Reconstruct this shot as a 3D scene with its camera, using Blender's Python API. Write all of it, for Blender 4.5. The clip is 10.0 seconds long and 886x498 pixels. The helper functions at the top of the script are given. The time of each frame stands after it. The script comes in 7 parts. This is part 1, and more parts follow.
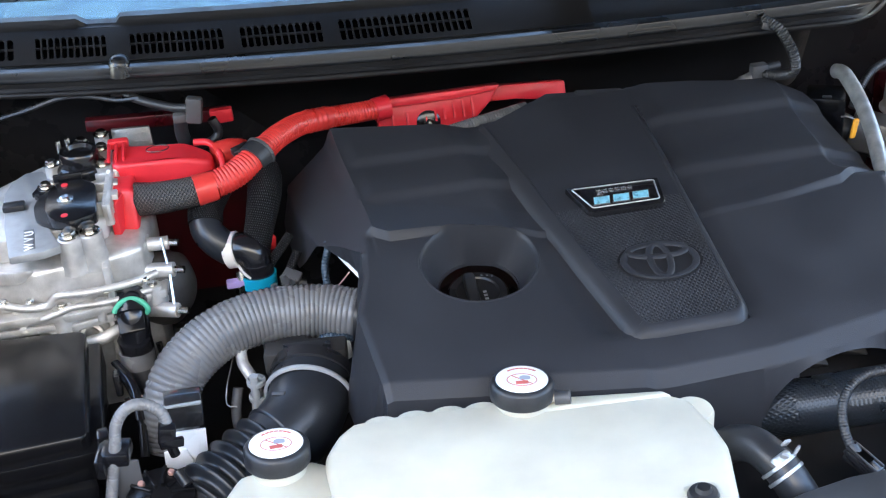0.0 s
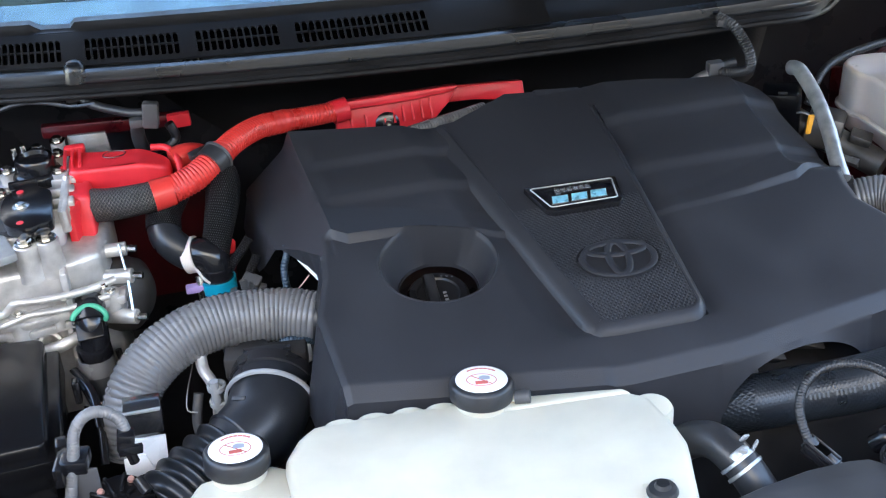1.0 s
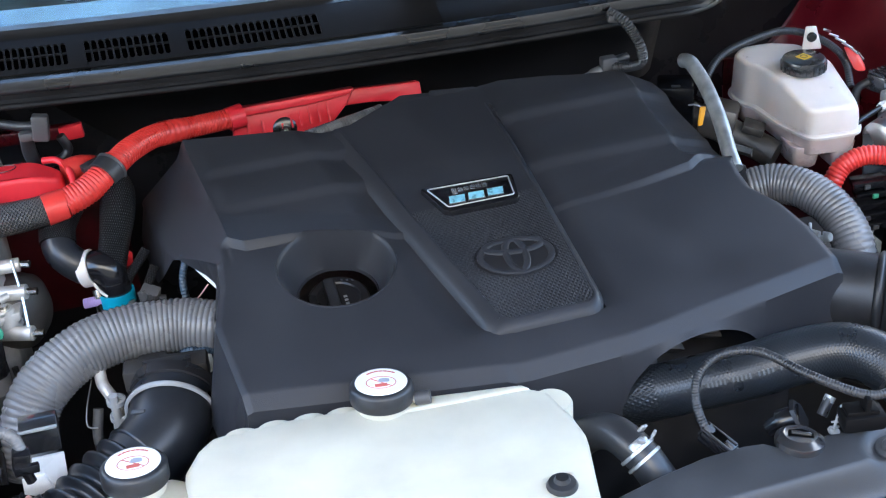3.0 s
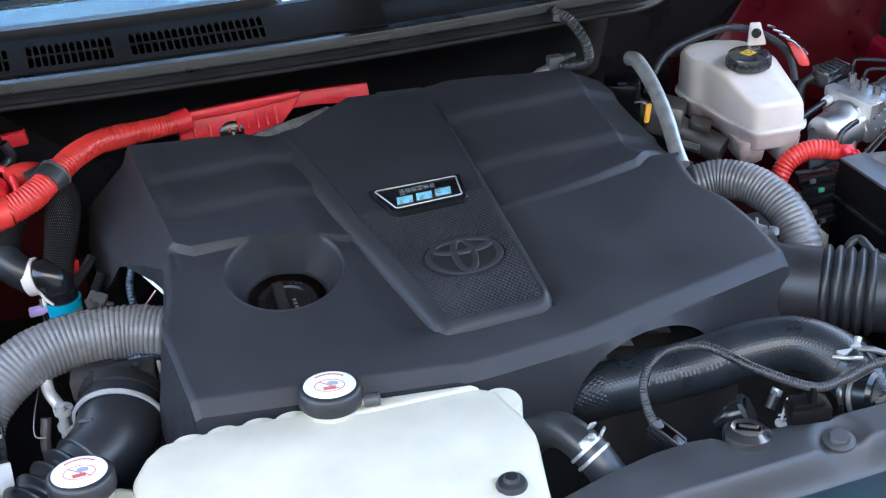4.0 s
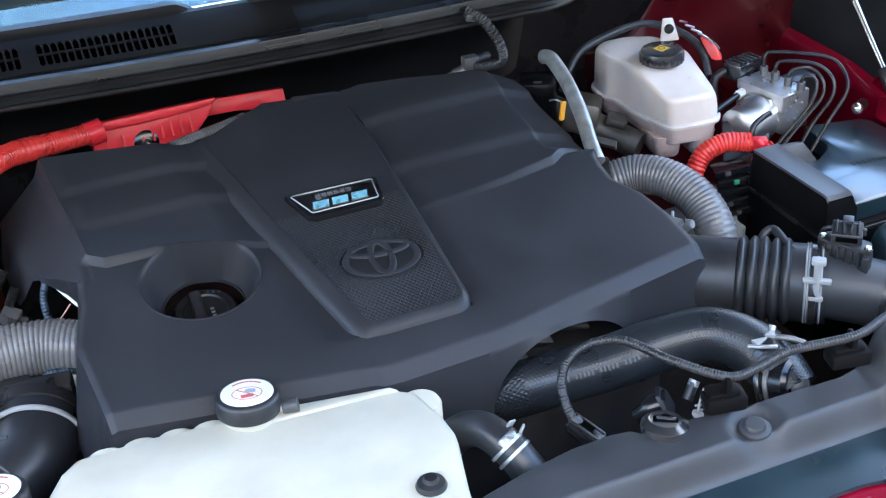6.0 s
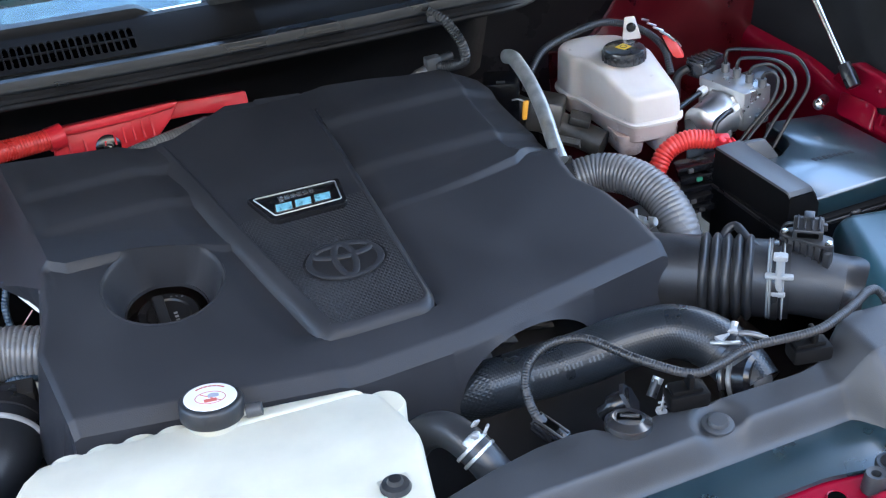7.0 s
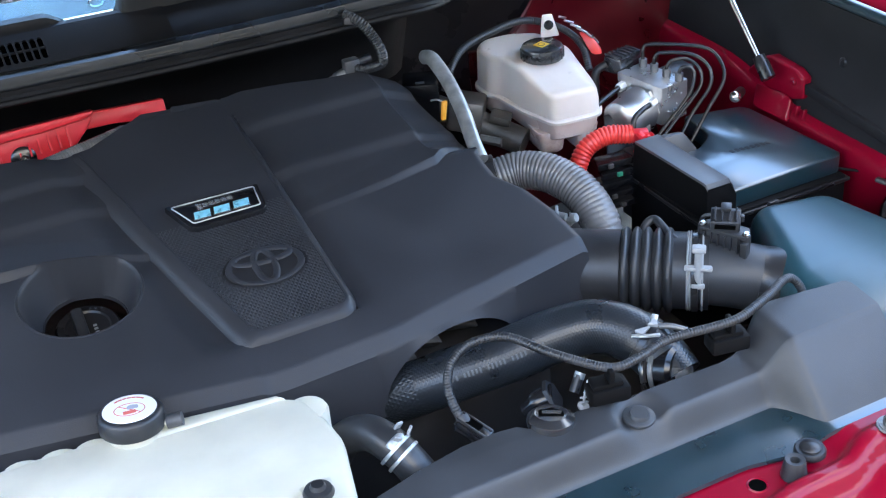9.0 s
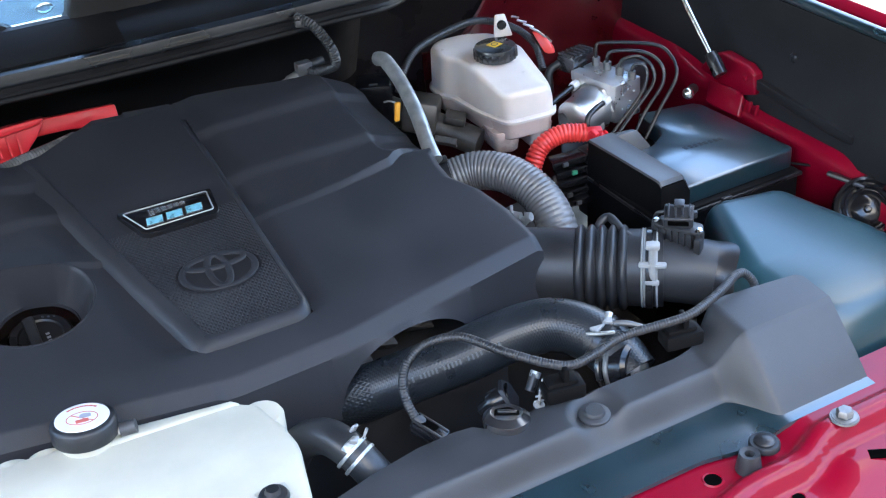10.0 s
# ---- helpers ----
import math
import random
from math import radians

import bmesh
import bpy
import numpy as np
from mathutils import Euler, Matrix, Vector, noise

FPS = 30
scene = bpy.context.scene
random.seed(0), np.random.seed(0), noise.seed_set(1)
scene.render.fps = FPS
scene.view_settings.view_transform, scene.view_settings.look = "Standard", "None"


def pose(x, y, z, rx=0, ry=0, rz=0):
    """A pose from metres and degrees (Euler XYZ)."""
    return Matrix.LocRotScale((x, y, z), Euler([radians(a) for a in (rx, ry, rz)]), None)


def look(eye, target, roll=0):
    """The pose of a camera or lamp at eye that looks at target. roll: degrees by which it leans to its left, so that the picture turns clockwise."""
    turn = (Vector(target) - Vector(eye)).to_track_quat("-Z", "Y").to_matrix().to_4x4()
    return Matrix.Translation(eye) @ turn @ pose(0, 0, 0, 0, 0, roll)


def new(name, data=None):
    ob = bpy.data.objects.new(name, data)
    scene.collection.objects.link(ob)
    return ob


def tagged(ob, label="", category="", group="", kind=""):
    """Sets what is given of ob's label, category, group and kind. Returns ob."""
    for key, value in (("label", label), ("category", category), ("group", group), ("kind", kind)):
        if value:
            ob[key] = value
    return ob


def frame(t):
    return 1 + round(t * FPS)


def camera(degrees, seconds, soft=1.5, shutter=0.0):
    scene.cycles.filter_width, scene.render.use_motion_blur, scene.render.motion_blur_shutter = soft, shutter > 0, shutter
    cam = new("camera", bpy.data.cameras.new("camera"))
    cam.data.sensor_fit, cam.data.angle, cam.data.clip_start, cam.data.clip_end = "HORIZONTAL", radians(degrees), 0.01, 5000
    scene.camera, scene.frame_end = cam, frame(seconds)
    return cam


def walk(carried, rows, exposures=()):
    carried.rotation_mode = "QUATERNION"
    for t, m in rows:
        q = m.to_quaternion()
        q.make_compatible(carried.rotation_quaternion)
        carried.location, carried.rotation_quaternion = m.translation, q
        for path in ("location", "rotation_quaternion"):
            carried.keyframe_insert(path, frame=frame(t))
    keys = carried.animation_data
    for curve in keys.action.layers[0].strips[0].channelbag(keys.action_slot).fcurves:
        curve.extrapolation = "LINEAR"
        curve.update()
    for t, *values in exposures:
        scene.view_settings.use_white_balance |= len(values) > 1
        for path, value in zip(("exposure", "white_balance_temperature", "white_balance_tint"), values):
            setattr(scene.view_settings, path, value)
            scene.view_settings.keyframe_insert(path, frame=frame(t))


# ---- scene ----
cam = camera(38.3, 10.0, soft=1.2)
PATH = [
    (0.0, -0.4369, -1.1596, 1.9162, 58.938, 3.428, -11.404),
    (0.5, -0.4301, -1.1604, 1.9162, 58.893, 3.478, -12.166),
    (1.0, -0.4239, -1.1623, 1.9143, 58.928, 3.541, -13.008),
    (1.5, -0.4177, -1.1639, 1.9132, 58.920, 3.548, -13.924),
    (2.0, -0.4091, -1.1657, 1.9139, 58.829, 3.624, -14.888),
    (2.5, -0.4011, -1.1673, 1.9132, 58.778, 3.664, -15.927),
    (4.0, -0.3779, -1.1723, 1.9088, 58.695, 3.719, -19.005),
    (4.5, -0.3711, -1.1738, 1.9070, 58.687, 3.761, -19.899),
    (5.0, -0.3646, -1.1760, 1.9061, 58.668, 3.805, -20.713),
    (5.5, -0.3589, -1.1784, 1.9037, 58.702, 3.871, -21.503),
    (7.0, -0.3416, -1.1844, 1.9017, 58.614, 4.007, -23.659),
    (7.5, -0.3366, -1.1862, 1.9018, 58.555, 4.042, -24.371),
    (8.0, -0.3305, -1.1883, 1.9012, 58.508, 4.110, -25.126),
    (8.5, -0.3243, -1.1909, 1.8995, 58.501, 4.177, -25.932),
    (9.0, -0.3185, -1.1931, 1.8987, 58.454, 4.219, -26.815),
    (9.5, -0.3117, -1.1954, 1.8964, 58.447, 4.266, -27.707),
    (10.0, -0.3054, -1.1986, 1.8958, 58.402, 4.352, -28.632),
]
walk(cam, [(t, pose(x, y, z, rx, ry, rz)) for t, x, y, z, rx, ry, rz in PATH], [(0.0, 3.91, 6900, 6), (4.0, 3.89, 6650, 5), (10.0, 3.86, 6500, 5)])

# ---- light ----
SUN_EL, SUN_AZ = radians(79), radians(178)
world = bpy.data.worlds.new("sky")
scene.world = world
world.use_nodes = True
wn = world.node_tree.nodes
sky = wn.new("ShaderNodeTexSky")
sky.sky_type, sky.sun_disc, sky.sun_elevation, sky.sun_rotation = "NISHITA", False, SUN_EL, SUN_AZ
sky.dust_density, sky.ozone_density = 0.2, 2.5
wn["Background"].inputs["Strength"].default_value = 0.15
wl = world.node_tree.links
sky_dir, sky_map, cloud, cover_map, sky_mix = (wn.new("ShaderNode" + k) for k in ("TexCoord", "Mapping", "TexNoise", "MapRange", "Mix"))
sky_map.inputs["Location"].default_value = (31.81, 16.33, 48.99)
cloud.inputs["Scale"].default_value, cloud.inputs["Detail"].default_value = 1.9, 4.0
cover_map.inputs["From Min"].default_value, cover_map.inputs["From Max"].default_value = 0.505, 0.64
sky_mix.data_type = "RGBA"
sky_mix.inputs["B"].default_value = (4.8, 4.45, 4.2, 1)
wl.new(sky_dir.outputs["Generated"], sky_map.inputs["Vector"])
wl.new(sky_map.outputs[0], cloud.inputs["Vector"])
wl.new(cloud.outputs[0], cover_map.inputs["Value"])
wl.new(cover_map.outputs[0], sky_mix.inputs["Factor"])
wl.new(sky.outputs[0], sky_mix.inputs["A"])
wl.new(sky_mix.outputs["Result"], wn["Background"].inputs["Color"])
sun_data = bpy.data.lights.new("sun", "SUN")
sun_data.energy, sun_data.angle, sun_data.color = 3.2, radians(1.0), (1.0, 0.92, 0.82)
sun = new("sun", sun_data)
sun.matrix_basis = look((math.sin(SUN_AZ) * math.cos(SUN_EL) * 20, math.cos(SUN_AZ) * math.cos(SUN_EL) * 20, math.sin(SUN_EL) * 20), (0, 0, 1))

# ---- materials ----


def mat(name, col, rough=0.5, metal=0.0, var=0.2, scale=14.0, bump=0.15, bscale=500.0, spec=0.5, coat=0.0, kind="", rvar=0.12, flecks=None, coat_rough=0.08, coat_ior=1.5):
    """A principled material with colour and gloss varied at two scales and a fine relief. kind adds a woven or ribbed relief along the UVs."""
    m = bpy.data.materials.new(name)
    m.use_nodes = True
    nt = m.node_tree
    n, l = nt.nodes, nt.links
    b = n["Principled BSDF"]
    b.inputs["Metallic"].default_value = metal
    b.inputs["Specular IOR Level"].default_value = spec
    b.inputs["Coat Weight"].default_value = coat
    b.inputs["Coat Roughness"].default_value = coat_rough
    b.inputs["Coat IOR"].default_value = coat_ior
    tc = n.new("ShaderNodeTexCoord")
    big, fine = n.new("ShaderNodeTexNoise"), n.new("ShaderNodeTexNoise")
    for t, s, d in ((big, scale, 5.0), (fine, bscale, 3.0)):
        t.inputs["Scale"].default_value, t.inputs["Detail"].default_value = s, d
        l.new(tc.outputs["Object"], t.inputs["Vector"])
    ramp = n.new("ShaderNodeMapRange")
    ramp.inputs["From Min"].default_value, ramp.inputs["From Max"].default_value = 0.3, 0.7
    ramp.inputs["To Min"].default_value, ramp.inputs["To Max"].default_value = 1 - var, 1 + var
    l.new(big.outputs[0], ramp.inputs["Value"])
    mul = n.new("ShaderNodeVectorMath")
    mul.operation = "SCALE"
    mul.inputs[0].default_value = col
    l.new(ramp.outputs[0], mul.inputs["Scale"])
    colour = mul.outputs[0]
    rr = n.new("ShaderNodeMapRange")
    rr.inputs["From Min"].default_value, rr.inputs["From Max"].default_value = 0.3, 0.7
    rr.inputs["To Min"].default_value, rr.inputs["To Max"].default_value = max(0.02, rough - rvar), min(1, rough + rvar)
    l.new(big.outputs[0], rr.inputs["Value"])
    l.new(rr.outputs[0], b.inputs["Roughness"])
    bp = n.new("ShaderNodeBump")
    bp.inputs["Strength"].default_value, bp.inputs["Distance"].default_value = bump, 0.0006
    height = fine.outputs[0]
    if kind in ("braid", "carbon", "knit", "mesh"):
        sep = n.new("ShaderNodeSeparateXYZ")
        l.new(tc.outputs["UV" if kind != "carbon" else "Object"], sep.inputs[0])
        waves = []
        k = {"braid": (1000.0, 1500.0), "knit": (2400.0, 1100.0), "carbon": (1150.0, 900.0), "mesh": (1000.0, 900.0)}[kind]
        for sign in (1, -1):
            a, c, add, s = (n.new("ShaderNodeMath") for _ in range(4))
            a.operation, c.operation, add.operation, s.operation = "MULTIPLY", "MULTIPLY", "ADD", "SINE"
            a.inputs[1].default_value, c.inputs[1].default_value = (k[0], k[1] * sign) if kind != "knit" else (k[0], 0.0) if sign > 0 else (0.0, k[1])
            l.new(sep.outputs[0], a.inputs[0])
            l.new(sep.outputs[1], c.inputs[0])
            l.new(a.outputs[0], add.inputs[0])
            l.new(c.outputs[0], add.inputs[1])
            l.new(add.outputs[0], s.inputs[0])
            waves.append(s.outputs[0])
        mx = n.new("ShaderNodeMath")
        mx.operation = "MAXIMUM" if kind != "knit" else "MULTIPLY"
        l.new(waves[0], mx.inputs[0])
        l.new(waves[1], mx.inputs[1])
        height = mx.outputs[0]
        bp.inputs["Strength"].default_value, bp.inputs["Distance"].default_value = (0.7, 0.0012) if kind == "knit" or flecks else (0.5, 0.0008) if kind == "carbon" else (0.45, 0.0007) if kind == "mesh" else (0.15, 0.0008)
        if kind == "knit" or flecks:
            cut = n.new("ShaderNodeMapRange")
            cut.inputs["From Min"].default_value, cut.inputs["From Max"].default_value = (0.972, 1.0) if kind == "braid" else (0.70, 0.95)
            l.new(height, cut.inputs["Value"])
            mixc = n.new("ShaderNodeMix")
            mixc.data_type = "RGBA"
            mixc.inputs["B"].default_value = flecks or (0.2, 0.2, 0.21, 1)
            l.new(cut.outputs[0], mixc.inputs["Factor"])
            l.new(colour, mixc.inputs["A"])
            colour = mixc.outputs["Result"]
    l.new(height, bp.inputs["Height"])
    l.new(bp.outputs[0], b.inputs["Normal"])
    l.new(colour, b.inputs["Base Color"])
    return m


M = {
    "cover": mat("moulded black plastic", (0.0272, 0.0282, 0.0328), 0.43, var=0.14, bump=0.35, bscale=900, scale=9, spec=0.26),
    "carbon": mat("carbon weave plastic", (0.0255, 0.0258, 0.0290), 0.42, kind="carbon", spec=0.35),
    "black": mat("black plastic", (0.018, 0.018, 0.020), 0.36, bump=0.2),
    "gloss": mat("glossy black plastic", (0.009, 0.009, 0.011), 0.18, bump=0.06, rvar=0.06, spec=0.5),
    "satin": mat("satin black plastic", (0.020, 0.020, 0.022), 0.26, bump=0.08, rvar=0.05, spec=0.8, coat=0.6),
    # black plastics; the blue in sheen and airlid is sky reflection painted in
    "sheen": mat("satin black plastic, sky-tinted", (0.009, 0.024, 0.032), 0.30, bump=0.12, rvar=0.05, spec=0.7, coat=1.0, coat_rough=0.16, coat_ior=1.6),
    "airlid": mat("smooth black plastic, sky-tinted", (0.010, 0.040, 0.052), 0.40, bump=0.12, rvar=0.05, spec=0.5, coat=0.4, coat_rough=0.30, coat_ior=1.55),
    # base colour lifted above the strip's walls to imitate reflected sky
    "striptop": mat("satin plastic lightened for sky", (0.055, 0.054, 0.056), 0.42, bump=0.2, rvar=0.05, spec=0.6),
    "machined": mat("machined aluminium", (0.50, 0.50, 0.50), 0.34, 0.85, var=0.15, scale=40, bump=0.3, bscale=800),
    "semi": mat("semi-matte black plastic", (0.029, 0.031, 0.035), 0.46, bump=0.25, bscale=900, rvar=0.05, spec=0.5),
    "plugdark": mat("dark grey plug plastic", (0.022, 0.023, 0.026), 0.38, bump=0.15),
    "copper": mat("copper-pink screw", (0.72, 0.40, 0.34), 0.35, 0.6),
    "boxgloss": mat("glossy black box plastic", (0.005, 0.005, 0.006), 0.24, bump=0.04, rvar=0.04, spec=0.3, var=0.1),
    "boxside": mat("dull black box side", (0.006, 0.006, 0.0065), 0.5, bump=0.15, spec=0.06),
    # mottled casting, darkened to carry the shade round the master cylinder
    "castdark": mat("mottled casting, darkened", (0.10, 0.095, 0.09), 0.40, 0.6, var=0.4, scale=25, bump=0.4, bscale=400),
    "lid": mat("black box lid plastic", (0.016, 0.016, 0.018), 0.28, bump=0.1, spec=0.3),
    "cowl": mat("matte black cowl plastic", (0.0105, 0.0102, 0.0110), 0.5, bump=0.3, bscale=900, spec=0.22),
    "liner": mat("matte black liner felt", (0.013, 0.013, 0.0145), 0.55, bump=0.4, var=0.3, scale=12, spec=0.12),
    # near-black base colour that stands for the shade inside holes and recesses
    "holeshade": mat("painted hole shade", (0.002, 0.002, 0.002), 0.9, spec=0.0),
    "dark": mat("dark mottled metal", (0.019, 0.017, 0.016), 0.65, var=0.5, scale=30),
    "blueconduit": mat("blue-grey corrugated conduit", (0.030, 0.055, 0.085), 0.35, bump=0.1),
    "elbow": mat("satin blue-black rubber", (0.014, 0.016, 0.020), 0.33, bump=0.2, var=0.3, scale=30, rvar=0.06),
    "rubber": mat("black rubber", (0.021, 0.022, 0.025), 0.42, bump=0.3, scale=30, var=0.3),
    "seal": mat("glossy rubber seal", (0.013, 0.015, 0.018), 0.34, bump=0.1, spec=0.6),
    "grey": mat("grey corrugated plastic", (0.150, 0.148, 0.150), 0.26, bump=0.1, var=0.18, scale=25, rvar=0.08),
    "greyclip": mat("grey nylon", (0.07, 0.07, 0.074), 0.45, bump=0.1),
    "white": mat("translucent white plastic", (0.55, 0.526, 0.440), 0.44, var=0.09, bump=0.08, scale=16),
    "brake": mat("milky plastic", (0.66, 0.595, 0.545), 0.34, var=0.08, bump=0.05, scale=18),
    "fluid": mat("plastic tinted by brake fluid", (0.57, 0.455, 0.415), 0.34, var=0.1, bump=0.05, scale=18),
    "label": mat("white printed label", (0.8, 0.8, 0.8), 0.35, var=0.03, bump=0.02),
    "red": mat("red high-voltage plastic", (0.68, 0.024, 0.036), 0.42, var=0.12, bump=0.1, scale=30),
    "orange": mat("orange-red cable conduit", (0.64, 0.040, 0.034), 0.34, var=0.12, bump=0.08, scale=30),
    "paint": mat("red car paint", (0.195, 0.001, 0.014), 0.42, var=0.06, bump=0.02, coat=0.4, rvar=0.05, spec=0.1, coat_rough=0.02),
    # darker copy of the red, with the shade deep in the bay painted in
    "paintshade": mat("red paint darkened for shade", (0.06, 0.0015, 0.004), 0.36, var=0.4, bump=0.05, coat=0.4),
    "alu": mat("cast aluminium", (0.60, 0.585, 0.565), 0.44, 0.6, var=0.24, scale=45, bump=0.7, bscale=600),
    "aluplate": mat("matte grey cast plate", (0.33, 0.34, 0.345), 0.46, 0.35, var=0.15, scale=60, bump=0.8, bscale=900),
    "aludark": mat("dull cast aluminium", (0.22, 0.22, 0.22), 0.45, 0.7, var=0.3, scale=40, bump=0.6, bscale=500),
    "steel": mat("bright steel", (0.68, 0.67, 0.64), 0.24, 1.0, var=0.12, bump=0.1),
    "brushed": mat("brushed steel motor case", (0.50, 0.52, 0.54), 0.37, 0.95, var=0.12, bump=0.1, scale=30),
    "zinc": mat("zinc-plated clamp", (0.46, 0.48, 0.48), 0.40, 0.7, var=0.25, bump=0.15, scale=60),
    "line": mat("dark coated brake pipe", (0.03, 0.03, 0.032), 0.22, 0.3, bump=0.05),
    "braid": mat("black braided sleeve", (0.012, 0.012, 0.013), 0.45, kind="braid", flecks=(0.26, 0.23, 0.20, 1)),
    "knit": mat("knitted black sleeve with pale flecks", (0.003, 0.003, 0.0035), 0.45, kind="knit", flecks=(0.13, 0.13, 0.135, 1), spec=0.12),
    "hosebraid": mat("black ribbed rubber hose", (0.014, 0.017, 0.021), 0.30, kind="braid", rvar=0.06),
    "hosemesh": mat("rubber hose with raised mesh", (0.014, 0.017, 0.021), 0.30, kind="mesh", rvar=0.06),
    "teal": mat("teal plastic", (0.0, 0.28, 0.42), 0.4),
    "green": mat("green seal", (0.06, 0.36, 0.22), 0.4),
    "lilac": mat("lilac plastic", (0.35, 0.25, 0.48), 0.5),
    "yellow": mat("yellow tag", (0.55, 0.24, 0.015), 0.45),
    "amber": mat("amber print", (0.7, 0.42, 0.03), 0.4),
    "print": mat("pale print", (0.3, 0.31, 0.32), 0.5, bump=0.05),
    "faint": mat("faint embossed print", (0.075, 0.085, 0.095), 0.5, bump=0.05),
    "redprint": mat("red print", (0.55, 0.12, 0.10), 0.5, bump=0.05),
    "greyprint": mat("grey print", (0.32, 0.35, 0.42), 0.5, bump=0.03),
    "cyan": mat("light blue film", (0.22, 0.55, 0.68), 0.3, 0.3, bump=0.02, var=0.3, scale=120),
    "silver": mat("silver film", (0.66, 0.7, 0.72), 0.2, 0.8, bump=0.02),
    "foil": mat("heat-shield foil", (0.72, 0.72, 0.72), 0.3, 1.0, var=0.2, bump=0.2),
    "ground": mat("pale paving", (0.22, 0.20, 0.17), 0.85, var=0.2, scale=0.7, bscale=40),
    "render": mat("rendered wall", (0.17, 0.155, 0.135), 0.9, var=0.12, scale=0.8, bscale=60),
    "dash": mat("dark dashboard", (0.01, 0.01, 0.011), 0.6),
}
glass = bpy.data.materials.new("windscreen glass")
glass.use_nodes = True
gb = glass.node_tree.nodes["Principled BSDF"]
gb.inputs["Base Color"].default_value = (0.4, 0.66, 0.8, 1)
gb.inputs["Roughness"].default_value, gb.inputs["Transmission Weight"].default_value, gb.inputs["IOR"].default_value = 0.02, 1.0, 1.34
M["glass"] = glass

# ---- mesh helpers ----
WORLD = {}


def thing(name, at, label, category, group="", kind=""):
    """An empty at the base of a thing."""
    ob = new(name)
    ob.empty_display_size = 0.02
    ob.matrix_basis = WORLD[ob] = Matrix.Translation(at)
    return tagged(ob, label, category, group, kind)


def shaped(name, bm, material, smooth=40):
    bmesh.ops.recalc_face_normals(bm, faces=bm.faces)
    me = bpy.data.meshes.new(name)
    for f in bm.faces:
        f.smooth = True
    for e in bm.edges:
        if len(e.link_faces) == 2 and e.calc_face_angle(0) > radians(smooth):
            e.smooth = False
    bm.to_mesh(me)
    bm.free()
    me.materials.append(M[material])
    return me


def part(name, bm, material, parent, label="", at=None):
    """Links a bmesh (or a mesh) as one mesh object under a thing or a part."""
    me = bm if isinstance(bm, bpy.types.Mesh) else shaped(name, bm, material)
    ob = new(name, me)
    WORLD[ob] = at or Matrix()
    ob.parent = parent
    ob.matrix_parent_inverse = WORLD[parent].inverted()
    ob.matrix_basis = WORLD[ob]
    return tagged(ob, label)


def solid(name, bm, material, label, category, group="", kind=""):
    """A thing that is one mesh."""
    ob = new(name, shaped(name, bm, material))
    WORLD[ob] = Matrix()
    return tagged(ob, label, category, group, kind)


def rbox(size, bevel=0.003, m=None, seg=2):
    bm = bmesh.new()
    bmesh.ops.create_cube(bm, size=1, matrix=Matrix.Diagonal((*size, 1)))
    if bevel:
        bmesh.ops.bevel(bm, geom=bm.edges[:], offset=bevel, segments=seg, affect="EDGES", profile=0.5)
    if m:
        bm.transform(m)
    return bm


def hull(points, bevel=0.003, seg=2):
    """A bevelled solid round a few corner points."""
    bm = bmesh.new()
    for p in points:
        bm.verts.new(p)
    bmesh.ops.convex_hull(bm, input=bm.verts[:])
    bmesh.ops.dissolve_limit(bm, angle_limit=radians(4), verts=bm.verts[:], edges=bm.edges[:])
    if bevel:
        bmesh.ops.bevel(bm, geom=bm.edges[:], offset=bevel, segments=seg, affect="EDGES", profile=0.5)
    return bm


def prism(poly, z0, z1, bevel=0.003, m=None, seg=2):
    """An outline in x and y, extruded from z0 to z1 with rounded edges."""
    bm = bmesh.new()
    f = bm.faces.new([bm.verts.new((x, y, z0)) for x, y in poly])
    new_geom = bmesh.ops.extrude_face_region(bm, geom=[f])["geom"]
    bmesh.ops.translate(bm, vec=(0, 0, z1 - z0), verts=[v for v in new_geom if isinstance(v, bmesh.types.BMVert)])
    if bevel:
        bmesh.ops.recalc_face_normals(bm, faces=bm.faces)
        bmesh.ops.bevel(bm, geom=bm.edges[:], offset=bevel, segments=seg, affect="EDGES", profile=0.5, clamp_overlap=True)
    if m:
        bm.transform(m)
    return bm


def lathe(profile, seg=32, m=None, sx=1.0):
    """A turned body from (radius, height) pairs round z."""
    bm = bmesh.new()
    rings = []
    for r, z in profile:
        if r < 1e-6:
            rings.append([bm.verts.new((0, 0, z))])
        else:
            rings.append([bm.verts.new((sx * r * math.cos(2 * math.pi * i / seg), r * math.sin(2 * math.pi * i / seg), z)) for i in range(seg)])
    for a, b in zip(rings, rings[1:]):
        for i in range(seg):
            j = (i + 1) % seg
            if len(a) == 1 and len(b) == 1:
                continue
            if len(a) == 1:
                bm.faces.new((a[0], b[i], b[j]))
            elif len(b) == 1:
                bm.faces.new((a[i], a[j], b[0]))
            else:
                bm.faces.new((a[i], a[j], b[j], b[i]))
    if m:
        bm.transform(m)
    return bm


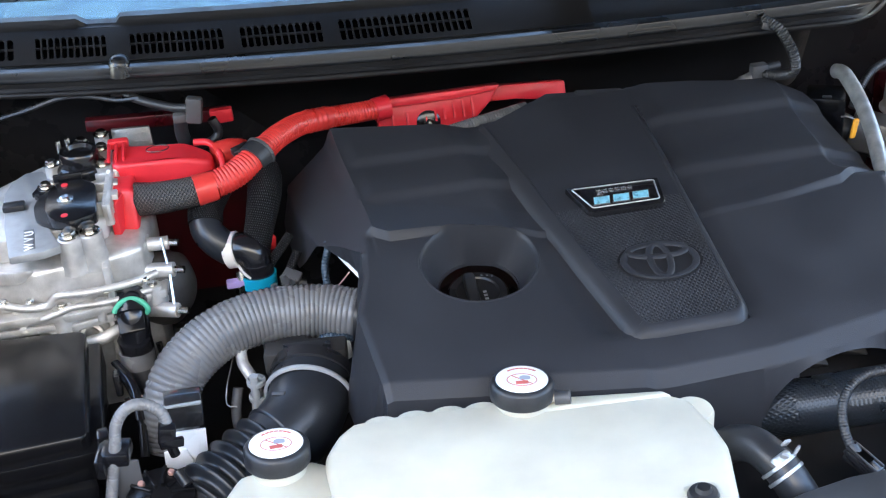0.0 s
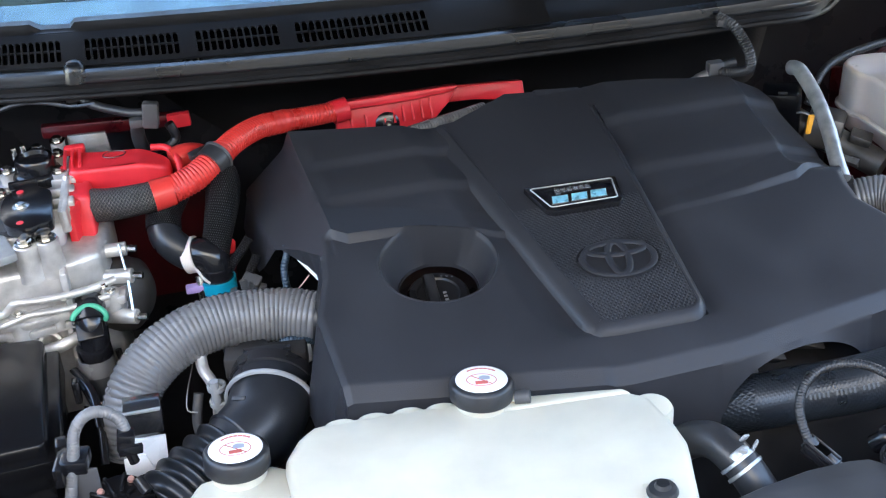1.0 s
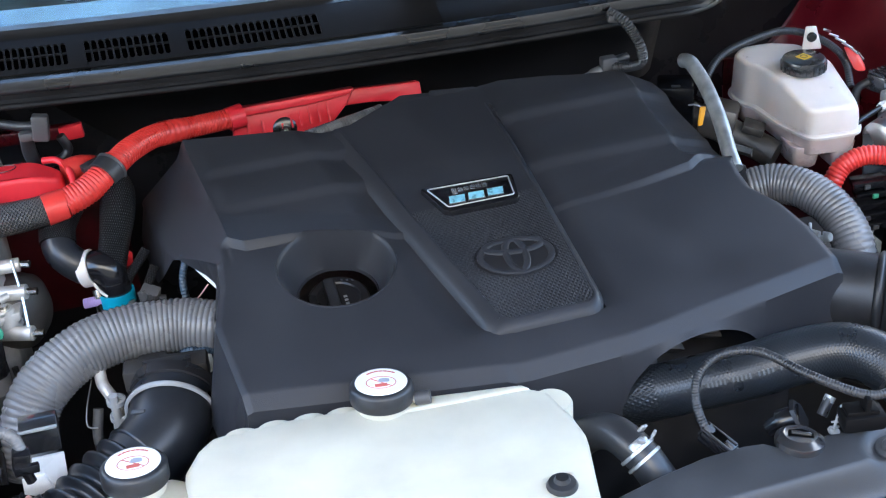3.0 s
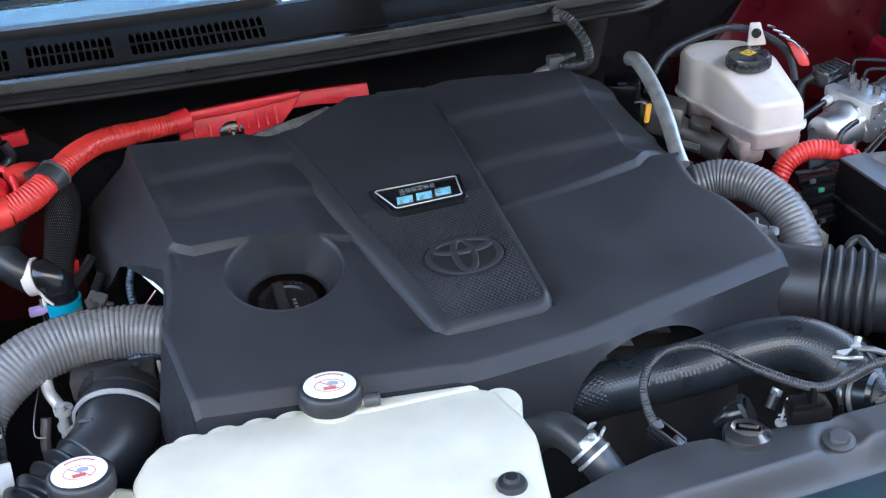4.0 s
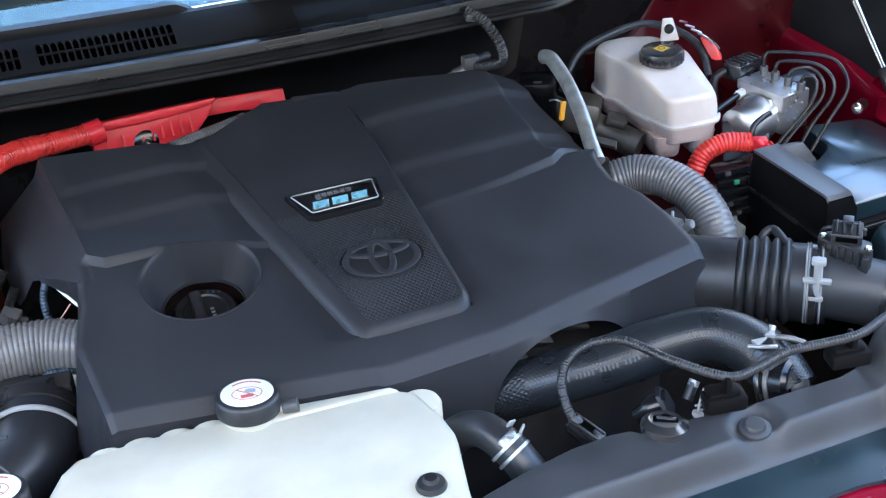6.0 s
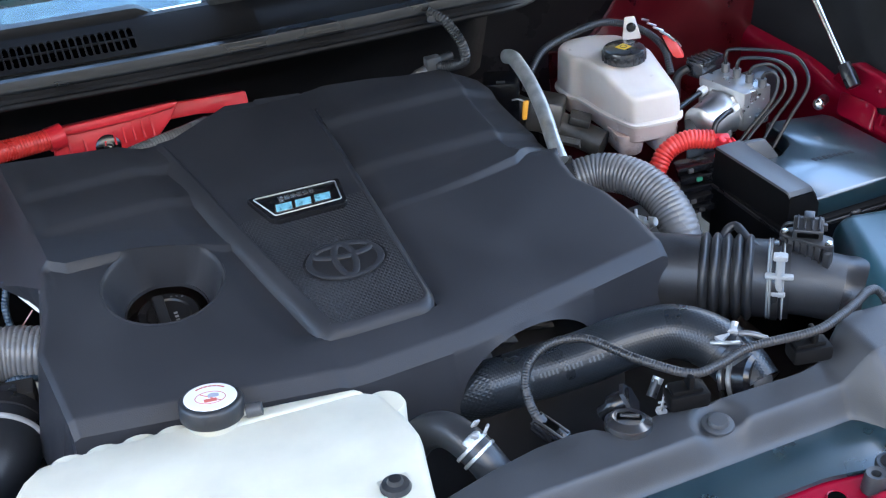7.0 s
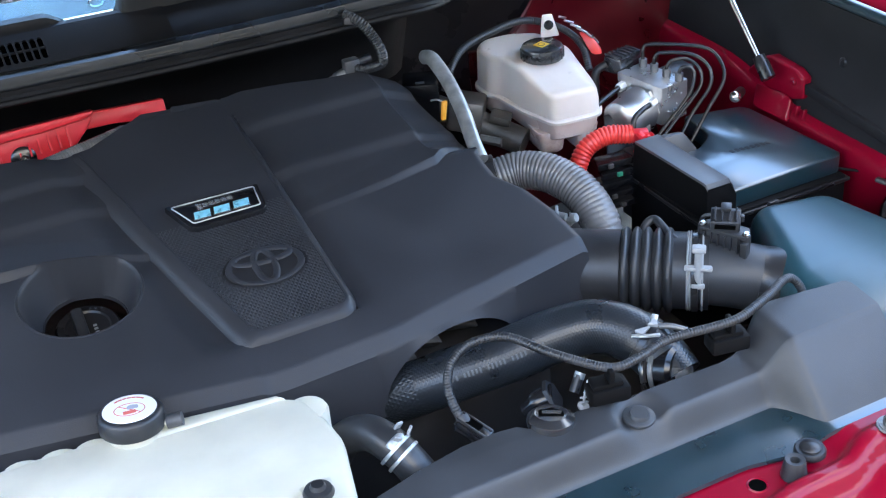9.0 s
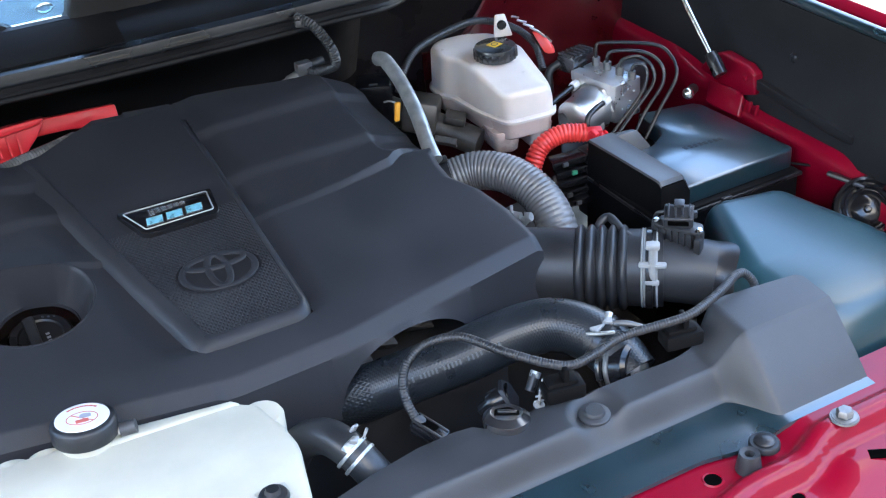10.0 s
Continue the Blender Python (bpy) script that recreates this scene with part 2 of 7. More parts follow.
def curve_points(points, step):
    """Even points on a Catmull-Rom curve through the given ones."""
    p = [Vector(q) for q in points]
    p = [2 * p[0] - p[1]] + p + [2 * p[-1] - p[-2]]
    raw = []
    for i in range(1, len(p) - 2):
        a, b, c, d = p[i - 1], p[i], p[i + 1], p[i + 2]
        for k in range(40):
            t = k / 40
            raw.append(0.5 * (2 * b + (c - a) * t + (2 * a - 5 * b + 4 * c - d) * t * t + (3 * b - a - 3 * c + d) * t ** 3))
    raw.append(p[-2])
    run = [0.0]
    for a, b in zip(raw, raw[1:]):
        run.append(run[-1] + (b - a).length)
    total = run[-1]
    count = max(2, int(total / step) + 1)
    out, j = [], 0
    for i in range(count):
        s = total * i / (count - 1)
        while j < len(run) - 2 and run[j + 1] < s:
            j += 1
        f = (s - run[j]) / max(1e-9, run[j + 1] - run[j])
        out.append(raw[j].lerp(raw[j + 1], min(1, f)))
    return out, total


def tube(points, radius, step=0.006, seg=16, flat=1.0, caps=True, hollow=0.0):
    """A hose along a curve. radius: a number or a function of the run and the whole length, both in metres. flat squeezes it."""
    pts, total = curve_points(points, step)
    bm = bmesh.new()
    uv = bm.loops.layers.uv.new("UVMap")
    rings = []
    up = Vector((0, 0, 1))
    d0 = (pts[1] - pts[0]).normalized()
    side = d0.cross(up)
    if side.length < 0.1:
        side = d0.cross(Vector((1, 0, 0)))
    side.normalize()
    run = 0.0
    runs, rads = [], []
    for i, p in enumerate(pts):
        d = (pts[min(i + 1, len(pts) - 1)] - pts[max(i - 1, 0)]).normalized()
        side = (side - d * side.dot(d)).normalized()
        nrm = side.cross(d)
        if i:
            run += (p - pts[i - 1]).length
        r = radius(run, total) if callable(radius) else radius
        runs.append(run)
        rads.append(r)
        rings.append([bm.verts.new(p + side * (r * math.cos(2 * math.pi * k / seg)) + nrm * (flat * r * math.sin(2 * math.pi * k / seg))) for k in range(seg)])
    mean = sum(rads) / len(rads)
    for i in range(len(rings) - 1):
        for k in range(seg):
            j = (k + 1) % seg
            f = bm.faces.new((rings[i][k], rings[i][j], rings[i + 1][j], rings[i + 1][k]))
            us = (k, k + 1, k + 1, k)
            vs = (runs[i], runs[i], runs[i + 1], runs[i + 1])
            turns = max(1, round(2 * math.pi * mean / 0.0062832)) * 0.0062832
            for lp, a, b in zip(f.loops, us, vs):
                lp[uv].uv = (a / seg * turns, b)
    if caps:
        bm.faces.new(list(reversed(rings[0])))
        bm.faces.new(rings[-1])
    return bm


def ribs(r, pitch, depth, plain=0.0):
    """The radius of a corrugated hose: broad rounded rings with narrow valleys, plain cuffs at both ends."""
    def f(s, total):
        if s < plain or s > total - plain:
            return r
        c = 0.5 + 0.5 * math.cos(2 * math.pi * s / pitch)
        return r - depth * (1 - c ** 0.6)
    return f


def join(*bms):
    """Several shells of one piece in one bmesh."""
    out = bmesh.new()
    for b in bms:
        me = bpy.data.meshes.new("tmp")
        b.to_mesh(me)
        b.free()
        out.from_mesh(me)
        bpy.data.meshes.remove(me)
    return out


def toward(at, direction):
    """A pose at a place with z along a direction."""
    return Matrix.Translation(at) @ Vector(direction).to_track_quat("Z", "Y").to_matrix().to_4x4()


def hexbolt(r=0.006, h=0.006, flange=1.45):
    top = lathe([(0, h), (r * 0.8, h), (r, h * 0.8), (r, 0.0015)], 6)
    fl = lathe([(r, 0.0018), (r * flange, 0.0015), (r * flange, 0), (0, 0)], 20)
    return join(top, fl)


BOLT = shaped("bolt", hexbolt(), "steel", 30)


def bolt(parent, at, direction=(0, 0, 1), size=1.0, mesh=None):
    return part("bolt", mesh or BOLT, "", parent, at=toward(at, direction) @ Matrix.Diagonal((size, size, size, 1)))


def sweep_rows(rows, closed=False):
    """A skin over rows of points of equal count."""
    bm = bmesh.new()
    vs = [[bm.verts.new(p) for p in r] for r in rows]
    for a, b in zip(vs, vs[1:]):
        n = len(a)
        for i in range(n if closed else n - 1):
            j = (i + 1) % n
            bm.faces.new((a[i], a[j], b[j], b[i]))
    return bm


def thicken(bm, d):
    """Gives a skin a thickness."""
    bmesh.ops.recalc_face_normals(bm, faces=bm.faces)
    bmesh.ops.solidify(bm, geom=bm.faces[:], thickness=d)
    return bm


def lerp_table(table, x):
    if x <= table[0][0]:
        return table[0][1]
    for (a, va), (b, vb) in zip(table, table[1:]):
        if x <= b:
            return va + (vb - va) * (x - a) / (b - a)
    return table[-1][1]


def ease(a, b, x):
    t = max(0.0, min(1.0, (x - a) / (b - a)))
    return t * t * (3 - 2 * t)


def rounded(poly, r, n=5):
    """An outline with its corners rounded off."""
    out = []
    for i, p in enumerate(poly):
        a, p, b = Vector(poly[i - 1]), Vector(p), Vector(poly[(i + 1) % len(poly)])
        ra = min(r, 0.45 * (a - p).length)
        rb = min(r, 0.45 * (b - p).length)
        s, e = p + (a - p).normalized() * ra, p + (b - p).normalized() * rb
        for k in range(n):
            t = k / (n - 1)
            out.append((1 - t) ** 2 * s + 2 * t * (1 - t) * p + t * t * e)
    return out


def stack(levels, corner=0.012, lip=0.006):
    """A hollow-looking moulded body: outlines stacked from below. levels: (outline, height or a function of x and y, inset).
    The topmost edge is rounded by lip."""
    rings = []
    for poly, z, inset in levels:
        o = rounded(poly, corner)
        c = sum((Vector(p) for p in o), Vector((0, 0))) / len(o)
        rings.append([(p + (c - p).normalized() * inset, z) for p in o])
    top_poly, top_z, _ = levels[-1]
    o = rounded(top_poly, corner)
    c = sum((Vector(p) for p in o), Vector((0, 0))) / len(o)
    last = levels[-1][2]
    for k in range(1, 5):
        a = math.pi / 2 * k / 4
        rings.append([(p + (c - p).normalized() * (last + lip * (1 - math.cos(a))), (lambda x, y, d=lip * math.sin(a), f=top_z: (f(x, y) if callable(f) else f) + d)) for p in o])
    for q in (0.86, 0.70, 0.52, 0.34, 0.16):
        rings.append([(c + (p - c) * q * (1 - last / 0.05), (lambda x, y, f=top_z: (f(x, y) if callable(f) else f) + lip)) for p in o])
    rows = [[(p.x, p.y, z(p.x, p.y) if callable(z) else z) for p, z in ring] for ring in rings]
    bm = sweep_rows(rows, closed=True)
    bm.verts.ensure_lookup_table()
    n = len(rows[0])
    bm.faces.new([bm.verts[i] for i in range(n)])
    bm.faces.new([bm.verts[len(rows) * n - n + i] for i in range(n)])
    return bm


# milky plastics let light in a little way
for key, weight in (("white", 0.5), ("brake", 0.6), ("fluid", 0.5)):
    bs = M[key].node_tree.nodes["Principled BSDF"]
    bs.inputs["Subsurface Weight"].default_value = weight
    bs.inputs["Subsurface Radius"].default_value = (0.012, 0.010, 0.008)
    bs.inputs["Subsurface Scale"].default_value = 1.0

# ---- setting ----


def cowl_y(x):
    """The forward edge of the cowl, bowed like the windscreen's foot."""
    return 0.308 - 0.07 * x + 0.115 * x * x


ground_bm = bmesh.new()
bmesh.ops.create_grid(ground_bm, x_segments=8, y_segments=8, size=400)
solid("ground", ground_bm, "ground", "pale paved ground round the vehicle", "ground", kind="structure")
solid("floor", rbox((1.75, 1.25, 0.02), 0.004, pose(0, 0, 0.80)), "dark", "dark floor of the engine bay in deep shade", "floor", kind="structure")
solid("wall_firewall", sweep_rows([[(x, y, z) for x in np.linspace(-0.86, 0.86, 24)] for y, z in ((0.56, 0.8), (0.55, 1.1), (0.52, 1.29))]), "lid", "black sound-insulated firewall behind the engine", "wall", kind="structure")
solid("wall_front", rbox((1.6, 0.02, 0.24), 0.004, pose(0, -0.44, 0.92)), "dark", "dark radiator support below the cover", "wall", kind="structure")
# unseen panel, raised to keep side light off the firewall
solid("wall_left", rbox((0.02, 1.3, 0.48), 0.004, pose(-0.87, 0.0, 1.03)), "dark", "dark unseen panel added to close the bay's left side", "wall", kind="structure")
solid("engine_block", rbox((0.6, 0.5, 0.2), 0.03, pose(0, 0.12, 0.93)), "dark", "dark engine block under the cover", "engine")

# added out of view to hold back low light from the front
solid("wall_unseen", rbox((36, 0.3, 4.7), 0.02, pose(0, -7.0, 2.35)), "render", "plain unseen wall in shade, added to limit light from the front", "wall", kind="structure")
# raised bonnet, its lining over the bay
hood = thing("bonnet", (0, 0.43, 1.39), "raised red bonnet with a dark underside over the engine bay", "bonnet")
HOOD = pose(0, cowl_y(-0.83) + 0.075, 1.392, -28)


def hood_skin(half, up, thick):
    """A bonnet skin whose rear edge follows the curve of the cowl."""
    rows = []
    for x in np.linspace(-half, half, 41):
        y = cowl_y(-abs(x)) + 0.075
        rows.append([(x, y - 1.33 * k, 1.388 + up + 1.33 * k * math.tan(math.radians(28))) for k in (0, 0.02, 0.25, 0.5, 0.75, 0.98, 1)])
    return thicken(sweep_rows(rows), thick)


part("inner_panel", hood_skin(0.84, 0.0, 0.010), "lid", hood)
part("outer_panel", hood_skin(0.86, 0.030, 0.008), "paint", hood)
for sx in (-0.83, 0.83):
    part("side_flange", rbox((0.03, 1.44, 0.03), 0.010, HOOD @ pose(sx, -0.73, -0.010)), "lid", hood)
    part("hinge_plate", hull([HOOD @ Vector(p) for p in ((sx - 0.01, 0.0, -0.01), (sx + 0.01, 0.0, -0.01), (sx - 0.01, -0.10, -0.01), (sx + 0.01, -0.10, -0.01), (sx - 0.01, 0.05, -0.06), (sx + 0.01, 0.05, -0.06), (sx - 0.01, 0.0, -0.08), (sx + 0.01, 0.0, -0.08))], 0.004), "lid", hood)

# ---- cowl, windscreen ----
cowl = thing("cowl", (0, 0.33, 1.28), "black plastic cowl panel with slotted air vents below the windscreen", "cowl panel")


def cowl_strip(profile, x0=-0.95, x1=0.47, n=80):
    """A skin along the cowl from (offset back, height) pairs."""
    return sweep_rows([[(x, cowl_y(x) + a, z) for a, z in profile] for x in np.linspace(x0, x1, n)])


def end_bend(x):
    """How far the seal turns back and down at its driver's-side end."""
    return ease(0.33, 0.47, x)


def seal_line(dy, z, r, x1=0.47, name="seal", material="seal"):
    pts = [(x, cowl_y(x) + dy + 0.10 * end_bend(x) ** 2, z - 0.02 * end_bend(x)) for x in np.linspace(-0.95, x1, 26)]
    return part(name, tube(pts, r, 0.012, 10), material, cowl)


seal_line(0.001, 1.301, 0.0060, name="rubber_seal")
seal_line(-0.004, 1.281, 0.004, name="lower_lip", material="cowl")
face = sweep_rows([[(x, cowl_y(x) + a + 0.10 * end_bend(x) ** 2, z - 0.02 * end_bend(x)) for a, z in ((0.004, 1.307), (0.006, 1.30), (0.001, 1.295), (0.002, 1.288), (-0.003, 1.283), (0.0, 1.277), (0.02, 1.272), (0.10, 1.265), (0.16, 1.22), (0.20, 1.10))] for x in np.linspace(-0.95, 0.47, 80)])
part("gutter", face, "cowl", cowl)
part("front_flange", thicken(cowl_strip([(-0.0066, 1.3040), (-0.0066, 1.3126), (-0.0060, 1.3134)], x1=0.40), 0.002), "seal", cowl)
part("flange_top", thicken(cowl_strip([(-0.0060, 1.3136), (0.0010, 1.3145), (0.0088, 1.3155)], x1=0.40), 0.002), "seal", cowl)
# slotted field: bars between slots, with a cross rib
VENTS = [(-0.840, -0.705, 12), (-0.680, -0.589, 11), (-0.561, -0.443, 14), (-0.423, -0.319, 12), (-0.299, -0.132, 19)]


def cowl_at(x, k, lift=0.0):
    """A place on the sloping vent field; k runs from its front to its back."""
    return Vector((x, cowl_y(x) + 0.008 + 0.048 * k, 1.3155 + 0.0265 * k + lift))


def field(x0, x1, k0, k1, n=6):
    rows = [[cowl_at(x, k) for k in (k0, (k0 + k1) / 2, k1)] for x in np.linspace(x0, x1, n)]
    return thicken(sweep_rows(rows), -0.003)


def slat(xa, xb, a, b, half):
    """The web between two slots with rounded ends, or between a slot and the end of its vent."""
    k0, k1, rk = 0.115, 0.805, half / 0.0548
    rows = []
    for k in [k0, k0 + 0.03] + [k0 + 0.03 + rk * (1 - math.cos(q)) for q in np.linspace(0.25, 1.57, 5)] + [k1 - 0.03 - rk * (1 - math.cos(q)) for q in np.linspace(1.57, 0.25, 5)] + [k1 - 0.03, k1]:
        e = min(k - k0 - 0.03, k1 - 0.03 - k)
        wk = 0.0 if e <= 0 else half * math.sqrt(max(0.0, 1 - (1 - min(1.0, e / rk)) ** 2))
        x0 = a if xa is None else xa + wk
        x1 = b if xb is None else xb - wk
        rows.append([cowl_at(x0, k), cowl_at((x0 + x1) / 2, k), cowl_at(x1, k)])
    return thicken(sweep_rows(rows), -0.003)


part("vent_front_band", field(-0.95, 0.02, 0.0, 0.12, 60), "cowl", cowl)
part("vent_back_band", field(-0.95, 0.02, 0.80, 1.0, 60), "cowl", cowl)
edges = [-0.95] + [v for a, b, _ in VENTS for v in (a, b)] + [0.02]
for a, b in zip(edges[0::2], edges[1::2]):
    part("vent_pier", field(a, b, 0.118, 0.802, 10), "cowl", cowl)
for a, b, n in VENTS:
    grille = thing("vent_grille", cowl_at((a + b) / 2, 0.5), "black slotted air vent in the cowl", "vent", "cowl vents")
    w = (b - a) / n
    mids = [a + w * (i + 0.5) for i in range(n)]
    for xa, xb in zip([None] + mids, mids + [None]):
        part("slat", slat(xa, xb, a, b, w * 0.37), "cowl", grille)
    part("cross_rib", field(a, b, 0.46, 0.50, 8), "cowl", grille)
# near-black sheet added behind the slots as their inner shade
part("vent_shade", thicken(sweep_rows([[cowl_at(x, -0.02, -0.001), cowl_at(x, 0.0, -0.012), cowl_at(x, 1.0, -0.016), cowl_at(x, 1.02, -0.001)] for x in np.linspace(-0.95, 0.02, 40)]), 0.002), "holeshade", cowl)
# rear moulding with its step, and the wiper recess at the driver's side


def rear_top(x):
    dip = ease(-0.125, -0.085, x) * (1 - ease(-0.045, 0.0, x))
    notch = ease(-0.622, -0.617, x) * (1 - ease(-0.572, -0.567, x))
    return 1.353 - 0.020 * dip - 0.008 * notch + 0.10 * ease(-0.04, 0.02, x)


rows = []
for x in np.linspace(-0.95, 0.47, 220):
    y = cowl_y(x) + 0.056
    h = rear_top(x)
    rows.append([(x, y, 1.342), (x, y + 0.006, max(1.343, h - 0.006)), (x, y + 0.008 + (h - 1.353) * 0.9 * (h > 1.36), h), (x, y + 0.02 + (h - 1.353) * 0.9 * (h > 1.36), h + 0.001)])
part("rear_moulding", thicken(sweep_rows(rows), -0.003), "cowl", cowl)
rows = []
for x in np.linspace(0.0, 0.47, 40):
    y = cowl_y(x) + 0.10 * end_bend(x) ** 2
    d = 0.02 * end_bend(x)
    rows.append([(x, y + 0.004, 1.308 - d), (x, y + 0.03, 1.318 - d), (x, y + 0.075, 1.335 - d), (x, y + 0.12, 1.37 - d)])
part("wiper_cover", thicken(sweep_rows(rows), -0.003), "cowl", cowl)
bump = thing("drain_boot", (-0.575, 0.37, 1.31), "small rounded black rubber boot on the cowl seal", "rubber boot")
part("boot", lathe([(0, 0.012), (0.006, 0.0115), (0.011, 0.008), (0.014, 0.001), (0.016, -0.014)], 24, Matrix.Translation((-0.576, cowl_y(-0.576) + 0.004, 1.314))), "seal", bump)

screen = thing("windscreen", (0, 0.45, 1.35), "tinted windscreen reflecting the blue sky", "windscreen")
gl = sweep_rows([[(x, cowl_y(x) + 0.068 + a, 1.344 + a * 0.62) for a in (0.0, 0.25, 0.6)] for x in np.linspace(-0.95, 0.95, 40)])
part("pane", thicken(gl, 0.004), "glass", screen)
part("dashboard", sweep_rows([[(x, cowl_y(x) + 0.10 + a, 1.335 + a * 0.15) for a in (0.0, 0.3, 0.62)] for x in np.linspace(-0.95, 0.95, 12)]), "dash", screen)
nozzle = thing("washer_nozzle", (-0.035, 0.40, 1.352), "small round washer nozzle with a chrome ring at the windscreen's foot", "nozzle")
part("ring", tube([(-0.052 + 0.010 * math.cos(a), 0.402, 1.352 + 0.006 * math.sin(a)) for a in np.linspace(0, 6.2, 14)], 0.0016, 0.003, 8), "steel", nozzle)

# ---- body on the driver's side ----
apron = thing("inner_wing", (0.76, 0.1, 0.95), "red painted inner wing rail beside the fuse box", "inner wing")
rail = []
for y in np.linspace(-0.25, 0.42, 50):
    up = 0.035 * ease(0.0, 0.22, y) - 0.045 * ease(-0.13, -0.24, y)
    rail.append([(0.790, y, 0.82), (0.786, y, 1.00), (0.780, y, 1.062 + up), (0.7765, y, 1.080 + up), (0.7785, y, 1.094 + up), (0.785, y, 1.104 + up), (0.795, y, 1.109 + up), (0.804, y, 1.105 + up), (0.812, y, 1.06)])
part("rail", sweep_rows(rail), "paint", apron)
EAR = [(0.158, 1.118), (0.140, 1.138), (0.118, 1.160), (0.098, 1.169), (0.045, 1.166), (0.030, 1.158), (0.028, 1.128), (0.090, 1.105), (0.150, 1.100)]
part("strut_mount", hull([(0.7845 + 0.10 * max(0.0, 1.14 - z), y, z) for y, z in EAR] + [(0.802, y, z) for y, z in EAR], 0.004, 3), "paint", apron)
part("mount_fold", hull([(0.766, 0.110, 1.092), (0.770, 0.040, 1.092), (0.782, 0.122, 1.122), (0.784, 0.050, 1.128), (0.800, 0.118, 1.09), (0.800, 0.045, 1.09)], 0.004, 3), "paint", apron)
for y in (0.030, 0.016):
    part("weld_bump", rbox((0.006, 0.004, 0.016), 0.0018, pose(0.780, y, 1.112, 0, 10, 0)), "paint", apron)
part("mount_bolt", hexbolt(0.004, 0.004, 1.2), "paint", apron, at=toward((0.784, 0.046, 1.148), (-1, 0, 0.2)))
part("bulkhead", thicken(sweep_rows([[(x, 0.40 - 0.05 * ease(0.6, 0.8, x) + 0.02 * math.sin(9 * x) + 0.012 * math.sin(23 * x + 30 * k), 0.85 + (0.31 + 0.15 * ease(0.48, 0.66, x)) * k) for k in (0.0, 0.3, 0.6, 0.8, 0.92, 1.0)] for x in np.linspace(0.46, 0.84, 30)]), 0.004), "paintshade", apron)
part("stud", tube([(0.752, 0.118, 1.116), (0.727, 0.097, 1.124)], 0.0075, 0.004, 12), "black", apron)
part("stud_ball", lathe([(0, 0.0085), (0.004, 0.0076), (0.007, 0.0048), (0.0084, 0.0), (0.0070, -0.005), (0.004, -0.0072), (0, -0.008)], 20, toward((0.723, 0.093, 1.126), (-0.6, -0.7, 0.4))), "steel", apron)

liner = thing("wing_liner", (0.80, 0.0, 1.12), "matte black liner panel inside the wing", "panel")
lr = []
for y in np.linspace(-0.75, 0.50, 50):
    low = 1.115 + 0.035 * ease(0.0, 0.22, y)
    lr.append([(0.790, y, low - 0.02), (0.796, y, low + 0.03), (0.801, y, low + 0.035), (0.812, y, 1.235), (0.818, y, 1.258), (0.826, y, 1.262)])
part("panel", thicken(sweep_rows(lr), 0.003), "liner", liner)
part("flap", hull([(x, y, z) for x in (0.789, 0.801) for y, z in ((0.060, 1.152), (-0.150, 1.136), (-0.150, 1.124), (-0.130, 1.122), (0.066, 1.138))], 0.0015), "liner", liner, "raised flap of the liner")
part("edge_seal", tube([(0.826, y, 1.264) for y in np.linspace(-0.75, 0.50, 12)], 0.0085, 0.02, 14), "sheen", liner)
for y0, z0 in ((-0.02, 1.195),):
    part("press_stud", lathe([(0, 0.003), (0.005, 0.0025), (0.007, 0.0)], 18, toward((0.806, y0, z0), (-1, 0, 0.1))), "lid", liner)
fr = []
for y in np.linspace(-0.75, 0.50, 30):
    fr.append([(0.832, y, 1.254), (0.836, y, 1.272), (0.846, y, 1.280), (0.855, y, 1.279), (0.905, y, 1.262), (0.96, y, 1.20), (0.98, y, 1.05), (0.985, y, 0.7), (0.97, y, 0.45)])
for side in (1, -1):
    fender = thing("front_wing", (0.9 * side, -0.1, 0.7), "glossy red front wing", "wing", "front wings")
    part("skin", thicken(sweep_rows([[(p[0] * side, p[1], p[2]) for p in row] for row in fr]), 0.002), "paint", fender)

strut = thing("gas_strut", (0.758, 0.085, 1.165), "slim gas strut with a black ball socket holding the bonnet", "gas strut")
part("rod", tube([(0.757, 0.082, 1.170), (0.757, 0.125, 1.212), (0.757, 0.30, 1.385)], 0.0042, 0.02, 12), "steel", strut)
part("socket", tube([(0.757, 0.066, 1.154), (0.757, 0.090, 1.178)], lambda s, t: 0.0105 - 0.002 * ease(0.6, 1, s / t), 0.004, 14), "black", strut)

horn = thing("horn", (0.80, -0.20, 1.03), "black disc horn by the inner wing", "horn")
hm = toward((0.772, -0.205, 1.062), (-0.45, -0.65, 0.62))
part("body", lathe([(0, 0.004), (0.012, 0.005), (0.02, 0.0), (0.024, 0.004), (0.034, 0.002), (0.037, 0.008), (0.041, 0.006), (0.043, -0.002), (0.034, -0.03), (0, -0.032)], 36, hm), "gloss", horn)
part("nut", lathe([(0, 0.010), (0.004, 0.009), (0.006, 0.004)], 6, hm), "line", horn)
part("ring", lathe([(0.026, 0.005), (0.029, 0.007), (0.032, 0.005)], 36, hm), "gloss", horn)
part("bracket", rbox((0.014, 0.05, 0.006), 0.002, pose(0.768, -0.170, 1.090, 10, 20, 30)), "black", horn)
part("fin", hull([(0.790, -0.125, 1.10), (0.796, -0.155, 1.10), (0.802, -0.160, 1.10), (0.803, -0.150, 1.140), (0.796, -0.12, 1.112), (0.806, -0.152, 1.142), (0.806, -0.12, 1.108)], 0.002), "paint", apron)
